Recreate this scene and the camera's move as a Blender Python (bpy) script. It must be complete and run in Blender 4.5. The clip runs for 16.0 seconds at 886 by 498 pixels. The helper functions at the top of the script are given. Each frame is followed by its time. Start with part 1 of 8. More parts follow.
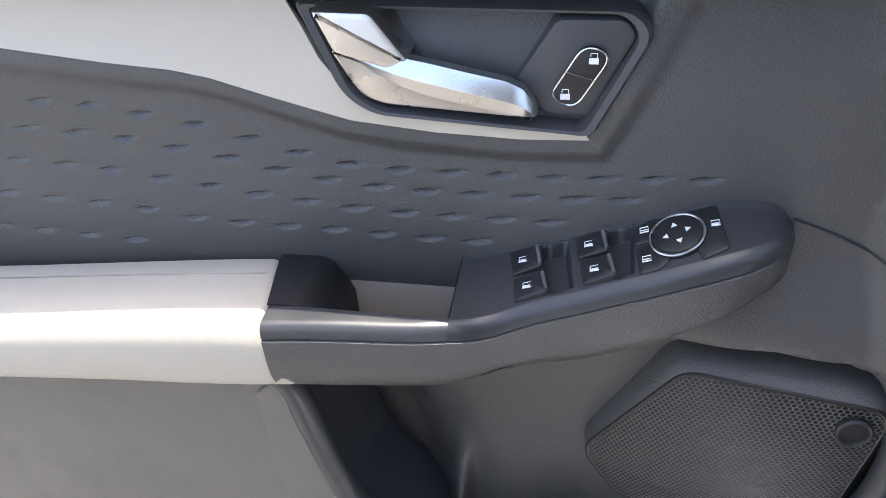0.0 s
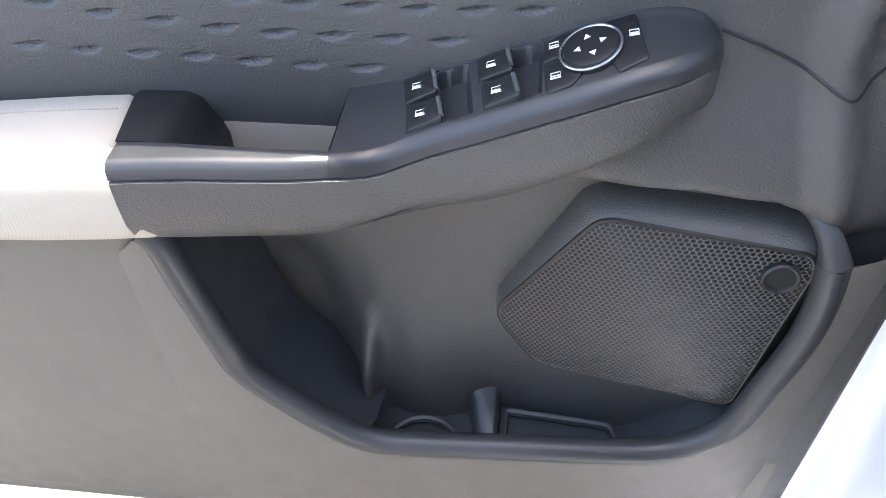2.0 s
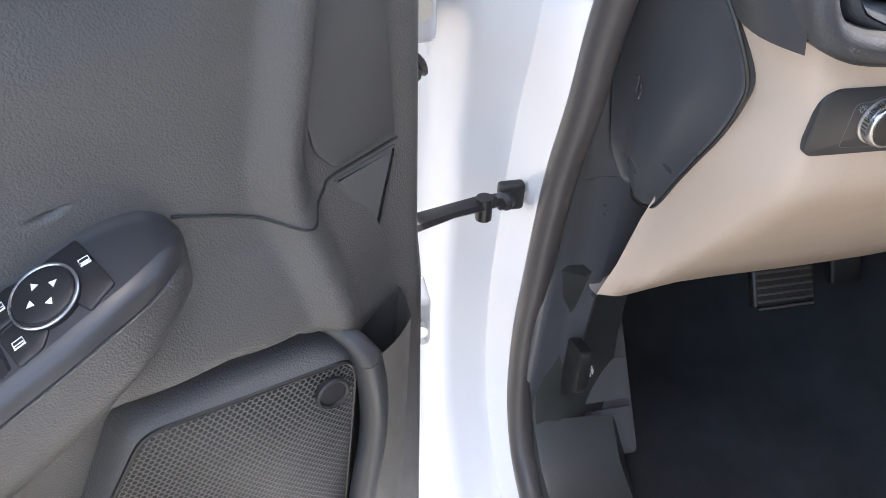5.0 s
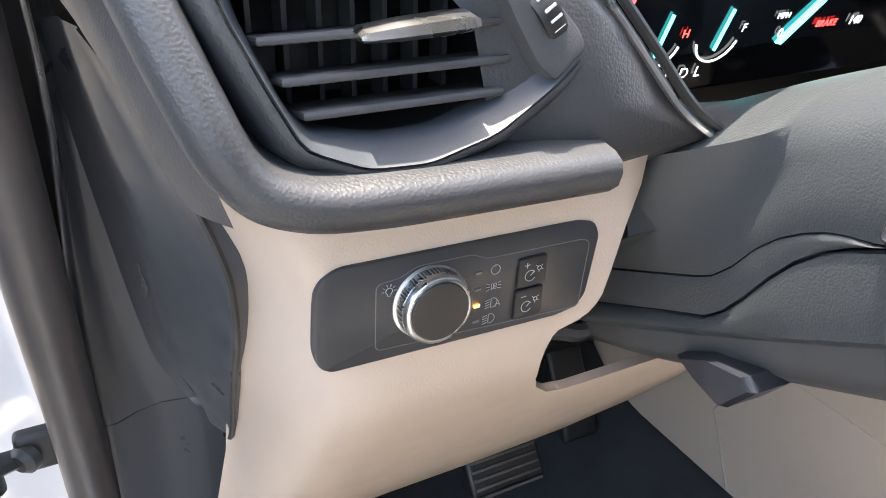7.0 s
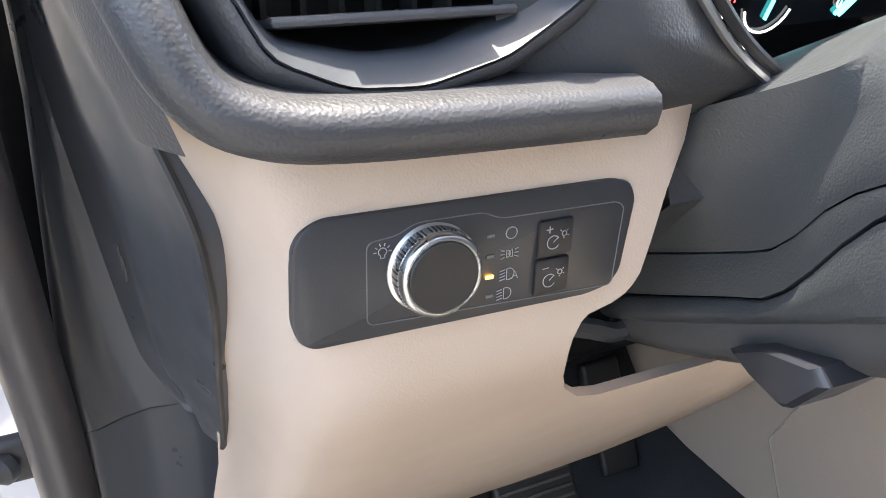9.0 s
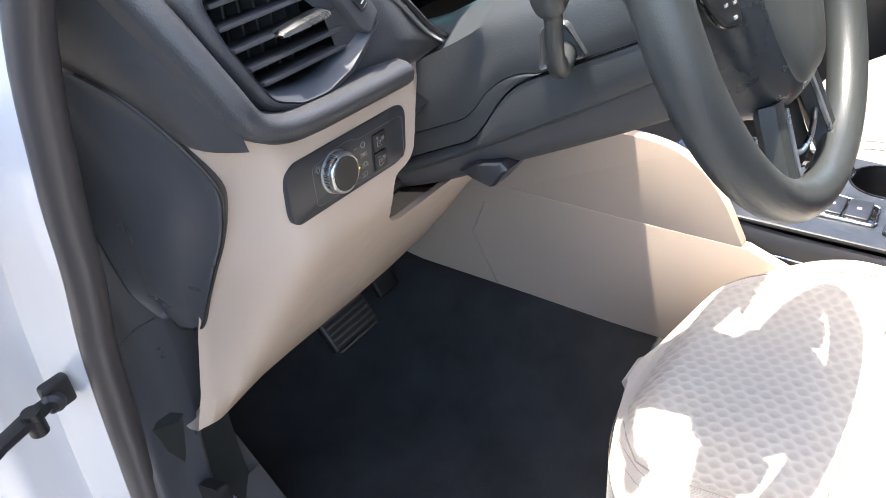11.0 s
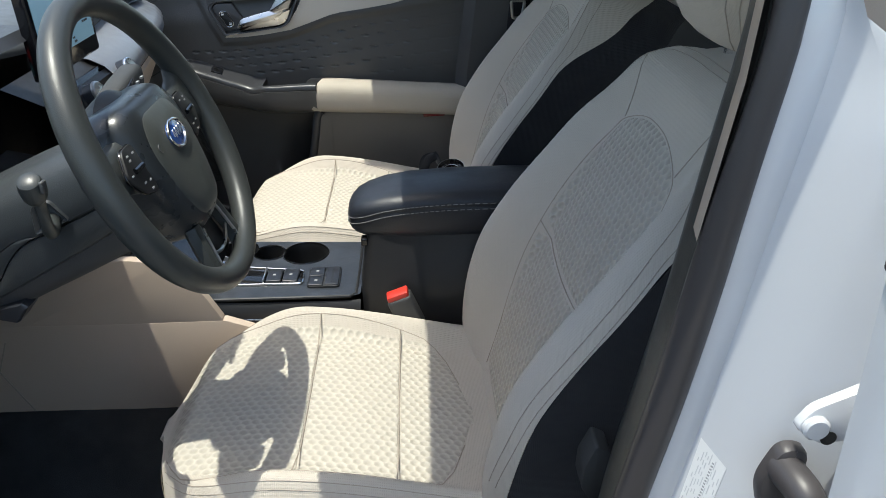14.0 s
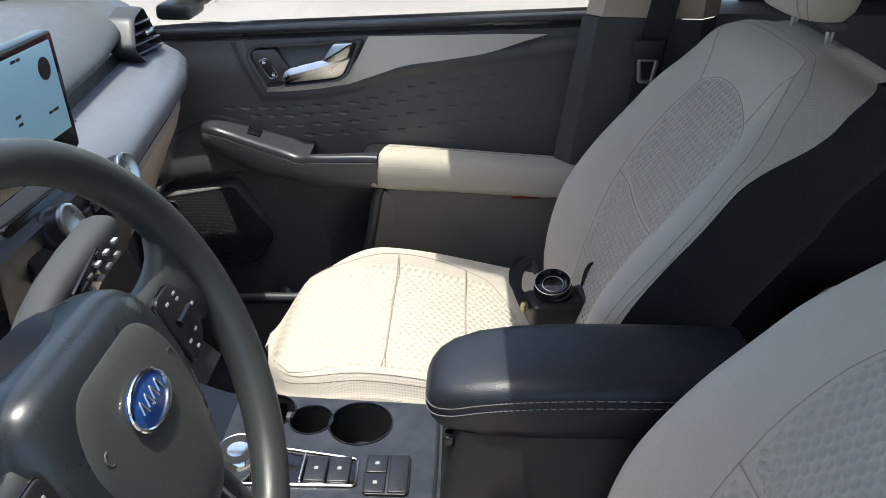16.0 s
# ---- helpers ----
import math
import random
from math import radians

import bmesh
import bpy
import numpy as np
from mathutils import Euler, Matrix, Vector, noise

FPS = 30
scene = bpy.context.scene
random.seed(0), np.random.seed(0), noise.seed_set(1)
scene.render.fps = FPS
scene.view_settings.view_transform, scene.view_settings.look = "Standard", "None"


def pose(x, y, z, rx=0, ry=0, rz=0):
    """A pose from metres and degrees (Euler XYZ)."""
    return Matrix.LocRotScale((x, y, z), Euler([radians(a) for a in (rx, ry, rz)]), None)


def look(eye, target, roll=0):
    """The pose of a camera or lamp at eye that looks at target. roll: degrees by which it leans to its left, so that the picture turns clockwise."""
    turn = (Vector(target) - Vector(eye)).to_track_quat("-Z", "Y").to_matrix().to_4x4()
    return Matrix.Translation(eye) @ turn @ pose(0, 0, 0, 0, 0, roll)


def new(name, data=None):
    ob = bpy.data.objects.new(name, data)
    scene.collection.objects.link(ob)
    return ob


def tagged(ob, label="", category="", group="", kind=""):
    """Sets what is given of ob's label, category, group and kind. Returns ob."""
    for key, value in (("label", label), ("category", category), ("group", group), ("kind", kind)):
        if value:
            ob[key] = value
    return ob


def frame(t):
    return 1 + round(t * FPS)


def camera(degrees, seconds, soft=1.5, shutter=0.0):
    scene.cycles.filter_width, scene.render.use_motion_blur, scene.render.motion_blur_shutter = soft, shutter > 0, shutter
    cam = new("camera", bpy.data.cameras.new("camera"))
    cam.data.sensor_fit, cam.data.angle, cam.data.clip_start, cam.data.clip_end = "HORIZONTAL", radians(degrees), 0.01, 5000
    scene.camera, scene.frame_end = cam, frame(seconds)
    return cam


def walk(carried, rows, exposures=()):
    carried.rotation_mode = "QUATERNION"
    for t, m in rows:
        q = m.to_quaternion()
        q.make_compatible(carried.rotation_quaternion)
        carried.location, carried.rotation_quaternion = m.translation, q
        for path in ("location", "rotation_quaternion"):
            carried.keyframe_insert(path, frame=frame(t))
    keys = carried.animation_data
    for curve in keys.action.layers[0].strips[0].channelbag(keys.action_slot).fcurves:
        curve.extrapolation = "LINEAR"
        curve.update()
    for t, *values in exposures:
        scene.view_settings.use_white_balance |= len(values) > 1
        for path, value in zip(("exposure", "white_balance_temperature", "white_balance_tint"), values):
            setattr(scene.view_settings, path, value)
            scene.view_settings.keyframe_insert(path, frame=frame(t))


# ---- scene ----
cam = camera(59.6, 16.0, soft=0.25)

PATH = [
    (0, (0.683, -0.947, 1.261), (-0.549, -1.927, 0.027), -4.2),
    (0.5, (0.673, -0.945, 1.239), (-0.559, -1.905, -0.011), -4.1),
    (1, (0.662, -0.942, 1.194), (-0.549, -1.843, -0.118), -3.5),
    (1.5, (0.646, -0.936, 1.172), (-0.532, -1.762, -0.217), -2.6),
    (2, (0.647, -0.932, 1.172), (-0.54, -1.716, -0.235), -1.7),
    (2.5, (0.645, -0.93, 1.173), (-0.541, -1.703, -0.24), -1.3),
    (3, (0.641, -0.931, 1.176), (-0.546, -1.7, -0.239), -1.2),
    (3.5, (0.631, -0.925, 1.177), (-0.558, -1.695, -0.234), -1.3),
    (4, (0.624, -0.923, 1.18), (-0.649, -1.597, -0.208), -1.3),
    (4.5, (0.603, -0.93, 1.208), (-0.885, -1.062, -0.122), 0.8),
    (5, (0.589, -0.945, 1.21), (-0.924, -0.596, -0.051), 1.9),
    (5.2, (0.586, -0.939, 1.208), (-0.904, -0.412, -0.017), 3.1),
    (7.3, (0.45, -0.675, 1.117), (-1.127, 0.172, 0.225), 1.7),
    (7.5, (0.445, -0.669, 1.101), (-1.175, 0.159, 0.271), 1.3),
    (8, (0.439, -0.663, 1.076), (-1.229, 0.085, 0.266), 0.1),
    (8.2, (0.439, -0.664, 1.074), (-1.235, 0.066, 0.259), -0.3),
    (10.3, (0.51, -0.76, 1.174), (-0.942, 0.239, 0.228), -0.7),
    (10.5, (0.533, -0.816, 1.194), (-0.824, 0.307, 0.245), -3.2),
    (11, (0.595, -0.934, 1.232), (-0.433, 0.378, 0.126), -5.6),
    (11.5, (0.684, -1.049, 1.252), (-0.114, 0.377, 0.099), -5.4),
    (12, (0.735, -1.17, 1.271), (0.111, 0.285, 0.049), -8.2),
    (12.5, (0.723, -1.251, 1.275), (0.389, 0.229, -0.028), -5.9),
    (13, (0.718, -1.266, 1.28), (0.577, 0.224, -0.046), -2.8),
    (13.5, (0.736, -1.247, 1.333), (0.714, 0.407, 0.209), -1.2),
    (14, (0.741, -1.226, 1.394), (0.804, 0.546, 0.468), -0.5),
    (14.5, (0.774, -1.145, 1.439), (0.773, 0.642, 0.541), -1.1),
    (15, (0.802, -1.025, 1.449), (0.777, 0.759, 0.547), -0.0),
    (15.5, (0.728, -0.87, 1.438), (0.692, 0.913, 0.533), 0.6),
    (16, (0.656, -0.741, 1.411), (0.618, 1.028, 0.478), 0.4),
]
walk(cam, [(t, look(eye, target, roll)) for t, eye, target, roll in PATH],
     [(0.0, 2.35, 6700, 10), (1.0, 2.75, 6700, 10), (4.0, 2.95, 6650, 10), (5.0, 2.9, 7000, 10), (7.5, 3.15, 7100, 10), (10.5, 3.0, 6800, 10), (11.0, 2.7, 6650, 10), (11.5, 2.1, 6450, 10), (12.0, 1.35, 6400, 6),
      (12.5, 1.2, 6250, 2), (13.0, 1.05, 6250, 2), (14.0, 0.98, 6400, 2), (15.0, 1.15, 6350, 4), (16.0, 1.2, 6350, 4)])

# ---- light ----
SUN_FROM = Vector((-0.18, -0.04, 1.0))
world = bpy.data.worlds.new("sky")
scene.world = world
world.use_nodes = True
wn = world.node_tree.nodes
sky = wn.new("ShaderNodeTexSky")
sky.sky_type = "NISHITA"
sky.sun_disc = False
sky.dust_density = 2.5
sky.sun_elevation = math.atan2(1.0, math.hypot(0.18, 0.04))
sky.sun_rotation = math.atan2(-0.18, -0.04)
wn["Background"].inputs["Strength"].default_value = 0.15
world.node_tree.links.new(sky.outputs["Color"], wn["Background"].inputs["Color"])
sun = new("sun", bpy.data.lights.new("sun", "SUN"))
sun.data.energy, sun.data.angle, sun.data.color = 2.4, radians(0.53), (1.0, 0.95, 0.87)
sun.matrix_world = look(SUN_FROM * 10, (0, 0, 0))

# ---- materials ----


def material(name, color, rough=0.5, metal=0.0, grain=0.0, bump=0.0, vary=0.12, cell=True, coat=0.0, wear=3.0, spec=0.5):
    """A plain surface with leather-like or sandy relief (grain: cells per metre) and slow patches of tone."""
    m = bpy.data.materials.new(name)
    m.use_nodes = True
    n, l = m.node_tree.nodes, m.node_tree.links
    b = n["Principled BSDF"]
    b.inputs["Roughness"].default_value = rough
    b.inputs["Metallic"].default_value = metal
    b.inputs["Coat Weight"].default_value = coat
    b.inputs["Coat Roughness"].default_value = 0.05
    b.inputs["Specular IOR Level"].default_value = spec
    tc = n.new("ShaderNodeTexCoord")
    big = n.new("ShaderNodeTexNoise")
    big.inputs["Scale"].default_value = wear
    big.inputs["Detail"].default_value = 5
    l.new(tc.outputs["Object"], big.inputs["Vector"])
    ramp = n.new("ShaderNodeMapRange")
    ramp.inputs["From Min"].default_value, ramp.inputs["From Max"].default_value = 0.3, 0.7
    ramp.inputs["To Min"].default_value, ramp.inputs["To Max"].default_value = 1 - vary, 1 + vary
    l.new(big.outputs["Fac"], ramp.inputs["Value"])
    mul = n.new("ShaderNodeVectorMath")
    mul.operation = "SCALE"
    mul.inputs[0].default_value = color
    l.new(ramp.outputs["Result"], mul.inputs["Scale"])
    l.new(mul.outputs["Vector"], b.inputs["Base Color"])
    rr = n.new("ShaderNodeMapRange")
    rr.inputs["From Min"].default_value, rr.inputs["From Max"].default_value = 0.3, 0.7
    rr.inputs["To Min"].default_value, rr.inputs["To Max"].default_value = max(rough - 0.06, 0.02), min(rough + 0.06, 1)
    fine = n.new("ShaderNodeTexNoise")
    fine.inputs["Scale"].default_value = 40
    fine.inputs["Detail"].default_value = 4
    l.new(tc.outputs["Object"], fine.inputs["Vector"])
    l.new(fine.outputs["Fac"], rr.inputs["Value"])
    l.new(rr.outputs["Result"], b.inputs["Roughness"])
    if grain:
        if cell:
            tex = n.new("ShaderNodeTexVoronoi")
            tex.feature = "SMOOTH_F1"
            tex.inputs["Randomness"].default_value = 0.9
            out = tex.outputs["Distance"]
        else:
            tex = n.new("ShaderNodeTexNoise")
            tex.inputs["Detail"].default_value = 3
            out = tex.outputs["Fac"]
        tex.inputs["Scale"].default_value = grain
        l.new(tc.outputs["Object"], tex.inputs["Vector"])
        bp = n.new("ShaderNodeBump")
        bp.invert = cell
        bp.inputs["Strength"].default_value = bump
        bp.inputs["Distance"].default_value = 0.6 / grain
        l.new(out, bp.inputs["Height"])
        l.new(bp.outputs["Normal"], b.inputs["Normal"])
    return m


def weave(name, color, pitch=900.0, bump=0.35, rough=0.85):
    """Woven cloth: two crossed waves give the threads."""
    m = material(name, color, rough, vary=0.05)
    n, l = m.node_tree.nodes, m.node_tree.links
    b = n["Principled BSDF"]
    tc = n["Texture Coordinate"]
    waves = []
    for way in ("X", "Y"):
        w = n.new("ShaderNodeTexWave")
        w.bands_direction = way
        w.inputs["Scale"].default_value = pitch / 6.3
        w.inputs["Distortion"].default_value = 0.6
        l.new(tc.outputs["Object"], w.inputs["Vector"])
        waves.append(w)
    add = n.new("ShaderNodeMath")
    add.operation = "ADD"
    l.new(waves[0].outputs["Fac"], add.inputs[0])
    l.new(waves[1].outputs["Fac"], add.inputs[1])
    bp = n.new("ShaderNodeBump")
    bp.inputs["Strength"].default_value, bp.inputs["Distance"].default_value = bump, 0.0006
    l.new(add.outputs["Value"], bp.inputs["Height"])
    l.new(bp.outputs["Normal"], b.inputs["Normal"])
    b.inputs["Sheen Weight"].default_value = 0.15
    return m


def dotted(name, color, dark, pitch, radius, axes, hole=True, rough=0.6, depth=0.002, soft=0.25, blend=1.0):
    """Staggered rows of round dots in the plane of two object axes: perforation, or embossed cloth."""
    m = material(name, color, rough, vary=0.05)
    n, l = m.node_tree.nodes, m.node_tree.links
    b, tc = n["Principled BSDF"], n["Texture Coordinate"]
    sep = n.new("ShaderNodeSeparateXYZ")
    l.new(tc.outputs["Object"], sep.inputs["Vector"])

    def calc(op, a, c=None):
        k = n.new("ShaderNodeMath")
        k.operation = op
        for i, v in enumerate((a, c)):
            if v is None:
                continue
            if isinstance(v, (int, float)):
                k.inputs[i].default_value = v
            else:
                l.new(v, k.inputs[i])
        return k.outputs["Value"]

    a, c = (sep.outputs[k] for k in axes)
    best = None
    for shift in (0.0, 0.5):
        u = calc("SUBTRACT", calc("FRACT", calc("ADD", calc("MULTIPLY", a, 1 / pitch), 50 + shift)), 0.5)
        v = calc("SUBTRACT", calc("FRACT", calc("ADD", calc("MULTIPLY", c, 1 / (pitch * 1.5)), 50 + shift)), 0.5)
        d = calc("SQRT", calc("ADD", calc("MULTIPLY", u, u), calc("MULTIPLY", calc("MULTIPLY", v, 1.5), calc("MULTIPLY", v, 1.5))))
        best = d if best is None else calc("MINIMUM", best, d)
    mr = n.new("ShaderNodeMapRange")
    mr.interpolation_type = "SMOOTHSTEP"
    mr.inputs["From Min"].default_value, mr.inputs["From Max"].default_value = radius * (1 - soft), radius * (1 + soft)
    l.new(best, mr.inputs["Value"])
    mix = n.new("ShaderNodeMix")
    mix.data_type = "RGBA"
    old = b.inputs["Base Color"].links[0].from_socket
    mix.inputs[6].default_value = (*dark, 1)
    l.new(old, mix.inputs[7])
    l.new(mr.outputs["Result"], mix.inputs[0])
    l.new(mix.outputs[2], b.inputs["Base Color"])
    bp = n.new("ShaderNodeBump")
    bp.inputs["Strength"].default_value, bp.inputs["Distance"].default_value = blend, depth
    l.new(mr.outputs["Result"], bp.inputs["Height"])
    l.new(bp.outputs["Normal"], b.inputs["Normal"])
    return m


def glow(name, color, power):
    m = bpy.data.materials.new(name)
    m.use_nodes = True
    b = m.node_tree.nodes["Principled BSDF"]
    b.inputs["Base Color"].default_value = (*color, 1)
    b.inputs["Emission Color"].default_value = (*color, 1)
    b.inputs["Emission Strength"].default_value = power
    return m


def glass(name, tint=(1, 1, 1), rough=0.0):
    m = bpy.data.materials.new(name)
    m.use_nodes = True
    b = m.node_tree.nodes["Principled BSDF"]
    b.inputs["Base Color"].default_value = (*tint, 1)
    b.inputs["Transmission Weight"].default_value = 1
    b.inputs["Roughness"].default_value = rough
    b.inputs["IOR"].default_value = 1.45
    return m


TRIM = material("charcoal_grained_plastic", (0.074, 0.072, 0.070), 0.42, grain=720, bump=0.6)
TRIM_SMOOTH = material("charcoal_satin_plastic", (0.058, 0.058, 0.060), 0.45, grain=1300, bump=0.3, cell=False)
TRIM_LOW = material("warm_grey_lower_plastic", (0.122, 0.114, 0.102), 0.46, grain=800, bump=0.5, cell=False)
TRIM_DARK = material("black_moulded_plastic", (0.034, 0.037, 0.036), 0.38, grain=1000, bump=0.35, cell=False)
HEADLINER = weave("grey_beige_headliner", (0.40, 0.38, 0.34))
PRIVACY = material("dark_privacy_glass", (0.012, 0.013, 0.014), 0.08, vary=0.05)
POCKET = material("black_pocket_plastic", (0.048, 0.051, 0.056), 0.38, grain=1400, bump=0.15, cell=False)
DASH_SOFT = material("soft_black_dash_skin", (0.043, 0.044, 0.047), 0.44, grain=800, bump=0.28)
BLACK_GLOSS = material("gloss_black_plastic", (0.008, 0.008, 0.009), 0.10, vary=0.05)
BLACK = material("matt_black_plastic", (0.014, 0.014, 0.015), 0.45, grain=1600, bump=0.1, cell=False)
RUBBER = material("black_rubber", (0.052, 0.047, 0.048), 0.40, grain=900, bump=0.1, cell=False)
CARPET = material("black_carpet", (0.024, 0.026, 0.029), 0.95, grain=700, bump=1.0, cell=False, vary=0.3, wear=12)
BEIGE_PLASTIC = material("beige_grained_plastic", (0.50, 0.405, 0.325), 0.48, grain=900, bump=0.22, vary=0.04)
BEIGE_TRIM = material("beige_satin_inlay", (0.53, 0.47, 0.39), 0.42, grain=2000, bump=0.05, cell=False, vary=0.03)
BEIGE_CLOTH = weave("beige_seat_cloth", (0.53, 0.475, 0.405))
BEIGE_ARM = weave("beige_armrest_cloth", (0.46, 0.41, 0.335), 1600, 0.2)
# both inserts: the dots' darker colour carries the shading of the embossing
INSERT = dotted("embossed_beige_cloth", (0.55, 0.505, 0.43), (0.455, 0.415, 0.35), 0.0135, 0.31, ("X", "Y"), rough=0.85, depth=0.0018, soft=0.7, blend=1.0)
INSERT_BACK = dotted("embossed_beige_back_cloth", (0.55, 0.505, 0.43), (0.45, 0.41, 0.345), 0.0135, 0.32, ("Y", "Z"), rough=0.85, depth=0.0035, soft=0.7, blend=1.0)
DARK_CLOTH = weave("navy_black_side_cloth", (0.014, 0.015, 0.019))
LEATHER = material("blue_black_vinyl", (0.017, 0.020, 0.027), 0.42, grain=700, bump=0.3)
WHEEL_SKIN = material("black_wheel_vinyl", (0.042, 0.046, 0.045), 0.38, grain=1100, bump=0.25)
THREAD = material("grey_thread", (0.20, 0.20, 0.20), 0.8)
BEIGE_THREAD = material("beige_seam_thread", (0.36, 0.315, 0.26), 0.8)
PAINT = material("white_car_paint", (0.63, 0.64, 0.66), 0.20, coat=1.0, vary=0.02)
CHROME = material("bright_chrome", (0.80, 0.80, 0.80), 0.14, 1.0, vary=0.03)
SATIN = material("satin_silver", (0.62, 0.62, 0.62), 0.30, 1.0, vary=0.04)
STEEL = material("zinc_steel", (0.48, 0.48, 0.46), 0.35, 1.0, vary=0.1)
WHITE_INK = material("white_print", (0.80, 0.80, 0.80), 0.6)
GREY_INK = material("grey_print", (0.35, 0.35, 0.35), 0.6)
FAINT_INK = material("faint_grey_print", (0.57, 0.57, 0.58), 0.5)
DIM_INK = material("dim_grey_print", (0.14, 0.14, 0.14), 0.5)
YELLOW = material("yellow_sticker", (0.80, 0.62, 0.02), 0.5)
PAPER = material("white_sticker", (0.75, 0.75, 0.74), 0.5)
RED = material("red_button_plastic", (0.60, 0.035, 0.02), 0.4)
RED_GLASS = material("red_reflector", (0.16, 0.008, 0.012), 0.2)
BLUE = material("blue_enamel_badge", (0.02, 0.07, 0.28), 0.2, coat=1.0)
AMBER = glow("amber_lamp", (1.0, 0.42, 0.04), 2.5)
TEAL_GLOW = glow("teal_gauge_light", (0.05, 0.62, 0.70), 1.2)
RED_GLOW = glow("red_gauge_light", (0.85, 0.04, 0.04), 1.0)
WHITE_GLOW = glow("white_gauge_light", (0.6, 0.65, 0.7), 0.5)
SCREEN = glow("blue_grey_screen", (0.13, 0.22, 0.29), 0.33)
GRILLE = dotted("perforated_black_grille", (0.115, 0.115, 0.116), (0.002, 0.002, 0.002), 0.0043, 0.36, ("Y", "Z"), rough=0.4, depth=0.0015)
# same grille for the passenger door, its shade put into a darker colour
GRILLE_SHADED = dotted("perforated_black_shaded_grille", (0.040, 0.040, 0.041), (0.002, 0.002, 0.002), 0.0043, 0.36, ("X", "Z"), rough=0.4, depth=0.0015)
VEIL = dotted("knurled_silver", (0.65, 0.65, 0.65), (0.15, 0.15, 0.15), 0.0016, 0.3, ("Y", "Z"), rough=0.3, depth=0.0006)
VEIL.node_tree.nodes["Principled BSDF"].inputs["Metallic"].default_value = 1.0
DECK = material("dark_wood_grain_foil", (0.030, 0.034, 0.042), 0.34, grain=300, bump=0.15, cell=False, vary=0.35, wear=40)
HUB = material("smooth_black_hub", (0.022, 0.026, 0.030), 0.30, grain=1400, bump=0.06, cell=False)
COLUMN = material("grained_black_shroud", (0.044, 0.049, 0.052), 0.35, grain=1000, bump=0.3)
AIRBAG = material("grained_black_airbag_skin", (0.058, 0.062, 0.057), 0.40, grain=1000, bump=0.25)
CAP_SKIN = material("black_end_cap_plastic", (0.060, 0.064, 0.072), 0.33, grain=1500, bump=0.12, cell=False)
# dash satin darkened: the shade of the vent recess is in the colour
VENT_RIM_SHADED = material("satin_grey_vent_rim_shaded", (0.042, 0.048, 0.056), 0.48, grain=1400, bump=0.12, cell=False)
KEYCAP = material("satin_black_keys", (0.018, 0.020, 0.026), 0.35)
BRASS = material("dull_brass", (0.42, 0.36, 0.20), 0.4, 1.0)
DASH_SKIN = material("soft_charcoal_dash_top", (0.085, 0.090, 0.092), 0.42, grain=1100, bump=0.06)
RED_PAINT = material("dark_red_car_paint", (0.20, 0.012, 0.014), 0.2, coat=1.0)
RIM_DARK = material("dark_satin_rim", (0.036, 0.038, 0.042), 0.42, grain=1300, bump=0.15, cell=False)
STALK = material("matt_black_stalk", (0.050, 0.052, 0.053), 0.65, grain=1200, bump=0.2, cell=False, spec=0.3)
POD_TOP = material("satin_black_pod_top", (0.036, 0.037, 0.040), 0.34, grain=1300, bump=0.1, cell=False)
CUP = material("warm_grey_cup_lining", (0.165, 0.130, 0.098), 0.5, grain=900, bump=0.2, cell=False)
# lit counterpart of the vent collar: sun and sky brightness is in the colour
SATIN_DASH = material("satin_grey_dash_ledge", (0.155, 0.165, 0.185), 0.34, grain=1400, bump=0.12, cell=False)
GLASS = glass("clear_window_glass")
# ground tone chosen for how much warm light it bounces onto the door
BOUNCE_GROUND = material("warm_grey_bounce_ground", (0.19, 0.172, 0.148), 0.9, grain=180, bump=0.8, vary=0.25, wear=1.5)
CONCRETE = material("sunlit_concrete", (0.30, 0.27, 0.235), 0.9, grain=60, bump=0.3, cell=False, vary=0.15, wear=0.6)

# ---- building helpers ----
PLACE = {}


def thing(name, label, category, origin=(0, 0, 0), group="", kind=""):
    ob = new(name)
    ob.empty_display_size = 0.05
    ob.location = origin
    PLACE[ob.name] = Vector(origin)
    return tagged(ob, label, category, group, kind)


def part(name, bm, mat, parent=None, label="", xf=None, sharp=35, kind="", category=""):
    """Links a bmesh, in world metres, as one mesh object under a thing or a part."""
    if xf is not None:
        bm.transform(xf)
    bmesh.ops.recalc_face_normals(bm, faces=bm.faces[:])
    for f in bm.faces:
        f.smooth = True
    lim = radians(sharp)
    for e in bm.edges:
        if len(e.link_faces) == 2 and e.calc_face_angle(0.0) > lim:
            e.smooth = False
    me = bpy.data.meshes.new(name)
    bm.to_mesh(me)
    bm.free()
    me.materials.append(mat)
    ob = new(name, me)
    PLACE[ob.name] = Vector((0, 0, 0))
    if parent is not None:
        ob.parent = parent
        ob.matrix_parent_inverse = Matrix.Translation(-PLACE[parent.name])
    return tagged(ob, label, category, "", kind)


def V(*p):
    return Vector(p)


def smooth(a, b, x):
    t = min(max((x - a) / (b - a), 0.0), 1.0)
    return t * t * (3 - 2 * t)


def lerp(a, b, t):
    return a + (b - a) * t


def curve_at(pts, x):
    """A value read off a line through (x, value) pairs, softened with cosine steps."""
    if x <= pts[0][0]:
        return pts[0][1]
    for (x0, y0), (x1, y1) in zip(pts, pts[1:]):
        if x <= x1:
            return y0 + (y1 - y0) * (x - x0) / (x1 - x0)
    return pts[-1][1]


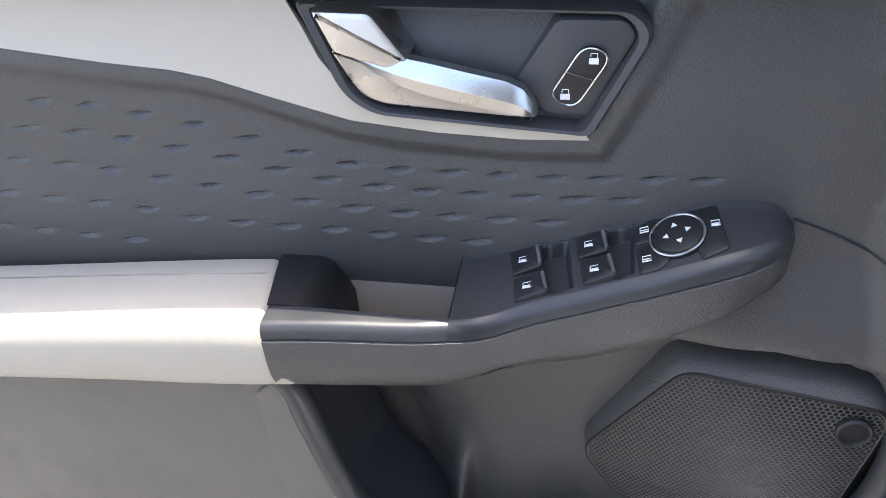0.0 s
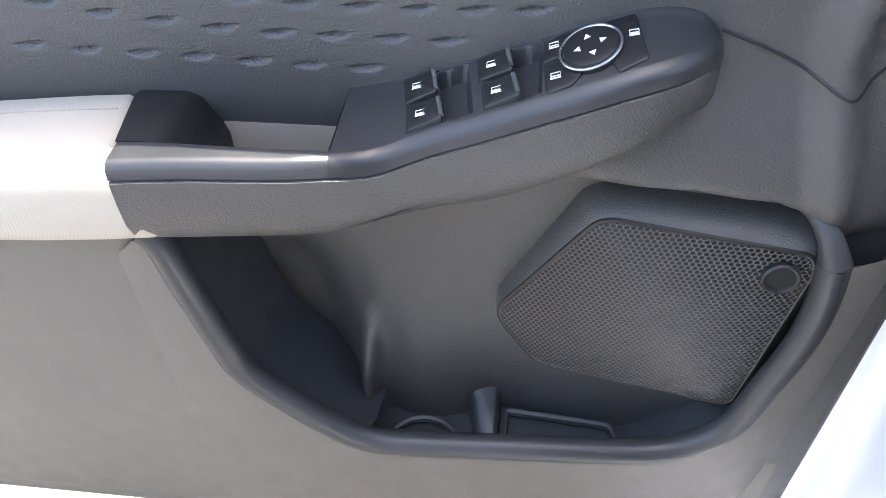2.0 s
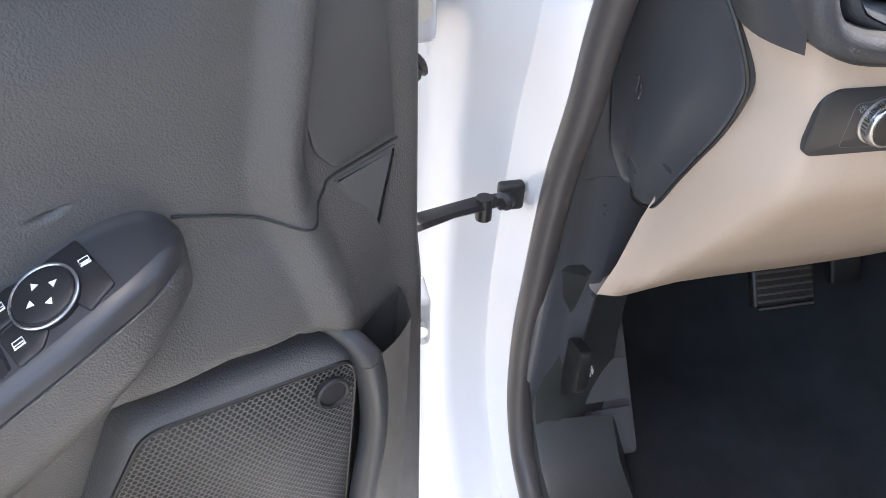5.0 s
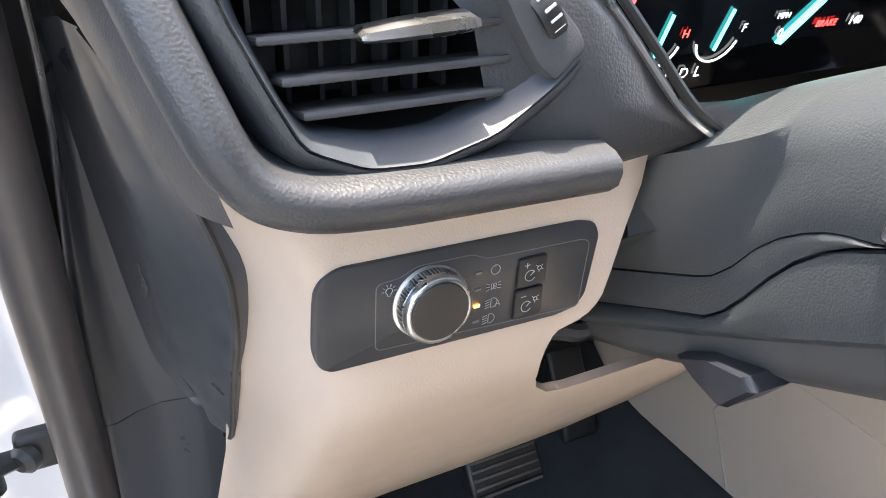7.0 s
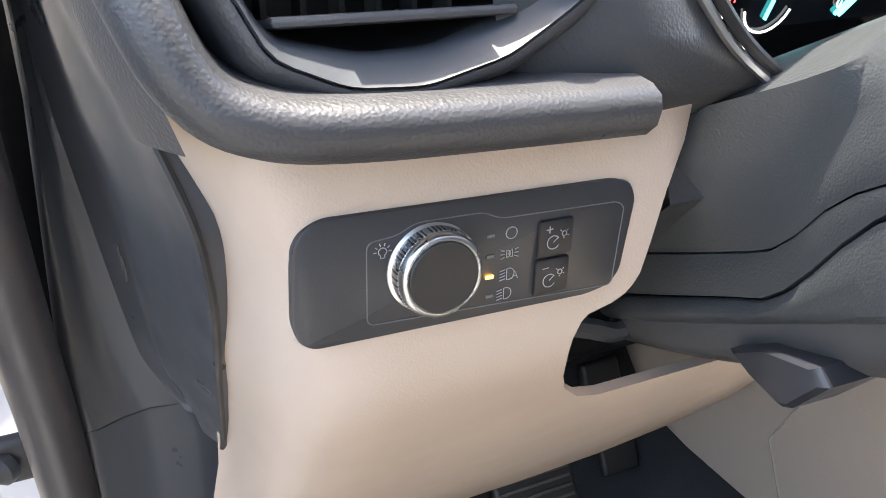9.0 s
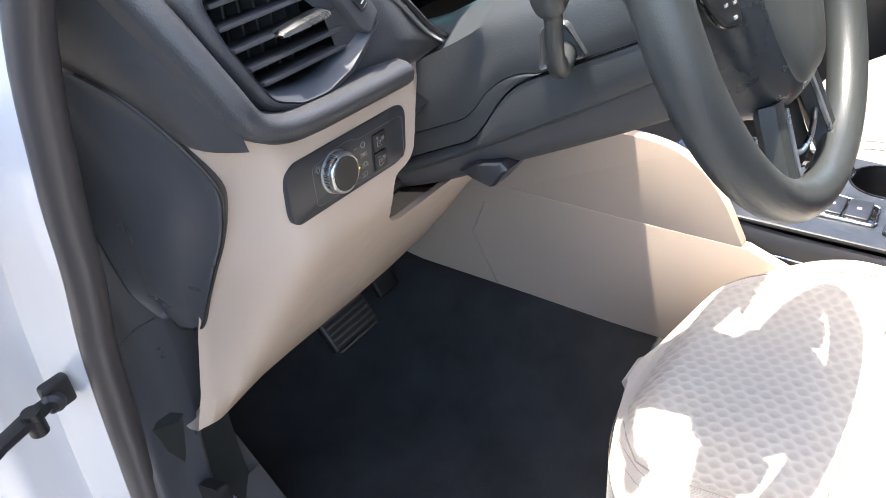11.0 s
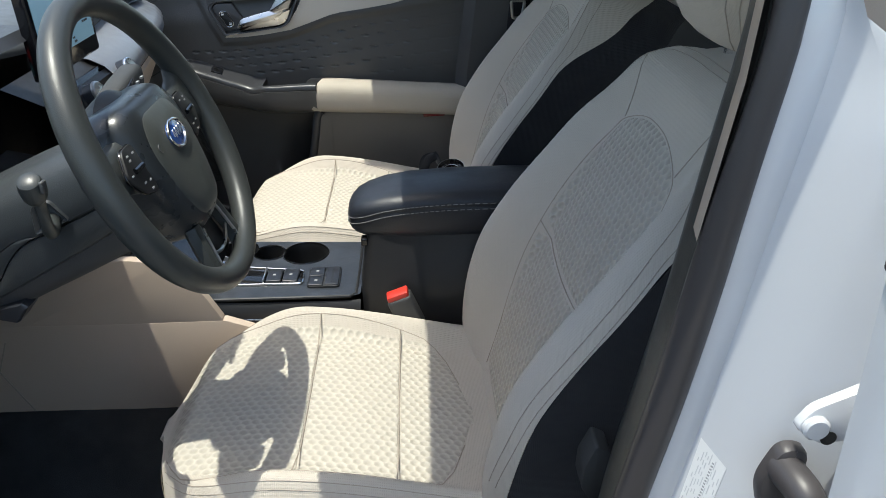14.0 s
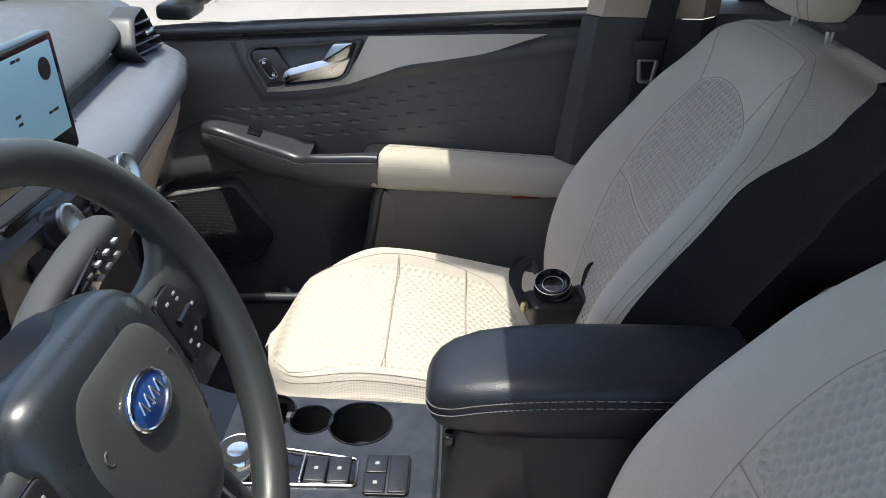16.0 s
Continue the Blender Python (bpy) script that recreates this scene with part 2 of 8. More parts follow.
def curve_s(pts, x):
    """Like curve_at, but rounded: cubic pieces with matched slopes."""
    n = len(pts)
    if x <= pts[0][0]:
        return pts[0][1]
    if x >= pts[-1][0]:
        return pts[-1][1]
    k = next(i for i in range(n - 1) if x <= pts[i + 1][0])

    def slope(i):
        if i <= 0 or i >= n - 1:
            a = min(max(i, 1), n - 1)
            return (pts[a][1] - pts[a - 1][1]) / (pts[a][0] - pts[a - 1][0])
        return (pts[i + 1][1] - pts[i - 1][1]) / (pts[i + 1][0] - pts[i - 1][0])

    (x0, y0), (x1, y1) = pts[k], pts[k + 1]
    d = x1 - x0
    t = (x - x0) / d
    m0, m1 = slope(k) * d, slope(k + 1) * d
    return y0 * (2 * t ** 3 - 3 * t * t + 1) + m0 * (t ** 3 - 2 * t * t + t) + y1 * (3 * t * t - 2 * t ** 3) + m1 * (t ** 3 - t * t)


def spline(pts, n=8, closed=False):
    """Catmull-Rom through points of any dimension."""
    pts = [Vector(p) for p in pts]
    out, k = [], len(pts)
    for i in range(k if closed else k - 1):
        if closed:
            p0, p1, p2, p3 = pts[i - 1], pts[i], pts[(i + 1) % k], pts[(i + 2) % k]
        else:
            p0, p1, p2, p3 = pts[max(i - 1, 0)], pts[i], pts[i + 1], pts[min(i + 2, k - 1)]
        for j in range(n):
            t = j / n
            out.append(0.5 * ((2 * p1) + (p2 - p0) * t + (2 * p0 - 5 * p1 + 4 * p2 - p3) * t * t + (3 * p1 - p0 - 3 * p2 + p3) * t ** 3))
    if not closed:
        out.append(pts[-1])
    return out


def fillet(pts, r, n=5):
    """Rounds the corners of a closed flat outline."""
    out, k = [], len(pts)
    pts = [Vector(p) for p in pts]
    rs = r if isinstance(r, (list, tuple)) else [r] * k
    for i in range(k):
        p, a, b = pts[i], pts[i - 1] - pts[i], pts[(i + 1) % k] - pts[i]
        d = min(rs[i], a.length * 0.49, b.length * 0.49)
        s, e = p + a.normalized() * d, p + b.normalized() * d
        for j in range(n + 1):
            t = j / n
            out.append(s * (1 - t) ** 2 + p * 2 * t * (1 - t) + e * t * t)
    return out


def loft(rows, ring=False, wrap=False, cap=False):
    """Quads between rows of points; ring closes each row, wrap joins the last row to the first."""
    bm = bmesh.new()
    vs = [[bm.verts.new(p) for p in row] for row in rows]
    n, m = len(vs), len(vs[0])
    for i in range(n if wrap else n - 1):
        a, b = vs[i], vs[(i + 1) % n]
        for j in range(m if ring else m - 1):
            bm.faces.new((a[j], a[(j + 1) % m], b[(j + 1) % m], b[j]))
    if cap and ring:
        for row in (vs[0], vs[-1]) if cap is True else (vs[-1],):
            bm.faces.new(row)
    return bm


def tube(path, r, n=10, closed=False, flat=1.0, cap=True):
    """A round cord along a path; r may be a list. flat squashes it along its second axis."""
    path = [Vector(p) for p in path]
    k = len(path)
    rows, side = [], None
    for i, p in enumerate(path):
        if closed:
            d = path[(i + 1) % k] - path[i - 1]
        else:
            d = path[min(i + 1, k - 1)] - path[max(i - 1, 0)]
        d.normalize()
        if side is None:
            side = d.orthogonal().normalized() if abs(d.z) > 0.9 else d.cross(V(0, 0, 1)).normalized()
        side = (side - d * side.dot(d)).normalized()
        up = d.cross(side)
        rr = r[i] if isinstance(r, (list, tuple)) else r
        rows.append([p + rr * (math.cos(a) * side + flat * math.sin(a) * up) for a in (2 * math.pi * j / n for j in range(n))])
    return loft(rows, ring=True, wrap=closed, cap=cap and not closed)


def plate(outline, at, ax, ay, thick, bevel=0.002, crown=0.0):
    """A flat piece: 2D outline laid in the plane of ax, ay from at, as thick as given along their normal, with a rounded top edge."""
    ax, ay, at = Vector(ax).normalized(), Vector(ay).normalized(), Vector(at)
    nz = ax.cross(ay)
    pts = [Vector((p[0], p[1])) for p in outline]
    k = len(pts)
    area = sum(pts[i - 1].x * pts[i].y - pts[i].x * pts[i - 1].y for i in range(k))
    if area < 0:
        pts.reverse()
    nor = []
    for i in range(k):
        d = (pts[(i + 1) % k] - pts[i - 1])
        d = d.normalized() if d.length > 1e-9 else Vector((1, 0))
        nor.append(Vector((-d.y, d.x)))

    def lay(inset, h):
        return [at + ax * (p.x + q.x * inset) + ay * (p.y + q.y * inset) + nz * h for p, q in zip(pts, nor)]

    b = abs(bevel)
    rows = [lay(0, 0), lay(0, thick - bevel), lay(b * 0.3, thick - bevel * 0.3), lay(b, thick)]
    return loft(rows, ring=True, cap=True)


def box(c, s, bevel=0.004, seg=3, m=None):
    bm = bmesh.new()
    bmesh.ops.create_cube(bm, size=1.0)
    bm.transform(Matrix.Diagonal((*s, 1)))
    if bevel:
        bmesh.ops.bevel(bm, geom=bm.edges[:], offset=min(bevel, min(s) * 0.49), segments=seg, affect="EDGES", profile=0.5)
    bm.transform(Matrix.Translation(c) @ (m or Matrix()))
    return bm


def turned(profile, at, axis, n=32):
    """A lathe: (radius, height) pairs about an axis."""
    at, axis = Vector(at), Vector(axis).normalized()
    a = axis.orthogonal().normalized()
    b = axis.cross(a)
    rows = [[at + axis * h + r * (math.cos(t) * a + math.sin(t) * b) for t in (2 * math.pi * j / n for j in range(n))] for r, h in profile]
    return loft(rows, ring=True, cap=True)


def writing(body, size, at, ax, ay, mat, name, parent, extrude=0.0002):
    """Lettering in the built-in font as a mesh of its own."""
    cu = bpy.data.curves.new(name, "FONT")
    cu.body, cu.size, cu.extrude, cu.align_x, cu.align_y = body, size, extrude, "CENTER", "CENTER"
    tmp = bpy.data.objects.new(name, cu)
    me = bpy.data.meshes.new_from_object(tmp)
    bpy.data.objects.remove(tmp)
    ax, ay = Vector(ax).normalized(), Vector(ay).normalized()
    nz = ax.cross(ay)
    m = Matrix(((ax.x, ay.x, nz.x, at[0]), (ax.y, ay.y, nz.y, at[1]), (ax.z, ay.z, nz.z, at[2]), (0, 0, 0, 1)))
    bm = bmesh.new()
    bm.from_mesh(me)
    bm.transform(m)
    return part(name, bm, mat, parent)


def merged(*bms):
    out = bmesh.new()
    for b in bms:
        me = bpy.data.meshes.new("tmp")
        b.to_mesh(me)
        b.free()
        out.from_mesh(me)
        bpy.data.meshes.remove(me)
    return out

# ---- car body (setting) ----
OPENING = [(0.16, 1.13), (0.112, 1.01), (0.09, 0.92), (0.062, 0.83), (0.04, 0.70), (0.028, 0.60), (0.038, 0.50), (0.09, 0.437), (0.20, 0.420), (0.44, 0.430),
           (0.65, 0.457), (0.78, 0.52), (0.86, 0.61), (0.90, 0.70), (0.918, 0.84), (0.945, 1.0), (0.965, 1.15), (0.985, 1.30), (0.985, 1.42), (0.90, 1.49), (0.65, 1.50), (0.42, 1.44), (0.28, 1.29)]
LOOP = [Vector((p.x, p.y)) for p in spline([(x, z, 0) for x, z in OPENING], 6, closed=True)]


def side_y(z, x=1.0):
    return -0.722 + 0.03 * smooth(1.25, 1.5, z) * smooth(0.68, 0.85, x)


def out_dir(i):
    d = LOOP[(i + 1) % len(LOOP)] - LOOP[i - 1]
    d.normalize()
    q = Vector((-d.y, d.x))
    return q if q.dot(LOOP[i] - Vector((0.5, 0.95))) > 0 else -q


def ring_strip(profile, rear=None):
    """A strip round the door opening; towards its rear edge the section turns into the rear one."""
    rows = []
    for i, p in enumerate(LOOP):
        q = out_dir(i)
        front = p.x < 0.80
        lim = lerp(0.30, 0.045, smooth(1.00, 1.15, p.y)) if front else lerp(0.30, 0.030, smooth(1.16, 1.32, p.y))
        deep = lerp(1.0, 0.010, smooth(0.66, 0.72, p.y)) if front else 1.0
        deep = lerp(deep, 0.008, smooth(1.20, 1.32, p.y)) if front else deep
        k = smooth(0.45, 0.66, p.x) if rear else 0.0
        row = []
        for (o, dy), (o2, dy2) in zip(profile, rear or profile):
            o, dy = lerp(o, o2, k), lerp(dy, dy2, k)
            row.append(V(p.x + q.x * min(o, lim), side_y(p.y, p.x) + (min(dy, deep) if o <= lim else max(dy, -0.02)), p.y + q.y * min(o, lim)))
        rows.append(row)
    return loft(rows, wrap=True)


SKIN = [(0.004, 0.012), (0.010, -0.004), (0.026, -0.008), (0.055, -0.012), (0.080, -0.018), (0.090, -0.030), (0.096, -0.056), (0.106, -0.072), (0.124, -0.080), (0.136, -0.094), (0.144, -0.130), (0.156, -0.142), (0.30, -0.150)]
SKIN_REAR = [(0.004, 0.012), (0.010, -0.004), (0.020, -0.008), (0.028, -0.009), (0.034, -0.007), (0.038, -0.010), (0.054, -0.028), (0.068, -0.044), (0.076, -0.051), (0.100, -0.064), (0.124, -0.076), (0.144, -0.126), (0.30, -0.150)]
body = part("body_side_panel", ring_strip(SKIN, SKIN_REAR), PAINT, None, "white painted steel body side round the open front door", kind="structure", category="car body")
INNER = [(0.006, 0.006), (-0.004, 0.020), (-0.004, 0.050), (0.010, 0.085), (0.03, 0.13)]
part("aperture_trim", ring_strip(INNER), TRIM_DARK, None, "black plastic trim lining the door opening", kind="structure", category="trim")
seal_path = [V(p.x + out_dir(i).x * 0.002, side_y(p.y, p.x) + 0.002, p.y + out_dir(i).y * 0.002) for i, p in enumerate(LOOP)]
part("door_seal", tube(seal_path, [lerp(0.0145, 0.0115, smooth(1.08, 1.25, p.z)) for p in seal_path], 12, closed=True), RUBBER, None, "black rubber weatherstrip round the door opening", kind="structure", category="seal")

# sill plate
def sill_z(x):
    return curve_at([(0.03, 0.50), (0.06, 0.462), (0.09, 0.441), (0.14, 0.43), (0.2, 0.425), (0.44, 0.435), (0.65, 0.462), (0.74, 0.50), (0.80, 0.545), (0.86, 0.62)], x)


def sill_rows(x0, x1, n=14):
    rows = []
    for i in range(n + 1):
        x = lerp(x0, x1, i / n)
        z = sill_z(x)
        rows.append([V(x, -0.712, z - 0.004), V(x, -0.704, z + 0.006), V(x, -0.690, z + 0.008), V(x, -0.632, z + 0.003), V(x, -0.605, z - 0.004), V(x, -0.592, z - 0.025), V(x, -0.588, 0.33)])
    return rows


sill = thing("sill_plate", "black plastic sill trim with a ribbed tread on it", "sill trim", (0.4, -0.65, 0.42), kind="structure")
part("sill_front", loft(sill_rows(0.05, 0.608)), TRIM_DARK, sill)
part("sill_rear", loft(sill_rows(0.611, 0.86)), TRIM_DARK, sill)
tread = part("tread_frame", tube([V(x, y, sill_z(x) + lerp(0.0095, 0.0045, (y + 0.69) / 0.055)) for x, y in [(p.x, p.y) for p in fillet([(0.20, -0.683), (0.53, -0.683), (0.53, -0.640), (0.20, -0.640)], 0.01)]], 0.0016, 6, closed=True), BLACK, sill)
for k in range(9):
    x = 0.405 + k * 0.0148
    part("tread_rib", tube([V(x, -0.681, sill_z(x) + 0.0085), V(x, -0.642, sill_z(x) + 0.0045)], 0.0011, 6), BLACK, sill)
part("sill_clip", turned([(0.010, 0), (0.010, 0.003), (0.008, 0.005)], (0.36, -0.601, 0.4235), (0, -0.3, 1), 16), CARPET, sill)

# floor, tunnel, footwell
def floor_z(x, y):
    z = 0.36
    z += 0.60 * smooth(-0.08, -0.60, x) ** 1.2
    z += 0.155 * smooth(0.30, 0.13, abs(y))
    return z


rows = [[V(x, y, floor_z(x, y) + 0.004 * noise.noise((x * 6, y * 6, 0))) for y in [-0.60 + 1.44 * j / 48 for j in range(49)]] for x in [-0.75 + 3.0 * i / 90 for i in range(91)]]
part("floor", loft(rows), CARPET, None, "black carpet on the car floor", kind="structure", category="carpet")
part("underbody", box((0.75, 0.0, 0.27), (3.0, 1.60, 0.03), 0), BLACK, None, "black underside of the car", kind="structure", category="underbody")
part("kick_panel", loft([[V(x, -0.672 + 0.012 * smooth(0.0, -0.4, x), z) for z in (0.33, 0.5, 0.7, 0.86)] for x in (0.030, 0.01, -0.1, -0.3, -0.75)]), TRIM_DARK, None, "black plastic kick panel beside the footwell", kind="structure", category="trim panel")
part("firewall", box((-0.72, 0, 0.8), (0.04, 1.36, 1.0), 0), BLACK, None, "black front bulkhead", kind="structure", category="bulkhead")
part("wall_right", box((0.75, 0.86, 0.62), (3.1, 0.04, 0.82), 0), PAINT, None, "white outer side of the car", kind="structure", category="car body")
part("wall_rear", box((2.22, 0, 0.72), (0.04, 1.5, 0.62), 0), BLACK, None, "black rear of the cabin", kind="structure", category="bulkhead")
part("window_rear", box((2.235, 0, 1.27), (0.02, 1.36, 0.50), 0), PRIVACY, None, "dark privacy glass at the rear", kind="structure", category="window")
part("window_rear_right", box((1.72, 0.762, 1.32), (1.10, 0.012, 0.36), 0), PRIVACY, None, "dark privacy glass in the rear door", kind="structure", category="window")
# roof, unseen: its front edge steps forward at the corners to shape sun patches
def roof_z(x, y):
    return 1.545 - 0.06 * (y / 0.70) ** 2 - 0.085 * smooth(0.95, 0.38, x)


cols = [-0.72, -0.65, -0.597, -0.593, -0.517, -0.513, -0.4, -0.2, 0, 0.2, 0.4, 0.513, 0.517, 0.593, 0.597, 0.65, 0.72]
def roof_front(y):
    return 0.606 if abs(y) < 0.515 else 0.485 if abs(y) < 0.595 else 0.535


roof_rows = []
for k in range(9):
    xs = [lerp(roof_front(y), 2.24, k / 8) for y in cols]
    roof_rows.append([V(x, y, roof_z(x, y)) for x, y in zip(xs, cols)])
part("headliner", loft([[p - V(0, 0, 0.004) for p in r] for r in roof_rows]), HEADLINER, None, "grey-beige cloth headliner", kind="structure", category="headliner")
part("roof", merged(loft(roof_rows), loft([[p + V(0, 0, 0.03) for p in r] for r in roof_rows])), PAINT, None, "white roof of the car", kind="structure", category="roof")
for s in (-1, 1):
    path = [V(-0.50, s * 0.83, 1.00), V(-0.25, s * 0.80, 1.15), V(0.05, s * 0.785, 1.30), V(0.32, s * 0.765, 1.42), V(0.62, s * 0.722, 1.46), V(1.0, s * 0.713, 1.48), V(1.4, s * 0.715, 1.49), V(2.24, s * 0.70, 1.46)]
    part("pillar_front", tube(spline(path, 6), 0.035, 12), PAINT, None, "white windscreen pillar and roof rail", kind="structure", category="pillar")
    # unseen trim tubes, added and placed for the shade they cast indoors
    inner_ = [V(-0.30, s * 0.745, 1.13), V(-0.10, s * 0.745, 1.23), V(0.10, s * 0.745, 1.325), V(0.32, s * 0.752, 1.415), V(0.60, s * 0.715, 1.45)]
    part("pillar_front_trim", tube(spline(inner_, 6), 0.036, 12, flat=0.8), BEIGE_PLASTIC, None, "beige trim along the windscreen pillar", kind="structure", category="pillar trim")
part("cowl", box((-0.55, 0, 1.02), (0.40, 1.46, 0.05), 0.01), BLACK, None, "black cowl under the windscreen", kind="structure", category="cowl")
part("bonnet", loft([[V(x, y, 1.04 - 0.10 * smooth(-0.7, -1.8, x) - 0.05 * (y / 0.8) ** 2) for y in (-0.8, -0.4, 0, 0.4, 0.8)] for x in (-0.72, -1.1, -1.5, -1.8)]), PAINT, None, "white bonnet", kind="structure", category="bonnet")
part("ground", loft([[V(x, y, 0) for y in (-400, -20, -4, 0, 4, 20, 400)] for x in (-400, -20, -4, 0, 4, 20, 400)]), BOUNCE_GROUND, None, "warm grey ground round the car, toned for the light it bounces", kind="structure", category="ground")
part("concrete_apron", box((0, 34.0, -0.02), (160, 60, 0.06), 0.01), CONCRETE, None, "sunlit pale concrete apron across the yard", kind="structure", category="pavement")

# ---- hinge side: strap, boot, bolts ----
strap = thing("door_check_strap", "black steel door check strap bolted to the white pillar", "door check", (0.005, -0.76, 0.78))
part("arm", tube([V(0.010, -0.752, 0.782), V(0.018, -0.775, 0.785), V(0.030, -0.81, 0.788), V(0.042, -0.845, 0.788), V(0.06, -0.90, 0.786)], [0.008, 0.011, 0.010, 0.012, 0.012], 8, flat=0.5), BLACK, strap)
part("bracket", box((0.010, -0.747, 0.785), (0.012, 0.026, 0.030), 0.004), BLACK, strap)
part("bolt", turned([(0.010, 0), (0.010, 0.006), (0.006, 0.010)], (0.014, -0.752, 0.784), (0.7, -0.7, 0), 14), BLACK, strap)
part("pin", turned([(0.008, -0.012), (0.008, 0.012)], (0.022, -0.776, 0.782), (0, 0, 1), 12), BLACK, strap)
boot = thing("wiring_boot", "black ribbed rubber wiring boot between door and body", "cable boot", (0.0, -0.85, 0.84))
part("sleeve", tube(spline([(0.0, -0.835, 0.925), (0.016, -0.86, 0.91), (0.02, -0.862, 0.86), (0.02, -0.862, 0.80)], 8), [0.010 + 0.0035 * (k % 2) for k in range(25)], 12), RUBBER, boot)
for z in (0.975, 0.62):
    hinge = thing("hinge", "white painted steel door hinge", "hinge", (-0.01, -0.85, z))
    part("leaf", box((-0.02, -0.835, z), (0.05, 0.03, 0.07), 0.008), PAINT, hinge)
    part("knuckle", turned([(0.012, -0.035), (0.012, 0.035)], (0.0, -0.862, z), (0, 0, 1), 14), PAINT, hinge)
    part("bolt", turned([(0.010, 0), (0.009, 0.008)], (0.008, -0.835, z), (1, 0, 0), 12), STEEL, hinge)

# ---- B pillar fittings ----
B_EDGE = sorted((p.y, p.x, *out_dir(i)) for i, p in enumerate(LOOP) if p.x > 0.70 and p.y < 1.25)


def pillar_face(z, v, lift=0.0):
    """A point of the slanting pillar face: z of the opening's edge beside it, v from 0 to 1 across."""
    x, qx, qz = (curve_at([(r[0], r[k]) for r in B_EDGE], z) for k in (1, 2, 3))
    o = 0.038 + 0.030 * v - 0.75 * lift
    return V(x + qx * o, -0.732 - 0.034 * v - 0.66 * lift, z + qz * o)


def face_axes(z, v):
    c = pillar_face(z, v)
    along = (pillar_face(z + 0.01, v) - pillar_face(z - 0.01, v)).normalized()
    out_ = (pillar_face(z, v, 0.01) - c).normalized()
    return c, along, out_, along.cross(out_).normalized()


def decal(pts, lift, n=8):
    """A thin printed patch on the pillar face between two edges, each a list of (z, v)."""
    (a0, a1), (b0, b1) = pts
    rows = []
    for i in range(n + 1):
        t = i / n
        a, b = (lerp(a0[0], a1[0], t), lerp(a0[1], a1[1], t)), (lerp(b0[0], b1[0], t), lerp(b0[1], b1[1], t))
        rows.append([pillar_face(*a, lift - 0.001)] + [pillar_face(lerp(a[0], b[0], k / 3), lerp(a[1], b[1], k / 3), lift) for k in range(4)] + [pillar_face(*b, lift - 0.001)])
    return loft(rows)


striker = thing("door_striker", "zinc-plated steel door striker loop on the white pillar", "striker", (0.965, -0.745, 0.80))
sc, s_al, s_out, s_ac = face_axes(0.8185, 0.38)
s_ac = s_ac if s_ac.x > 0 else -s_ac
s_dir = V(-0.93, -0.30, 0.16).normalized()
part("plate", loft([[sc + s_al * (0.034 * k * math.copysign(abs(math.cos(a)) ** 0.8, math.cos(a))) + s_ac * (0.0125 * k * math.sin(a)) + s_out * h for a in (2 * math.pi * j / 36 for j in range(36))] for k, h in ((1.0, -0.002), (1.0, 0.0022), (0.95, 0.0034), (0.90, 0.0036), (0.02, 0.0038))], ring=True, cap="end"), STEEL, striker, "oval steel base plate", sharp=40)
part("loop", tube(spline([sc + s_al * a + s_dir * b for a, b in ((0.011, -0.004), (0.0115, 0.016), (0.0115, 0.033), (0.006, 0.0395), (-0.006, 0.0385), (-0.0115, 0.031), (-0.0115, 0.014), (-0.011, -0.004))], 5), 0.0044, 12), STEEL, striker, "steel loop")
for k in (-1, 1):
    part("bolt", turned([(0.0078, 0), (0.0078, 0.0028), (0.0066, 0.0042), (0.0040, 0.0042), (0.0036, 0.0020), (0.0005, 0.0018)], sc + s_al * (0.0225 * k) + s_out * 0.0034, s_out, 18), STEEL, striker)
part("pillar_left_trim", loft([[V(x - 0.012, -0.716, z), V(x - 0.006, -0.690, z), V(x + 0.03, -0.655, z), V(x + 0.14, -0.65, z)] for x, z in ((0.962, 1.128), (0.978, 1.25), (0.984, 1.36), (0.984, 1.46))]), BEIGE_PLASTIC, None, "beige upper pillar trim beside the seal", kind="structure", category="pillar trim")
part("pillar_left_lower", loft([[V(x - 0.008, -0.712, z), V(x + 0.004, -0.69, z), V(x + 0.04, -0.655, z), V(x + 0.16, -0.65, z)] for x, z in ((0.86, 0.60), (0.90, 0.70), (0.918, 0.84), (0.945, 1.0), (0.960, 1.127))]), TRIM_SMOOTH, None, "black lower pillar trim beside the seal", kind="structure", category="pillar trim")


sticker = thing("tyre_sticker", "yellow and white tyre loading sticker on the white pillar", "sticker", (0.93, -0.742, 0.70))
part("white_field", decal([((0.694, 0.30), (0.776, 0.20)), ((0.687, 0.74), (0.776, 0.66))], 0.0006), PAPER, sticker)
part("yellow_band", decal([((0.706, 0.03), (0.797, 0.05)), ((0.706, 0.18), (0.797, 0.20))], 0.0010), YELLOW, sticker, "yellow headline band")
part("yellow_box", decal([((0.746, 0.42), (0.776, 0.40)), ((0.738, 0.80), (0.772, 0.74))], 0.0014, 4), YELLOW, sticker, "yellow box")
part("box_print", decal([((0.747, 0.46), (0.760, 0.44)), ((0.744, 0.62), (0.757, 0.58))], 0.0018, 3), BRASS, sticker)
for word, z_ in (("TIRE", 0.7115), ("AND", 0.7250), ("LOADING", 0.7370), ("INFORMATION", 0.7580)):
    z_ += 0.0027 * len(word) / 2
    fc, al, ou, ac = face_axes(z_, 0.10)
    writing(word, 0.0038, pillar_face(z_, 0.085, 0.0016), al, ac if ac.x < 0 else -ac, BLACK, "band_text", sticker)
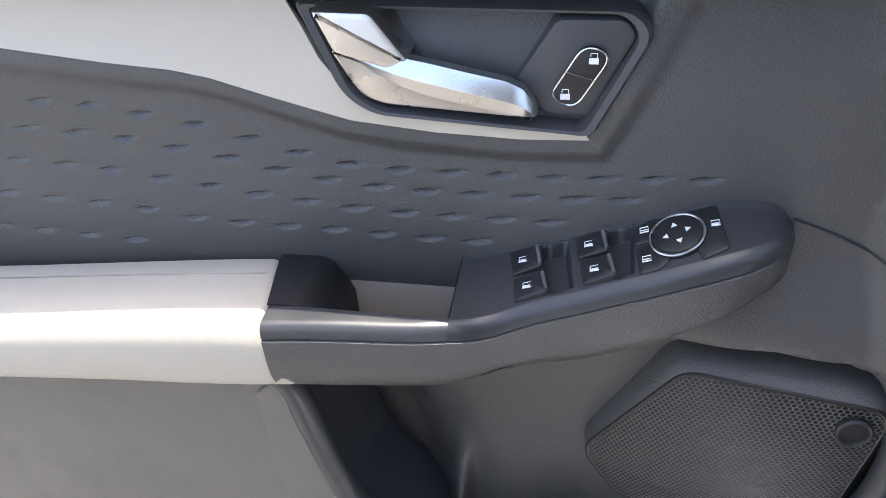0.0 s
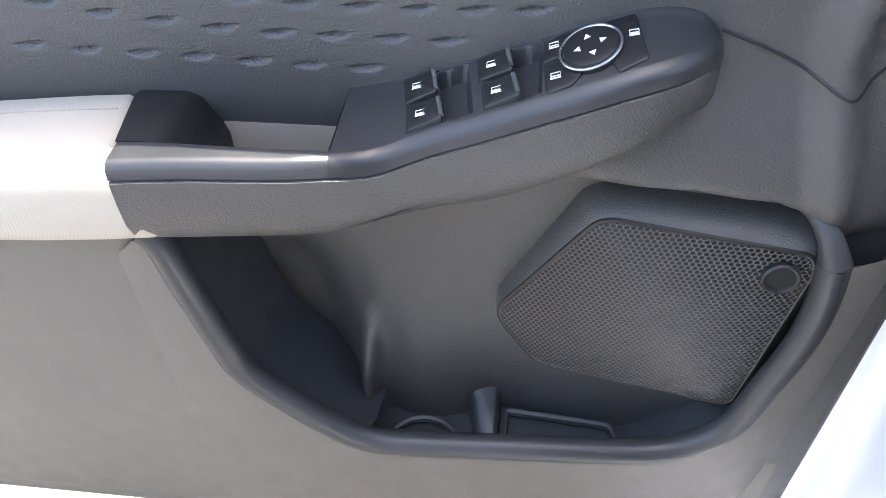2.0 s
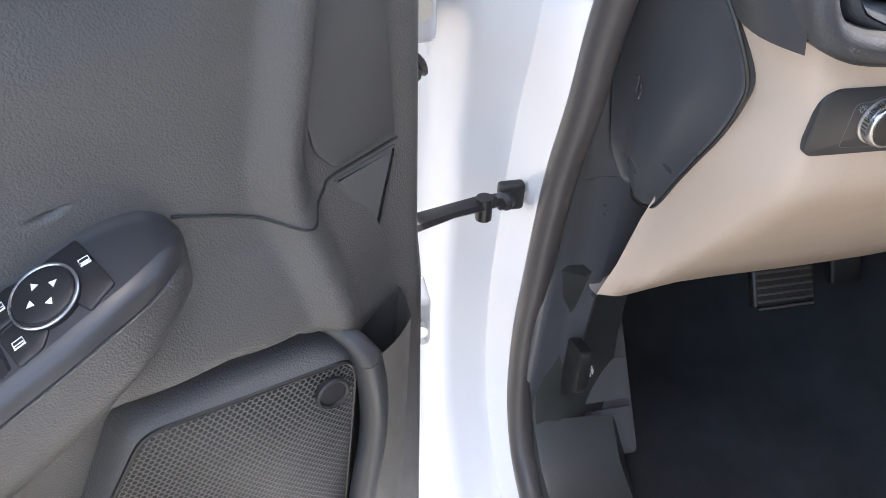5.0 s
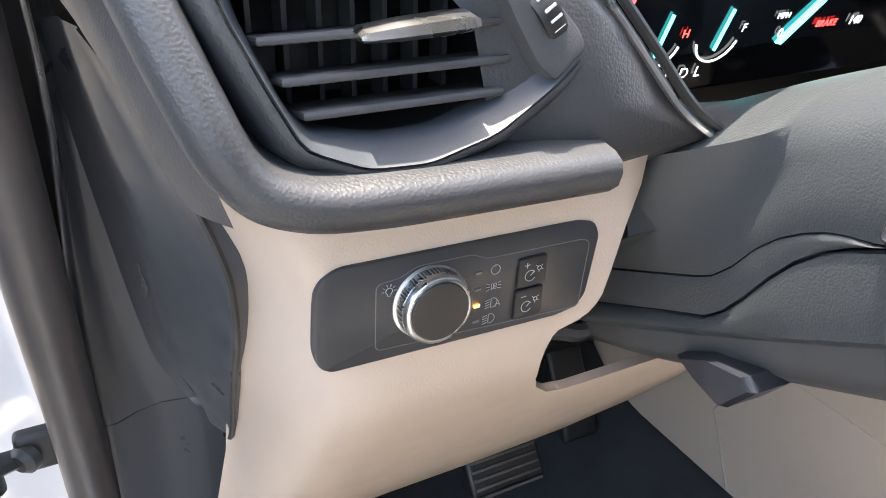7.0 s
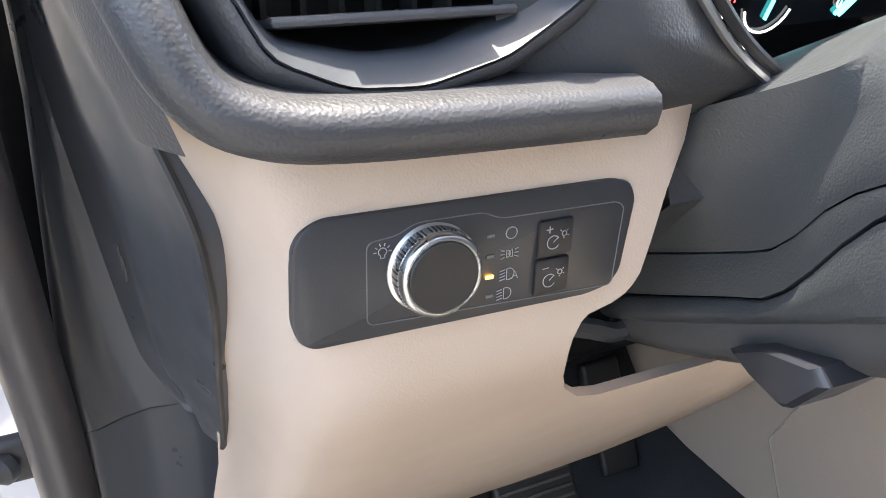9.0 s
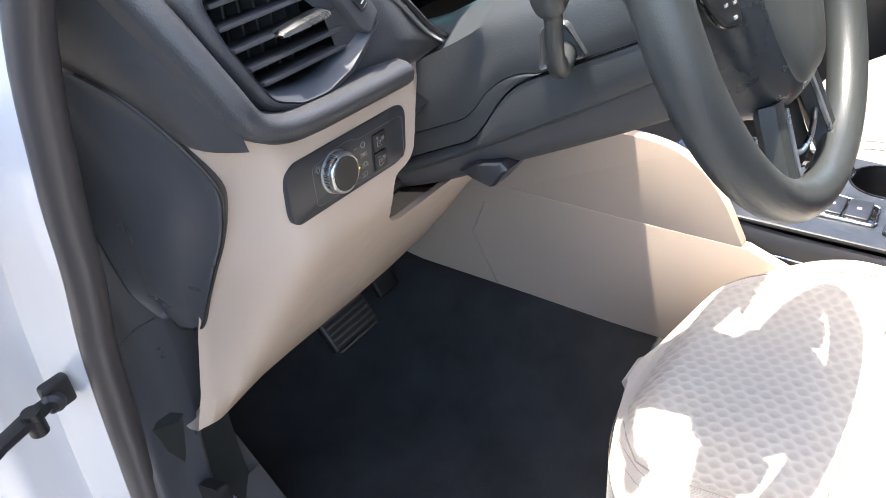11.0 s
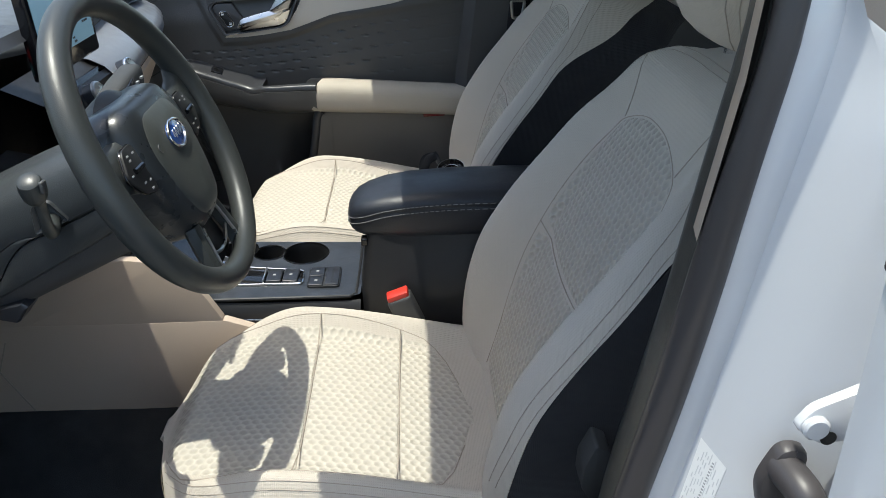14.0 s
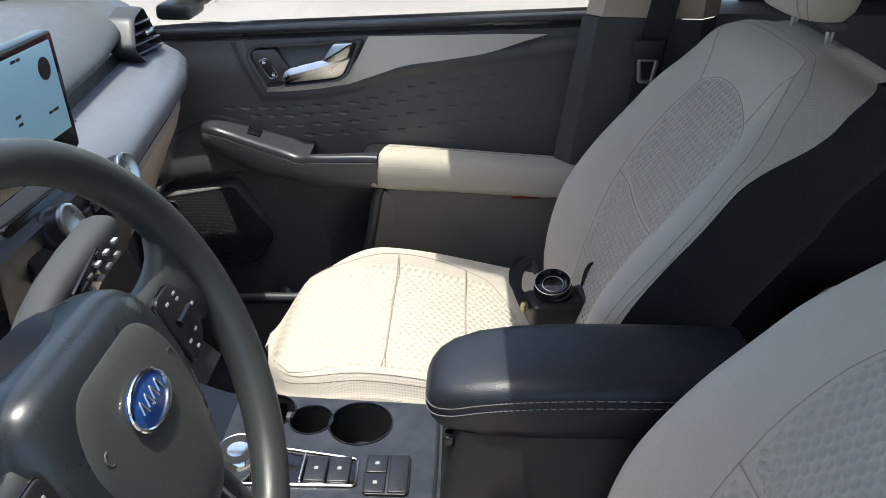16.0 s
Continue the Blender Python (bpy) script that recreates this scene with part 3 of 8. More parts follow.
for k in range(6):
    part("print_line", decal([((0.703 + 0.004 * (k % 2), 0.30 + 0.058 * k), (0.742 - 0.003 * k, 0.26 + 0.055 * k)), ((0.703 + 0.004 * (k % 2), 0.316 + 0.058 * k), (0.742 - 0.003 * k, 0.276 + 0.055 * k))], 0.0009, 4), FAINT_INK, sticker)
fc, al, ou, ac = face_axes(0.7005, 0.04)
part("lamp_dot", turned([(0.0066, -0.001), (0.0066, 0.0018), (0.0056, 0.0026), (0.0044, 0.0016), (0.0004, 0.0016)], fc, ou, 20), STEEL, sticker, "small steel plug")
cert = thing("data_sticker", "pale printed data sticker on the white pillar", "sticker", (0.96, -0.742, 0.86))
part("paper", decal([((0.865, 0.05), (0.957, -0.02)), ((0.855, 0.62), (0.945, 0.60))], 0.0006, 10), PAPER, cert)
rnd = random.Random(8)
for k in range(10):
    v_ = 0.07 + 0.053 * k
    z_ = 0.866 - 0.006 * v_
    while z_ < 0.945 - 0.012 * v_:
        code = k == 5
        ln = 0.0016 if code else rnd.uniform(0.003, 0.011)
        if code or rnd.random() < (0.75 if k < 8 else 0.35):
            part("print_bar", decal([((z_, v_), (z_ + ln, v_ - 0.004)), ((z_, v_ + (0.040 if code else 0.016)), (z_ + ln, v_ + (0.036 if code else 0.012)))], 0.0009, 1), GREY_INK if code else FAINT_INK, cert)
        z_ += ln + (0.0016 if code else rnd.uniform(0.002, 0.006))

# ---- open rear door, seen at its front edge ----
rdoor = thing("rear_door", "white rear door standing open behind the pillar", "car door", (1.02, -0.86, 0.45))
rows = []
for z, s in ((0.40, 0.05), (0.52, 0.012), (0.70, 0.0), (0.90, 0.004), (1.10, 0.0), (1.20, -0.004), (1.24, 0.0)):
    rows.append([V(1.055 + s, -0.835, z), V(1.028 + s, -0.838, z), V(1.012 + s, -0.850, z), V(1.016 + s, -0.870, z), V(1.05 + s, -0.915, z), V(1.30 + s, -1.34, z), V(1.36 + s, -1.31, z), V(1.12 + s, -0.88, z)])
part("shell", loft(rows, ring=True, cap=True), PAINT, rdoor, "white painted door shell")
part("frame_trim", box((1.012, -0.862, 1.205), (0.012, 0.03, 0.06), 0.004), BLACK, rdoor)
rh = thing("rear_door_hinge_bracket", "white painted rear door hinge bracket with bolts", "hinge bracket", (1.03, -0.775, 1.03))
part("bracket_plate", plate(fillet([(1.008, 1.020), (1.018, 1.037), (1.060, 1.058), (1.075, 1.012), (1.030, 1.004)], 0.006), (0, -0.796, 0), (1, 0, 0), (0, 0, 1), 0.008, 0.002), PAINT, rh)
part("bolt", turned([(0.010, 0), (0.010, 0.004), (0.008, 0.006)], (1.022, -0.803, 1.022), (0, -1, 0), 18), PAINT, rh)
part("bolt", turned([(0.010, 0), (0.010, 0.004), (0.008, 0.006)], (1.056, -0.803, 1.036), (0, -1, 0), 18), PAINT, rh)
part("hole", turned([(0.006, 0), (0.006, 0.0012), (0.001, 0.0012)], (1.034, -0.8035, 1.011), (0, -1, 0), 14), BLACK, rh)
lh = thing("lower_hinge_bracket", "white painted lower hinge bracket with a steel bolt", "hinge bracket", (0.99, -0.80, 0.61))
part("bracket_plate", box((1.00, -0.806, 0.610), (0.09, 0.010, 0.026), 0.003), PAINT, lh)
part("bolt", turned([(0.009, 0), (0.009, 0.007), (0.006, 0.010)], (0.976, -0.811, 0.606), (0, -1, 0), 14), STEEL, lh)
rboot = thing("rear_wiring_boot", "black ribbed rubber wiring boot below the hinge bracket", "cable boot", (1.01, -0.80, 0.96))
part("collar", plate(fillet([(0.992, 0.965), (1.005, 1.000), (1.028, 0.995), (1.022, 0.945), (1.000, 0.932)], 0.012), (0, -0.790, 0), (1, 0, 0), (0, 0, 1), 0.012, 0.005), RUBBER, rboot)
part("elbow", tube(spline([(1.010, -0.795, 0.978), (1.016, -0.825, 0.975), (1.022, -0.835, 0.950), (1.026, -0.835, 0.915)], 6), [0.0135] * 12 + [0.0125] * 7, 16), RUBBER, rboot)
part("bellows", tube([V(1.026 + 0.0006 * k, -0.835, 0.915 - 0.0032 * k) for k in range(26)], [0.0115 + (0.0035 if k % 5 in (1, 2, 3) else 0) for k in range(26)], 16), RUBBER, rboot)

# ---- doors ----
TH = radians(64)


def rim_w(u):
    return curve_s([(0.84, -0.240), (0.90, -0.216), (0.98, -0.204), (1.10, -0.190), (1.35, -0.182), (1.95, -0.182)], u)


TRIM_EDGE = [(1.147, 0.997), (1.193, 0.996), (1.25, 0.999), (1.309, 1.006), (1.364, 1.022), (1.406, 1.035), (1.434, 1.040), (1.484, 1.044), (1.56, 1.052), (1.75, 1.068), (1.95, 1.08)]
TOP_Z = [(1.003, 0.925), (1.009, 0.937), (1.0215, 0.947), (1.0413, 0.9495), (1.067, 0.9450), (1.116, 0.928), (1.151, 0.9155), (1.188, 0.9025), (1.215, 0.8935), (1.235, 0.889), (1.26, 0.8875), (1.37, 0.8870), (1.50, 0.8745), (1.60, 0.8625), (1.95, 0.825)]
LOW_Z = [(1.003, 0.903), (1.012, 0.897), (1.029, 0.893), (1.0565, 0.8765), (1.0895, 0.859), (1.132, 0.840), (1.1845, 0.829), (1.215, 0.8235), (1.262, 0.820), (1.34, 0.817), (1.362, 0.818), (1.375, 0.8190), (1.415, 0.8120), (1.515, 0.8035), (1.62, 0.793), (1.95, 0.76)]
SEAM_W = [(1.000, -0.2630), (1.006, -0.2500), (1.017, -0.2302), (1.032, -0.2160), (1.0505, -0.2078), (1.081, -0.2026), (1.1124, -0.2008), (1.145, -0.1986), (1.179, -0.1967), (1.205, -0.1915), (1.225, -0.1835), (1.2446, -0.1765), (1.3128, -0.1705), (1.37, -0.1650)]
WALL_W = [(0.96, -0.262), (1.01, -0.266), (1.125, -0.276), (1.165, -0.263), (1.197, -0.257), (1.225, -0.262), (1.25, -0.272), (1.275, -0.286), (1.30, -0.304), (1.34, -0.320), (1.42, -0.320)]
WALL_Z = [(0.96, 0.56), (1.10, 0.60), (1.15, 0.66), (1.20, 0.72), (1.25, 0.77), (1.30, 0.79), (1.40, 0.79)]


def dents():
    """Slanted dimples in staggered rows that climb and spread towards the rear."""
    out = []
    for row, (off, first) in enumerate(((0.0, 0), (-0.0165, 1), (-0.0365, 3), (-0.058, 4), (-0.081, 5), (-0.104, 7))):
        for k in range(first, 22):
            n = k + (0.5 if row % 2 else 0.0)
            u = 1.067 + 0.0337 * n + 0.00028 * n * n
            zc = curve_at([(1.067, 0.966), (1.17, 0.9625), (1.28, 0.964), (1.313, 0.966), (1.35, 0.973), (1.389, 0.983), (1.424, 0.993), (1.465, 1.001), (1.505, 1.007), (1.60, 1.012), (1.9, 1.03)], u)
            z = zc + off * (1 + 0.5 * smooth(1.30, 1.47, u))
            if z > curve_s(TOP_Z, u) + 0.008 or u < 1.236:
                out.append((u, z))
    return out


def door(driver):
    if driver:
        xf = Matrix.Rotation(-TH, 4, "Z")
        d = thing("front_door", "open front door with charcoal trim and beige armrest", "car door", (xf @ V(0.86, -0.28, 0.40)))
    else:
        xf = Matrix(((1, 0, 0, -0.871), (0, -1, 0, 0.482), (0.05, 0, 1, -0.080), (0, 0, 0, 1)))
        d = thing("passenger_door", "closed passenger door with charcoal trim and beige armrest", "car door", (0.0, 0.76, 0.45))

    def P(name, bm, mat, par=d, label="", sharp=35):
        return part(name, bm, mat, par, label, xf, sharp)

    hollow = dents()

    # main panel as a relief over its length and height
    def relief(u, z):
        w = -0.262
        ue = 0.928 - 0.22 * max(0.92 - z, 0) - 0.20 * max(z - 0.95, 0)
        edge = max(curve_s(TRIM_EDGE, u) - z, (1.146 - 0.47 * (z - 1.0) - u) * 0.9)
        w += 0.0065 * smooth(0.024, 0.009, edge) * smooth(0.88, 0.96, z)
        w -= 0.009 * smooth(-0.003, -0.010, edge) * smooth(0.96, 1.0, z)
        w += (0.014 * smooth(ue + 0.030, ue + 0.004, u) - 0.020 * smooth(ue + 0.002, ue - 0.018, u)) * smooth(0.78, 0.84, z)
        brow_z = curve_at([(0.90, 0.795), (0.911, 0.808), (0.925, 0.819), (0.95, 0.827), (1.00, 0.832), (1.06, 0.837), (1.12, 0.842)], u)
        w += 0.026 * smooth(0.925, brow_z + 0.004, z) * smooth(brow_z - 0.012, brow_z, z) * smooth(0.84, 0.92, u) * smooth(1.20, 1.06, u)
        w += 0.005 * smooth(0.99, 0.90, z) * smooth(0.82, 0.88, z) * smooth(1.0, 1.1, u)
        w -= 0.014 * smooth(1.03, 1.095, z) * smooth(0.93, 1.0, u)
        w += (curve_s(WALL_W, u) + 0.262) * smooth(curve_at(WALL_Z, u), curve_at(WALL_Z, u) - 0.15, z) * smooth(0.96, 1.0, u)
        w += 0.034 * math.exp(-((u - 1.253 + 0.06 * (z - 0.55)) / 0.011) ** 2) * smooth(0.68, 0.57, z)
        w -= 0.022 * smooth(1.092, 1.099, z)
        w -= 0.012 * smooth(0.826, 0.815, u)
        return w

    us = [0.815 + 0.0045 * i for i in range(48)] + [1.031 + 0.0021 * i for i in range(282)] + [1.623 + 0.012 * i for i in range(28)]
    zs = [0.36 + 0.006 * i for i in range(80)] + ([0.84 + 0.0009 * i for i in range(200)] if driver else [0.84 + 0.0018 * i for i in range(100)]) + [1.021 + 0.0055 * i for i in range(20)]
    near = {}
    for u, z in hollow:
        near.setdefault(int(u * 20), []).append((u, z))
    rows = []
    for u in us:
        some = [h for k in (-1, 0, 1) for h in near.get(int(u * 20) + k, ())]
        row = []
        for z in zs:
            w = relief(u, z)
            for hu, hz in some:
                a, b = (u - hu), (z - hz)
                b2 = b + a * 0.12
                e = (a / 0.0125) ** 2 + (b2 / 0.0015 if b2 > 0 else -b2 / 0.0050)
                if e < 1:
                    w -= 0.0046 * (1 - e) * (1 - 0.45 * smooth(1.40, 1.6, hu))
            row.append(V(u, w, z))
        rows.append(row)
    P("trim_panel", loft(rows), TRIM, label="charcoal grained door trim with slanted dimples", sharp=60)

    # outer skin of the door
    shell = [(0.825, -0.345), (0.818, -0.39), (0.835, -0.42), (1.2, -0.435), (1.6, -0.43), (1.93, -0.405), (1.96, -0.37), (1.94, -0.35), (1.6, -0.35), (0.86, -0.35)]
    P("door_shell", loft([[V(u, w, z) for u, w in shell] for z in (0.35, 0.5, 0.8, 1.0, 1.085)], ring=True, cap=True), PAINT, label="white painted door shell")

    # lower panel with the rolled rim of the pocket
    rim = [(1.40, 0.822), (1.370, 0.810), (1.359, 0.757), (1.347, 0.696), (1.335, 0.656), (1.288, 0.600), (1.245, 0.566), (1.197, 0.561), (1.097, 0.561), (0.989, 0.553), (0.949, 0.569), (0.926, 0.597), (0.913, 0.648), (0.901, 0.700), (0.899, 0.747), (0.904, 0.790)]
    rl = spline([(u, z, 0) for u, z in rim], 5)
    rows = []
    for p in rl[4:]:
        u, z = p.x, p.y
        w = rim_w(u)
        rows.append([V(u, w - 0.012, z), V(u, w - 0.004, z + 0.001), V(u, w, z - 0.006), V(lerp(u, max(u, 0.86), 0.3), w - 0.002, z - 0.02), V(u, w - 0.004, lerp(z, 0.36, 0.5)), V(u, w - 0.02, 0.40), V(u, w - 0.06, 0.36)])
    back = [[V(u, -0.186, z) for z in (curve_s(LOW_Z, u) + 0.012, 0.79, 0.70, 0.60, 0.50)] + [V(u, -0.188, 0.43), V(u, -0.20, 0.385), V(u, -0.25, 0.342)] for u in (1.95, 1.8, 1.6, 1.5, 1.42, 1.386)]
    P("lower_panel", loft(back), TRIM_LOW, label="warm grey lower door panel")
    side = []
    for p in rl[4:]:
        u, z = p.x, p.y
        side.append((u, z))
    # panel between the rim and the door's lower edge
    cols = []
    for k, (u, z) in enumerate(side):
        t = k / (len(side) - 1)
        ub, zb = curve_at([(0, 1.40), (0.16, 1.40), (0.30, 1.40), (0.36, 1.40), (0.5, 1.2), (0.66, 1.0), (0.8, 0.88), (1, 0.842)], t), curve_at([(0, 0.79), (0.16, 0.66), (0.30, 0.45), (0.36, 0.36), (0.76, 0.36), (0.88, 0.52), (1, 0.80)], t)
        col = []
        for j in range(9):
            s = j / 8
            uu, zz = lerp(u, ub, s), lerp(z, zb, s)
            ww = lerp(rim_w(u), rim_w(uu) - 0.003 * s - (0.04 * smooth(0.8, 1.0, s) if t > 0.38 else 0.0), s)
            col.append(V(uu, ww, zz))
        cols.append(col)
    P("pocket_front", loft(cols), TRIM_LOW, label="warm grey front wall of the door pocket")
    P("lower_edge", loft([[V(u, -0.238, z) for z in (0.352, 0.42, 0.50)] for u in (0.86, 1.0, 1.2, 1.42)]), TRIM_LOW)
    over = [(p.x, p.y) for p in spline([(0.9042, 0.7896, 0), (0.911, 0.806, 0), (0.925, 0.819, 0), (0.95, 0.825, 0)], 6)]
    path = [V(u, rim_w(u) - 0.006, z) for u, z in side]
    P("pocket_rim", tube(path, 0.0115, 14), RIM_DARK, label="rounded black pocket rim", sharp=80)
    no = len(over)
    P("rim_end", tube([V(u, lerp(rim_w(u) - 0.006, -0.250, smooth(0.0, 1.0, k / (no - 1))), z) for k, (u, z) in enumerate(over)], [lerp(0.0112, 0.003, k / (no - 1)) for k in range(no)], 12), RIM_DARK, sharp=80)
    inner = [[V(u, rim_w(u) - 0.008, z), V(u - 0.004, rim_w(u) - 0.04, z - 0.02), V(u - 0.01, -0.300, z - 0.03)] for u, z in side if u > 1.245]
    P("pocket_wall", loft(inner), POCKET)
    P("pocket_floor", loft([[V(u, w, 0.505 + 0.045 * smooth(1.00, 0.94, u)) for w in (-0.335, -0.29, -0.25, rim_w(u) - 0.016)] for u in (1.40, 1.2, 1.1, 1.05, 1.0, 0.98, 0.96, 0.94, 0.92)]), POCKET)
    for cu, cw, cr in ((1.358, -0.272, 0.045), (1.197, -0.213, 0.037)):
        ring_ = [(cu + cr * math.cos(a), cw - cr * math.sin(a)) for a in (math.pi * (-0.35 + 1.7 * k / 40) for k in range(41))]
        P("bottle_ring", tube([V(u, w, 0.512) for u, w in ring_ if w < rim_w(u) - 0.022], 0.0042, 8), POCKET)
    P("pocket_rib", loft([[V(u0, w, 0.50), V(u0 - 0.004, w, z - 0.006), V(u0 - 0.009, w, z), V(u1 + 0.007, w, z), V(u1 + 0.003, w, z - 0.006), V(u1, w, 0.50)] for w, z, u0, u1 in ((-0.300, 0.575, 1.174, 1.124), (-0.283, 0.560, 1.170, 1.126), (-0.262, 0.532, 1.158, 1.125), (-0.225, 0.518, 1.150, 1.124))]), POCKET, sharp=50)
    P("pocket_tray", tube([V(p.x, p.y, 0.512) for p in fillet([(1.121, -0.266), (1.018, -0.258), (1.004, -0.215), (1.122, -0.210)], 0.008)], 0.0045, 8, closed=True), POCKET)
    P("tray_ramp", loft([[V(u, w, z) for w in (-0.30, -0.26, -0.24, rim_w(u) - 0.018)] for u, z in ((1.003, 0.508), (0.990, 0.520), (0.955, 0.556), (0.935, 0.576), (0.92, 0.58))]), POCKET, sharp=60)

    # speaker grille
    spk = fillet([(1.062, 0.805), (0.916, 0.789), (0.911, 0.772), (0.931, 0.606), (1.097, 0.630), (1.136, 0.688)], [0.014, 0.010, 0.010, 0.012, 0.016, 0.02])
    def face(p, lift):
        return V(p[0], curve_at([(0.90, -0.226), (1.0, -0.230), (1.14, -0.244)], p[0]) + lift, p[1])
    cg = Vector((sum(p.x for p in spk) / len(spk), sum(p.y for p in spk) / len(spk)))
    def bed(k, low, lift):
        out_ = []
        for p in spk:
            q = lerp(low, k, smooth(cg.y - 0.03, cg.y + 0.04, p.y))
            out_.append(face((cg.x + (p.x - cg.x) * q, cg.y + (p.y - cg.y) * q), lift))
        return out_
    P("speaker_bed", loft([bed(1.17, 1.03, -0.040), bed(1.13, 1.025, -0.020), bed(1.085, 1.02, -0.008), bed(1.035, 1.014, -0.0015), bed(1.012, 1.008, 0.0), bed(1.0, 1.0, -0.0010)], ring=True), TRIM)
    grille_rows = [[face((cg.x + (p.x - cg.x) * k, cg.y + (p.y - cg.y) * k), 0.001 + 0.008 * (1 - k * k)) for p in spk] for k in (0.985, 0.97, 0.9, 0.75, 0.5, 0.25, 0.02)]
    g = P("speaker_grille", loft([[face((cg.x + (p.x - cg.x) * 0.99, cg.y + (p.y - cg.y) * 0.99), -0.008) for p in spk]] + grille_rows, ring=True, cap=True), GRILLE if driver else GRILLE_SHADED, label="black perforated speaker grille")
    P("grille_frame", tube([face(p, -0.0005) for p in spk], 0.0021, 8, closed=True), BLACK)
    P("speaker_badge", turned([(0.0135, 0), (0.0135, 0.004), (0.012, 0.0055), (0.0105, 0.0045), (0.010, 0.003), (0.001, 0.003)], face((0.9345, 0.770), 0.0035), (0, 1, 0.1), 28), BLACK, g, "round raised speaker badge")

    # armrest pad
    def arm_sec(u, z0, z1):
        dz = z1 - z0
        return [V(u, -0.262, z1 - 0.020), V(u, -0.246, z1 - 0.004), V(u, -0.225, z1), V(u, -0.192, z1 + 0.001), V(u, -0.181, z1 - 0.0015), V(u, -0.174, z1 - 0.006), V(u, -0.169, z1 - 0.013), V(u, -0.166, z1 - 0.023), V(u, -0.166, z0 + dz * 0.4), V(u, -0.167, z0 + 0.014), V(u, -0.170, z0 + 0.005), V(u, -0.178, z0), V(u, -0.258, z0 - 0.004)]
    pad_rows = [arm_sec(u + 0.004, curve_s(LOW_Z, u) + (0.003 if k == 0 else 0), curve_s(TOP_Z, u) - (0.003 if k == 0 else 0)) for k, u in enumerate([1.367, 1.372, 1.40, 1.44, 1.5, 1.6, 1.75, 1.93])]
    for row, slant in zip(pad_rows, (1.0, 1.0, 0.7, 0.3)):
        for p in row:
            p.x -= slant * (0.020 * smooth(0.870, 0.815, p.z) - 0.012 * smooth(-0.19, -0.262, p.y))
    pad = P("armrest_pad", loft(pad_rows, ring=True, cap=True), BEIGE_ARM, label="padded beige cloth armrest", sharp=75)
    P("seam", tube([V(u, -0.2235, curve_s(TOP_Z, u) + 0.0012) for u in (1.384, 1.5, 1.7, 1.92)], 0.0007, 5), BEIGE_THREAD, pad)

    # pull rail and switch pod: a smooth top over a grained cover, parted by a fine gap
    def front_w(u):
        return curve_s(SEAM_W, u)

    def top_at(u, w, h=0.0):
        return V(u, w, curve_s(TOP_Z, u) - 0.2 * smooth(1.245, 1.2, u) * (w + 0.262) + h)

    def shoulder(u):
        return front_w(u) - 0.0085 * smooth(1.004, 1.03, u)

    def brow(u):
        f = front_w(u)
        n = f - shoulder(u)
        t0 = top_at(u, f)
        return [t0 + V(0, a * n, b) for a, b in ((-1, 0), (-0.6, -0.0008), (-0.3, -0.0024), (-0.1, -0.0055), (0, -0.0118), (-0.35, -0.0123))]

    def skirt_sec(u):
        f, z0 = front_w(u), curve_s(LOW_Z, u)
        zt = top_at(u, f).z - 0.0135
        r = smooth(1.003, 1.03, u)
        return [V(u, f - 0.004 * r, zt + 0.001), V(u, f + 0.0008 * r, zt - 0.0005), V(u, f + 0.0012 * r, lerp(zt, z0, 0.35)), V(u, f + 0.0004 * r, lerp(zt, z0, 0.65)), V(u, f - 0.004 * r, lerp(zt, z0, 0.88)), V(u, f - 0.012 * r, z0), V(u, f - 0.030 * r, z0 - 0.007), V(u, -0.264, z0 - 0.012)]

    POD_U = [1.0035, 1.005, 1.007, 1.010, 1.0135, 1.017, 1.0215, 1.026, 1.032, 1.04, 1.05, 1.06, 1.075, 1.09, 1.11, 1.13, 1.15, 1.17, 1.19, 1.205, 1.215, 1.225, 1.236]
    RAIL_U = [1.236, 1.246, 1.26, 1.28, 1.30, 1.33, 1.352, 1.3695]
    cover = P("grip_cover", loft([skirt_sec(u) for u in POD_U + RAIL_U[1:]]), TRIM, label="charcoal grained grip cover", sharp=60)
    P("cover_crease", tube([lerp(skirt_sec(u)[1], skirt_sec(u)[4], q) + V(0, 0.0012, 0) for u, q in ((1.215, 0.97), (1.19, 0.88), (1.16, 0.76), (1.13, 0.64), (1.10, 0.56), (1.07, 0.56), (1.04, 0.62), (1.02, 0.66))], 0.0005, 5), BLACK, cover)
    rail = P("pull_rail", loft([brow(u)[::-1] + [top_at(u, -0.1890), V(u, -0.1905, 0.878), V(u, -0.1905, 0.826)] for u in RAIL_U]), POD_TOP, label="smooth charcoal door pull", sharp=60)
    P("pull_block", loft([[V(1.372 + k, w, 0.830), V(1.372 + k, w, z), V(1.350, w, z + 0.0005), V(1.341, w, z - 0.004), V(1.327, w, z - 0.032), V(1.325, w, 0.830)] for w, z, k in ((-0.262, 0.878, 0.012), (-0.245, 0.884, 0.010), (-0.215, 0.8865, 0.004), (-0.1905, 0.8865, 0.0))], ring=True, cap=True), BLACK, label="black block at the end of the pull", sharp=40)
    P("pull_cup", loft([[V(u, -0.262, 0.8575), V(u, -0.2580, 0.855), V(u, -0.2500, 0.826), V(u, -0.240, 0.819), V(u, -0.205, 0.819), V(u, -0.195, 0.826), V(u, -0.191, 0.885)] for u in (1.345, 1.30, 1.26, 1.2365)]), CUP, label="warm grey pull cup lining", sharp=50)
    P("cup_end", loft([[V(1.2365, w, z) for w in (-0.262, -0.225, -0.190)] for z in (0.822, 0.855, 0.8885)]), BLACK)
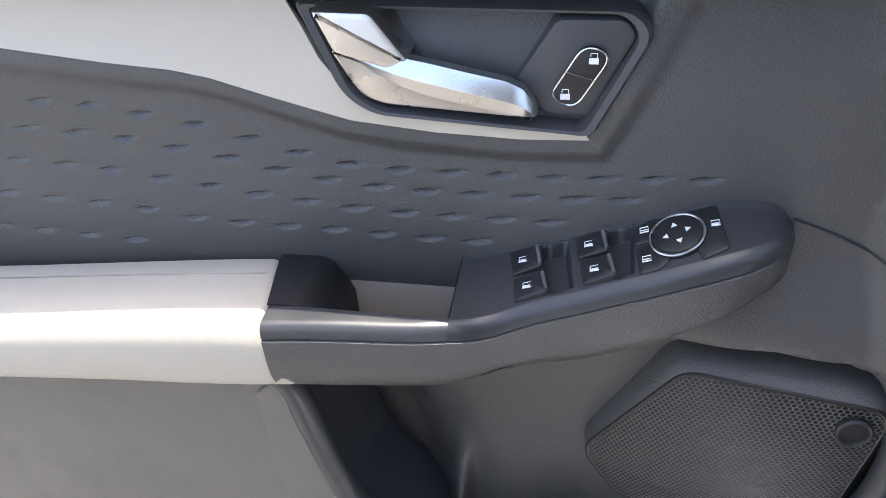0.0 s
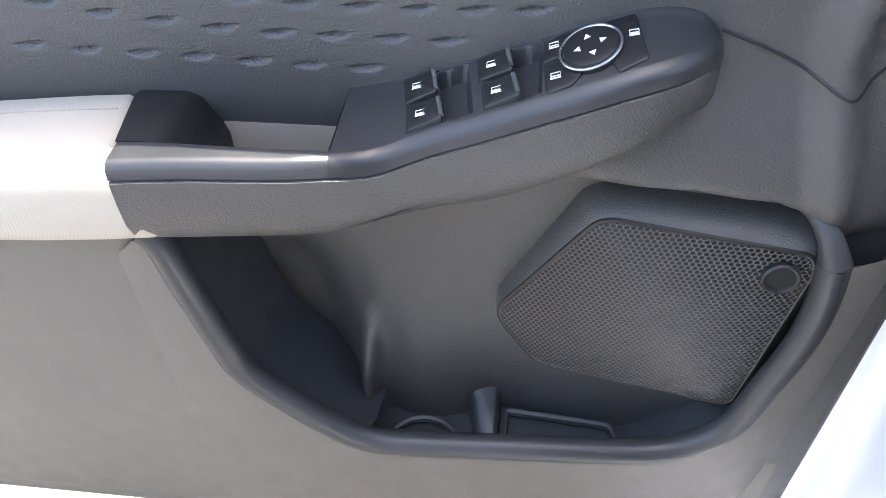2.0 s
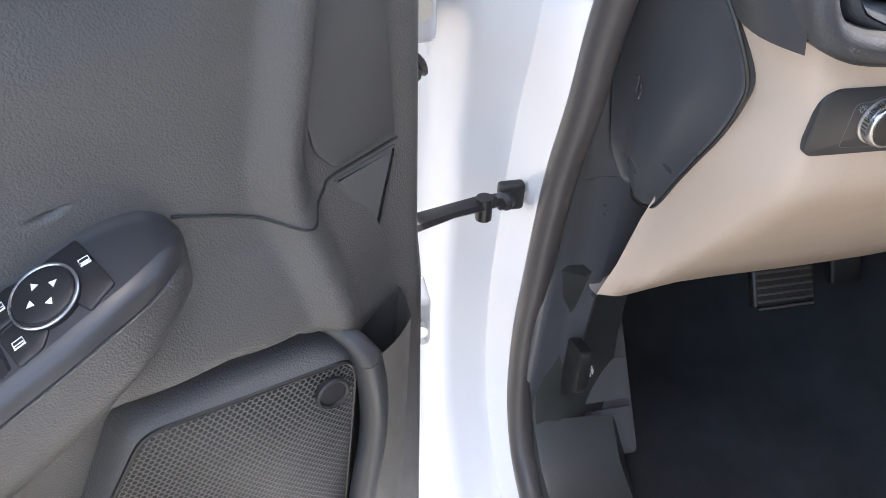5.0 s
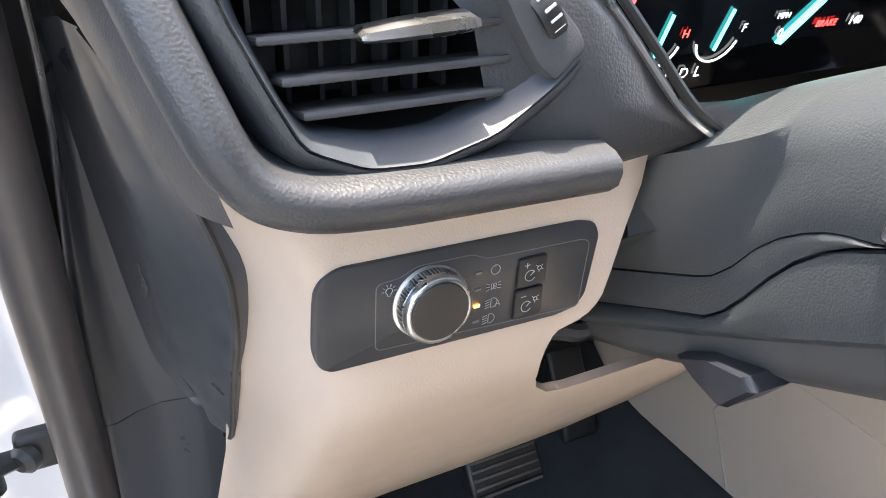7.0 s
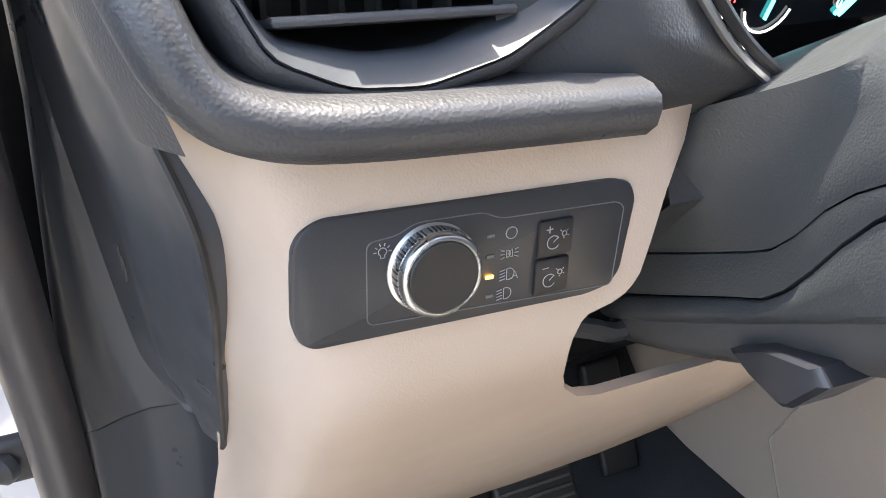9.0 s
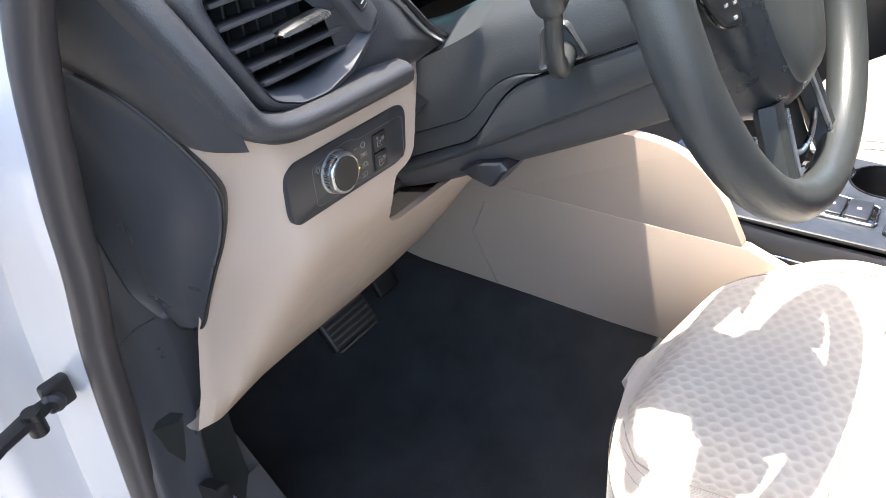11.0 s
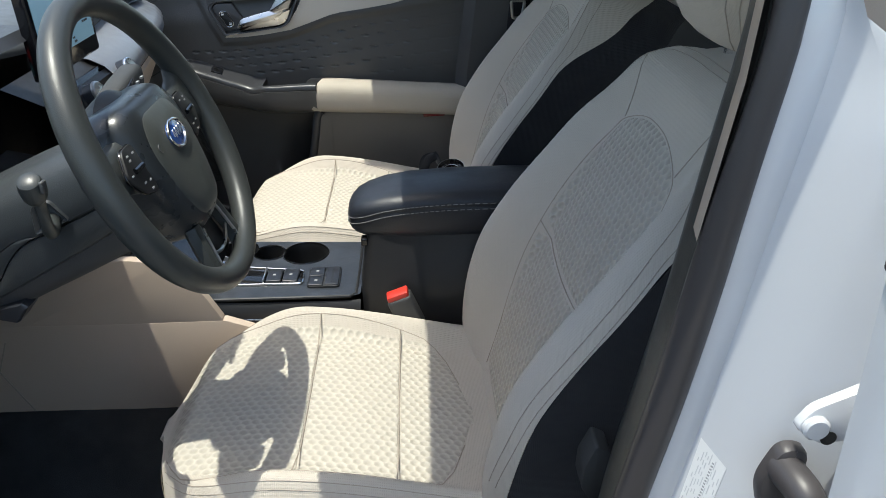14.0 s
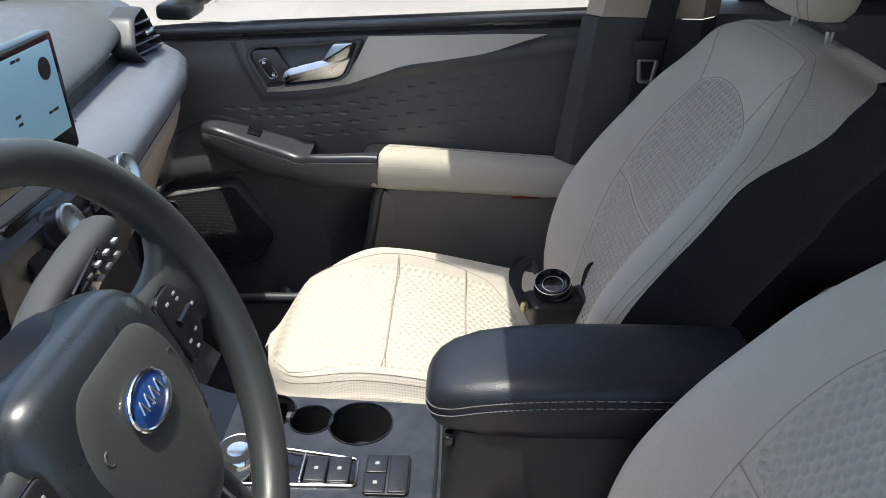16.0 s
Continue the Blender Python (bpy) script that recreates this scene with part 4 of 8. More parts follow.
    WELLS_ = [[(1.1767, -0.2522), (1.1574, -0.2541), (1.1513, -0.2111), (1.1682, -0.2096)], [(1.1307, -0.2534), (1.1117, -0.2550), (1.1121, -0.2135), (1.1225, -0.2113)]] if driver else []

    def sink(u, w):
        deep = 0.0
        for q in WELLS_:
            d = 1.0
            for k in range(4):
                (u0, w0), (u1, w1) = q[k - 1], q[k]
                n = math.hypot(u1 - u0, w1 - w0)
                d = min(d, ((u1 - u0) * (w - w0) - (w1 - w0) * (u - u0)) / n * -1)
            deep = max(deep, smooth(-0.0004, 0.0012, d))
        return deep

    grid_u = [1.0035, 1.005, 1.007, 1.010, 1.0135, 1.017, 1.0215, 1.026, 1.032, 1.04, 1.05, 1.06, 1.075, 1.09, 1.10] + [1.105 + 0.0009 * k for k in range(90)] + [1.19, 1.205, 1.215, 1.225, 1.236]
    rows = []
    for u in grid_u:
        b0, s0 = -0.2635, shoulder(u)
        row = []
        for k in range(61):
            w = lerp(b0, s0, k / 60)
            row.append(top_at(u, w, -0.011 * sink(u, w) + 0.0018 * smooth(-0.254, -0.262, w)))
        rows.append(row + brow(u)[1:])
    pod = P("switch_pod", loft(rows), POD_TOP, label="satin black switch pod", sharp=40)

    def key(name, poly, r, h, mat, par, label="", tip=0.0):
        """A low key on the pod's top: poly in length and depth, h metres high, tip higher at its last edge."""
        pts = fillet(poly, r, 4)
        c = sum(pts, Vector((0, 0))) / len(pts)
        us_ = [p.x for p in pts]
        lo, hi = min(us_), max(us_)
        rows = [[top_at(c.x + (p.x - c.x) * k, c.y + (p.y - c.y) * k, q + (tip * (hi - p.x) / (hi - lo) if q > 0 else 0)) for p in pts] for k, q in ((1.0, -0.002), (1.0, h - 0.0010), (0.975, h - 0.0003), (0.93, h), (0.5, h + 0.0001), (0.02, h + 0.0001))]
        return P(name, loft(rows, ring=True, cap=True), mat, par, label, 50)

    def sign(c, h, par, shape, mat=None):
        """Small white signs drawn as bars and outlines on a key."""
        for poly in shape:
            pts = [top_at(c[0] + a, c[1] + b, h) for a, b in poly]
            P("switch_mark", tube(pts, 0.00042, 4, closed=True), mat or WHITE_INK, par)

    if driver:
        CAR = [[(0.0026, -0.0022), (-0.0026, -0.0022), (-0.0030, 0.0024), (0.0026, 0.0024)], [(0.0022, 0.0004), (-0.0024, 0.0004), (-0.0026, 0.0020), (0.0022, 0.0020)], [(0.0020, 0.0013), (-0.0022, 0.0013), (-0.0022, 0.0014)]]
        for q in ([(1.1997, -0.2535), (1.1791, -0.2530), (1.1750, -0.2323), (1.1951, -0.2307)], [(1.1946, -0.2278), (1.1736, -0.2277), (1.1692, -0.2086), (1.1914, -0.2069)], [(1.1521, -0.2541), (1.1329, -0.2543), (1.1290, -0.2338), (1.1492, -0.2344)], [(1.1481, -0.2312), (1.1285, -0.2313), (1.1238, -0.2108), (1.1445, -0.2102)]):
            swt = key("window_switch", q, 0.0016, 0.0022, BLACK, pod, "black window switch with a chrome lip", 0.0026)
            a, b = Vector(q[1]), Vector(q[2])
            P("switch_edge", tube([top_at(*lerp(a, b, t), 0.0040) + V(0.0006, 0, 0) for t in (0.08, 0.5, 0.92)], 0.0016, 8), CHROME, swt)
            c = sum((Vector(p) for p in q), Vector((0, 0))) / 4
            sign((c.x + 0.002, c.y), 0.0038, swt, CAR)
        P("block_line", tube([top_at(u, w, 0.0002) for u, w in ((1.2005, -0.2545), (1.179, -0.2545), (1.157, -0.2552), (1.133, -0.2556), (1.1117, -0.2562))], 0.0005, 5), BLACK_GLOSS, pod)
        kc = (1.0836, -0.2362)
        ax_, ay_ = (top_at(kc[0] - 0.01, kc[1]) - top_at(*kc)).normalized(), (top_at(kc[0], kc[1] - 0.01) - top_at(*kc)).normalized()
        nz_ = ax_.cross(ay_)
        nz_ = nz_ if nz_.z > 0 else -nz_
        for poly, c, mk in (([(1.1115, -0.2358), (1.1107, -0.2521), (1.0992, -0.2575), (1.0877, -0.2540), (1.0900, -0.2400), (1.0990, -0.2370)], (1.1055, -0.2475), CAR[:2]),
                            ([(1.1114, -0.2335), (1.1010, -0.2347), (1.0940, -0.2260), (1.0885, -0.2188), (1.0946, -0.2112), (1.1080, -0.2100)], (1.1040, -0.2215), CAR[:2]),
                            ([(1.0790, -0.2569), (1.0587, -0.2589), (1.0525, -0.2200), (1.0687, -0.2128), (1.0760, -0.2300)], (1.0605, -0.2415), CAR)):
            bt = key("mirror_button", poly, 0.0022, 0.0016, BLACK, pod, "black mirror button with a white sign")
            sign(c, 0.0022, bt, mk)
        ct = top_at(*kc)
        knob = P("mirror_control", turned([(0.0188, -0.001), (0.0188, 0.0030), (0.0165, 0.0034), (0.0160, 0.0046), (0.0145, 0.0052), (0.001, 0.0048)], ct, nz_, 44), BLACK, pod, "round mirror control in a silver ring")
        P("control_ring", tube([ct + nz_ * 0.0032 + 0.0180 * (math.cos(a) * ax_ + math.sin(a) * ay_) for a in (2 * math.pi * k / 48 for k in range(48))], 0.0010, 8, closed=True), SATIN, knob, "thin silver ring")
        for a in range(4):
            fx, fy = math.cos(a * math.pi / 2 + 0.25), math.sin(a * math.pi / 2 + 0.25)
            c = ct + nz_ * 0.0050 + 0.0075 * (fx * ax_ + fy * ay_)
            P("arrow_mark", loft([[c + ax_ * (fx * p - fy * q) + ay_ * (fy * p + fx * q) + nz_ * h for p, q in ((0.0024, 0), (-0.0014, 0.0021), (-0.0014, -0.0021))] for h in (0, 0.0005)], ring=True, cap=True), WHITE_INK, knob)
    else:
        swt = key("window_switch", [(1.133, -0.248), (1.107, -0.248), (1.107, -0.222), (1.133, -0.222)], 0.0025, 0.004, BLACK_GLOSS, pod)
        P("switch_edge", tube([top_at(1.108, -0.246, 0.0048), top_at(1.108, -0.224, 0.0048)], 0.0014, 6), CHROME, swt)

    # beige inlay and release handle
    inlay = [(1.350, 1.100), (1.337, 1.070), (1.326, 1.050), (1.313, 1.034), (1.299, 1.020), (1.277, 1.0125), (1.152, 1.0055)] + TRIM_EDGE[:-2]
    inlay = inlay + ([(1.75, 1.068), (1.95, 1.08), (1.95, 1.128)] if driver else [(1.60, 1.060), (1.645, 1.073), (1.69, 1.084), (1.60, 1.088)])
    if driver:
        inlay[0:0] = [(1.36, 1.128)]
    bm = bmesh.new()
    vs = [bm.verts.new(V(u, -0.2535 - 0.014 * smooth(1.03, 1.095, z), min(z, 1.093))) for u, z in inlay]
    low = [bm.verts.new(V(u, -0.268, min(z, 1.093))) for u, z in inlay]
    bm.faces.new(vs)
    for k in range(len(vs)):
        bm.faces.new((vs[k], vs[k - 1], low[k - 1], low[k]))
    bmesh.ops.triangulate(bm, faces=[f for f in bm.faces if len(f.verts) > 4])
    P("beige_inlay", bm, BEIGE_TRIM, label="beige inlay strip", sharp=30)
    bez = fillet([(1.335, 1.086), (1.126, 1.083), (1.114, 1.070), (1.147, 1.003), (1.290, 1.014), (1.308, 1.026)], [0.006, 0.010, 0.010, 0.006, 0.014, 0.01])
    bc = Vector((sum(p.x for p in bez) / len(bez), sum(p.y for p in bez) / len(bez)))

    def bz(k, w):
        return [V(bc.x + (p.x - bc.x) * k, w - 0.010 * smooth(1.03, 1.10, p.y), bc.y + (p.y - bc.y) * k) for p in bez]
    P("handle_bezel", loft([bz(1.03, -0.275), bz(1.03, -0.252), bz(1.0, -0.248), bz(0.95, -0.249), bz(0.93, -0.256), bz(0.90, -0.288), bz(0.4, -0.296), bz(0.02, -0.297)], ring=True, cap="end"), TRIM_SMOOTH, label="charcoal handle bowl")
    blade = P("release_handle", loft([[V(u, w - 0.014, zt - 0.002), V(u, w - 0.002, zt), V(u, w, zt - 0.003), V(u, w + 0.003, lerp(zt, zb, 0.5)), V(u, w + 0.001, zb + 0.002), V(u, w - 0.004, zb), V(u, w - 0.012, zb + 0.002)] for u, w, zt, zb in ((1.296, -0.252, 1.058, 1.048), (1.285, -0.248, 1.058, 1.042), (1.268, -0.2435, 1.0565, 1.036), (1.25, -0.2415, 1.054, 1.031), (1.225, -0.240, 1.049, 1.026), (1.20, -0.240, 1.0435, 1.021), (1.190, -0.241, 1.038, 1.0185), (1.184, -0.243, 1.029, 1.0175), (1.181, -0.246, 1.022, 1.017))], ring=True, cap=True), SATIN, label="satin silver release handle", sharp=30)
    P("handle_pivot", plate(fillet([(1.3225, 1.087), (1.284, 1.086), (1.262, 1.055), (1.275, 1.048), (1.311, 1.059)], [0.003, 0.004, 0.003, 0.004, 0.003]), (0, -0.285, 0), (1, 0, 0), (0, 0, 1), -0.042, -0.004), SATIN, blade, sharp=30)
    P("handle_base", plate(fillet([(1.316, 1.058), (1.262, 1.045), (1.183, 1.012), (1.285, 1.0195), (1.300, 1.026)], [0.003, 0.003, 0.003, 0.006, 0.006]), (0, -0.262, 0), (1, 0, 0), (0, 0, 1), -0.010, -0.002), SATIN)
    P("lock_surround", plate(fillet([(1.171, 1.078), (1.130, 1.078), (1.122, 1.068), (1.148, 1.012), (1.176, 1.013), (1.197, 1.037)], 0.005), (0, -0.275, 0), (1, 0, 0), (0, 0, 1), -0.018, -0.003), TRIM_SMOOTH)
    lock_out = fillet([(1.1535, 1.0640), (1.1365, 1.0575), (1.1575, 1.0205), (1.1745, 1.0275)], 0.009)
    lb = P("lock_button", plate(lock_out, (0, -0.259, 0), (1, 0, 0), (0, 0, 1), -0.006, -0.001), BLACK, label="two black lock buttons in a silver ring")
    P("lock_ring", tube([V(p.x, -0.2528, p.y) for p in lock_out], 0.0007, 6, closed=True), CHROME, lb)
    P("lock_split", tube([V(1.1465, -0.2525, 1.0405), V(1.1645, -0.2525, 1.0460)], 0.0004, 6), CHROME if driver else BLACK, lb)
    for cu, cz in ((1.1475, 1.0545), (1.1640, 1.0300)):
        P("lock_mark", merged(plate([(-0.003, -0.003), (0.003, -0.003), (0.003, 0.001), (-0.003, 0.001)], (cu, -0.2525, cz), (1, 0, 0), (0, 0, 1), -0.0004, -0.0001), tube([V(cu - 0.002, -0.2525, cz + 0.001), V(cu - 0.002, -0.2525, cz + 0.004), V(cu + 0.002, -0.2525, cz + 0.004), V(cu + 0.002, -0.2525, cz + 0.002)], 0.0004, 4)), WHITE_INK, lb)
    P("panel_seam", tube([V(u, relief(u, z) + 0.0003, z) for u, z in [(p.x, p.y) for p in spline([(1.006, 0.9374, 0), (0.975, 0.925, 0), (0.945, 0.911, 0), (0.925, 0.902, 0), (0.913, 0.902, 0), (0.903, 0.912, 0), (0.897, 0.9195, 0), (0.870, 0.9255, 0), (0.842, 0.9316, 0)], 5)]], 0.0011, 5), BLACK)
    # front end of the door
    if driver:
        P("end_cap_upper", plate(fillet([(0.886, 1.12), (0.852, 1.12), (0.8435, 0.935), (0.893, 0.9245), (0.908, 0.942), (0.9135, 0.976), (0.906, 1.03)], 0.006), (0, -0.277, 0), (1, 0, 0), (0, 0, 1), -0.012, -0.004), TRIM_SMOOTH, label="black door end cap")
        P("end_cap_lower", plate(fillet([(0.8965, 0.917), (0.864, 0.850), (0.852, 0.874), (0.8425, 0.928)], 0.004), (0, -0.277, 0), (1, 0, 0), (0, 0, 1), -0.011, -0.004), TRIM_SMOOTH)
        # unseen roll, added to keep the sun off the armrest top
        P("belt_shade_roll", loft([[V(u, w, z) for w, z in ((-0.300, 1.100), (-0.268, 1.101), (-0.250, 1.106), (-0.235, 1.112), (-0.227, 1.121), (-0.232, 1.132), (-0.255, 1.139), (-0.300, 1.141), (-0.33, 1.12))] for u in (0.93, 0.96, 1.2, 1.5, 1.75, 1.94)], ring=True, cap=True), TRIM, label="unseen charcoal roll along the window line, added to shade the armrest")
        P("edge_band", box((0.835, -0.325, 1.06), (0.012, 0.03, 0.18), 0.004), BLACK)
    else:
        P("sill_top", box((1.42, -0.300, 1.113), (1.10, 0.055, 0.012), 0.005), TRIM_SMOOTH)
        P("red_reflector", box((1.66, -0.1795, 0.795), (0.055, 0.005, 0.022), 0.003), RED_GLASS, label="dark red door reflector")
    return d


front_door = door(True)
passenger_door = door(False)

# ---- dashboard ----
dash = thing("dashboard", "black and beige dashboard with a satin ledge", "dashboard", (0.0, 0.0, 0.70))
KNEE = [(0.205, 1.036), (0.213, 1.022), (0.216, 1.000), (0.217, 0.98), (0.217, 0.958), (0.2165, 0.945), (0.216, 0.940), (0.2157, 0.936), (0.2154, 0.933), (0.215, 0.930), (0.2147, 0.927), (0.214, 0.919), (0.2115, 0.910), (0.2075, 0.900), (0.2025, 0.892), (0.199, 0.886), (0.191, 0.8757), (0.186, 0.868), (0.180, 0.859), (0.1755, 0.8525), (0.174, 0.850), (0.170, 0.844), (0.140, 0.800), (0.100, 0.745), (0.066, 0.698), (0.050, 0.694), (0.03, 0.705)]


def knee_rows(ys, top):
    rows = []
    for y in ys:
        row = []
        for x, z in KNEE:
            if z > top:
                continue
            yl = curve_s([(0.69, -0.664), (0.74, -0.655), (0.80, -0.641), (0.86, -0.640), (0.94, -0.640), (0.98, -0.645), (1.02, -0.660), (1.05, -0.668)], z)
            yy = y if y > -0.61 else lerp(-0.61, yl, (y + 0.61) / -0.058)
            turn = curve_s([(0.69, 0.004), (0.745, 0.030), (0.80, 0.066), (0.86, 0.078), (0.92, 0.068), (0.96, 0.062), (1.0, 0.066), (1.03, 0.07)], z) * smooth(yl + 0.030, yl, yy) ** 1.6
            low = 0.012 * smooth(-0.56, -0.66, y) * smooth(0.90, 0.72, z) * -1
            row.append(V(x - turn, yy, z + low + (0.02 * smooth(-0.30, -0.23, y) if z < 0.75 else 0)))
        rows.append(row)
    return rows


def knee_edge(z):
    return curve_at([(0.690, -0.225), (0.8505, -0.225), (0.8515, -0.440), (0.8525, -0.457), (0.859, -0.474), (0.8757, -0.491), (0.888, -0.4985), (0.896, -0.503), (0.910, -0.5058), (0.9187, -0.506), (0.926, -0.5035), (0.930, -0.4995), (0.932, -0.490), (0.936, -0.482), (0.942, -0.476), (0.959, -0.472), (0.979, -0.4675), (1.012, -0.456), (1.05, -0.452)], z)


kr = knee_rows([-0.668, -0.662, -0.655, -0.648, -0.640, -0.630, -0.61, -0.58, -0.54, -0.51], 2)
for k in (0.25, 0.5, 0.75, 0.95, 1.0):
    kr.append([V(p.x - (0.004 if k == 1.0 else 0), lerp(-0.51, knee_edge(p.z), k), p.z + (0.02 * k ** 3 if p.z < 0.75 else 0)) for p in kr[9]])
kr.append([V(p.x - (0.03 if p.z > 0.875 else 0.004), p.y, p.z) for p in kr[-1]])
part("knee_panel", loft(kr), BEIGE_PLASTIC, dash, "beige knee panel under the dash", sharp=60)
part("dash_core", box((-0.22, 0, 0.93), (0.56, 1.28, 0.30), 0.02), BLACK, dash)
part("column_slot", box((0.12, -0.42, 0.895), (0.04, 0.22, 0.10), 0.01), BLACK, dash)
part("slot_bracket", tube(spline([(0.150, -0.50, 0.872), (0.155, -0.475, 0.885), (0.155, -0.455, 0.880), (0.150, -0.43, 0.870), (0.150, -0.40, 0.884)], 5), 0.006, 8), POCKET, dash, "dark bracket inside the slot")
# end cap beside the pillar
cap_o = V(0.153, -0.655, 1.007)
cap_n = V(0.241, -0.955, -0.173).normalized()
ca = V(0.955, 0.241, 0.0).normalized()
cb = cap_n.cross(ca).normalized()
cb = cb if cb.z > 0 else -cb


def on_cap(x, z, lift=0.0):
    """A point of the end cap's plane, by its x and z."""
    a = ca * ((x - cap_o.x) / ca.x)
    p = cap_o + a
    p += cb * ((z - p.z) / cb.z)
    return V(x, p.y, z) + cap_n * lift


CAP = [((0.050, -0.692, 1.060), (0.075, -0.685, 1.064), (0.100, -0.679, 1.064)), ((0.045, -0.6914, 1.034), (0.090, -0.680, 1.030), (0.129, -0.668, 1.046)), ((0.045, -0.690, 1.002), (0.100, -0.6745, 1.005), (0.1564, -0.6554, 1.014)),
       ((0.045, -0.684, 0.950), (0.105, -0.6684, 0.980), (0.1726, -0.6452, 0.980)), ((0.045, -0.6786, 0.907), (0.100, -0.6667, 0.955), (0.168, -0.642, 0.956)), ((0.045, -0.6749, 0.880), (0.095, -0.666, 0.937), (0.153, -0.640, 0.924)),
       ((0.045, -0.6705, 0.855), (0.080, -0.6644, 0.9016), (0.1316, -0.6393, 0.890)), ((0.045, -0.662, 0.834), (0.065, -0.6613, 0.8606), (0.110, -0.6384, 0.855)), ((0.046, -0.6549, 0.8196), (0.062, -0.650, 0.826), (0.086, -0.6374, 0.814)), ((0.050, -0.652, 0.815), (0.060, -0.646, 0.808), (0.071, -0.639, 0.8035))]
c_l, c_m, c_r = ([V(*p) for p in spline([r[k] for r in CAP], 4)] for k in range(3))
cap_rows = []
for a, m, b in zip(c_l, c_m, c_r):
    cap_rows.append([a + V(-0.012, 0.014, 0), a, lerp(a, m, 0.35) + V(-0.003, 0.0035, 0), lerp(a, m, 0.70) + V(-0.001, 0.0015, 0), lerp(a, m, 0.92), lerp(m, b, 0.10) + V(0, -0.0008, 0), lerp(m, b, 0.5) + V(0, -0.0006, 0), lerp(m, b, 0.90), lerp(m, b, 0.93) + V(0.0008, -0.0012, 0), lerp(m, b, 0.985) + V(0.0008, -0.0012, 0), b + V(0, 0.002, 0), b + V(-0.020, 0.030, 0)])
cap = part("end_cap", loft(cap_rows), CAP_SKIN, dash, "black end cap with an embossed airbag sign", sharp=60)
part("cap_edge", tube([b + V(0.0005, -0.0006, 0) for b in c_r], 0.0017, 6), BLACK, cap)
part("airbag_sign", merged(*[tube([lerp(V(*CAP[4][0]), V(*CAP[4][1]), a) + V(0.001, 0.0008, b) for a, b in ln], 0.0006, 5) for ln in (((0.40, 0.006), (0.52, 0.004), (0.50, -0.010)), ((0.56, -0.004), (0.62, -0.012), (0.58, -0.018)))]), TRIM, cap)
def pillar_section(z, yb, yl, back=0.0):
    lean = 0.10 * max(0.0, z - 1.0) - back
    return [V(0.020 + lean, yb - 0.001, z), V(0.042 + lean, yb, z), V(0.0475 + lean, yb + 0.003, z), V(0.0475 + lean, lerp(yb, yl, 0.22), z), V(0.041 + lean, lerp(yb, yl, 0.42), z), V(0.038 + lean, lerp(yb, yl, 0.65), z), V(0.0415 + lean, lerp(yb, yl, 0.95), z), V(0.041 + lean, yl, z), V(0.036 + lean, yl + (0.040 if 0.695 < z < 0.82 else 0.004), z)]


part("pillar_foot", loft([pillar_section(*r) for r in ((0.42, -0.720, -0.662, 0.012), (0.52, -0.720, -0.658, 0.008), (0.60, -0.719, -0.655, 0.005), (0.66, -0.7185, -0.652, 0.002), (0.692, -0.718, -0.650, 0.0), (0.70, -0.7177, -0.649, 0.0), (0.74, -0.717, -0.647, 0.0), (0.78, -0.716, -0.646, 0.0), (0.8157, -0.7135, -0.648, 0.0))]), CAP_SKIN, dash, "black lower pillar trim", sharp=70)
part("pillar_upper", loft([pillar_section(*r) for r in ((0.8163, -0.7135, -0.648), (0.834, -0.7125, -0.660), (0.855, -0.7115, -0.669), (0.880, -0.7095, -0.6735), (0.907, -0.7075, -0.6775), (0.950, -0.7040, -0.683), (1.000, -0.7000, -0.689), (1.040, -0.699, -0.690), (1.10, -0.700, -0.692), (1.16, -0.702, -0.694))]), CAP_SKIN, dash, "black upper pillar trim beside the end cap", sharp=70)
part("pillar_backing", box((0.008, -0.683, 0.95), (0.020, 0.066, 0.40), 0.004), BLACK, dash)

ends = []
for lp, cp_ in (((0.150, -0.690, 1.175), V(0.055, -0.716, 1.150)), ((0.176, -0.680, 1.146), V(0.060, -0.706, 1.110)), ((0.195, -0.673, 1.120), on_cap(0.078, 1.074)), ((0.212, -0.665, 1.092), V(0.101, -0.679, 1.0645)), ((0.222, -0.660, 1.066), V(0.119, -0.6722, 1.0535)), ((0.226, -0.656, 1.040), V(0.139, -0.6632, 1.0355)), ((0.224, -0.650, 1.020), V(0.155, -0.656, 1.0165))):
    a, b = V(*lp), cp_
    out_ = V(0.45, -0.85, 0.1).normalized()
    ends.append([lerp(a, b, k / 8) + out_ * 0.010 * math.sin(math.pi * k / 8) for k in range(9)] + [b + V(-0.02, 0.03, 0)])
part("dash_end", loft(ends), DASH_SOFT, dash, "soft black dash skin wrapping to the end cap", sharp=70)

# headlamp switch
HS = [(-0.6232, 0.955), (-0.6213, 0.9473), (-0.6165, 0.944), (-0.5050, 0.9415), (-0.4940, 0.9435), (-0.4890, 0.9493), (-0.4850, 0.980), (-0.4880, 0.987), (-0.4965, 0.9895), (-0.6110, 0.992), (-0.6180, 0.989), (-0.6213, 0.983)]
hsw = part("headlamp_panel", plate(fillet(HS, 0.003, 3), (0.2135, 0, 0), (0, 1, 0), (0, 0, 1), 0.0048, 0.0012), POD_TOP, dash, "satin black headlamp switch panel")
part("panel_line", tube([V(0.2183, p.x, p.y) for p in fillet([(-0.597, 0.9495), (-0.4930, 0.9440), (-0.4905, 0.9775), (-0.494, 0.9800), (-0.545, 0.9815), (-0.552, 0.9850), (-0.578, 0.9855), (-0.585, 0.9820), (-0.596, 0.981)], 0.003)], 0.0003, 4, closed=True), DIM_INK, hsw)
KC, KA = (0.2175, -0.5720, 0.9675), (1, 0.02, 0.03)
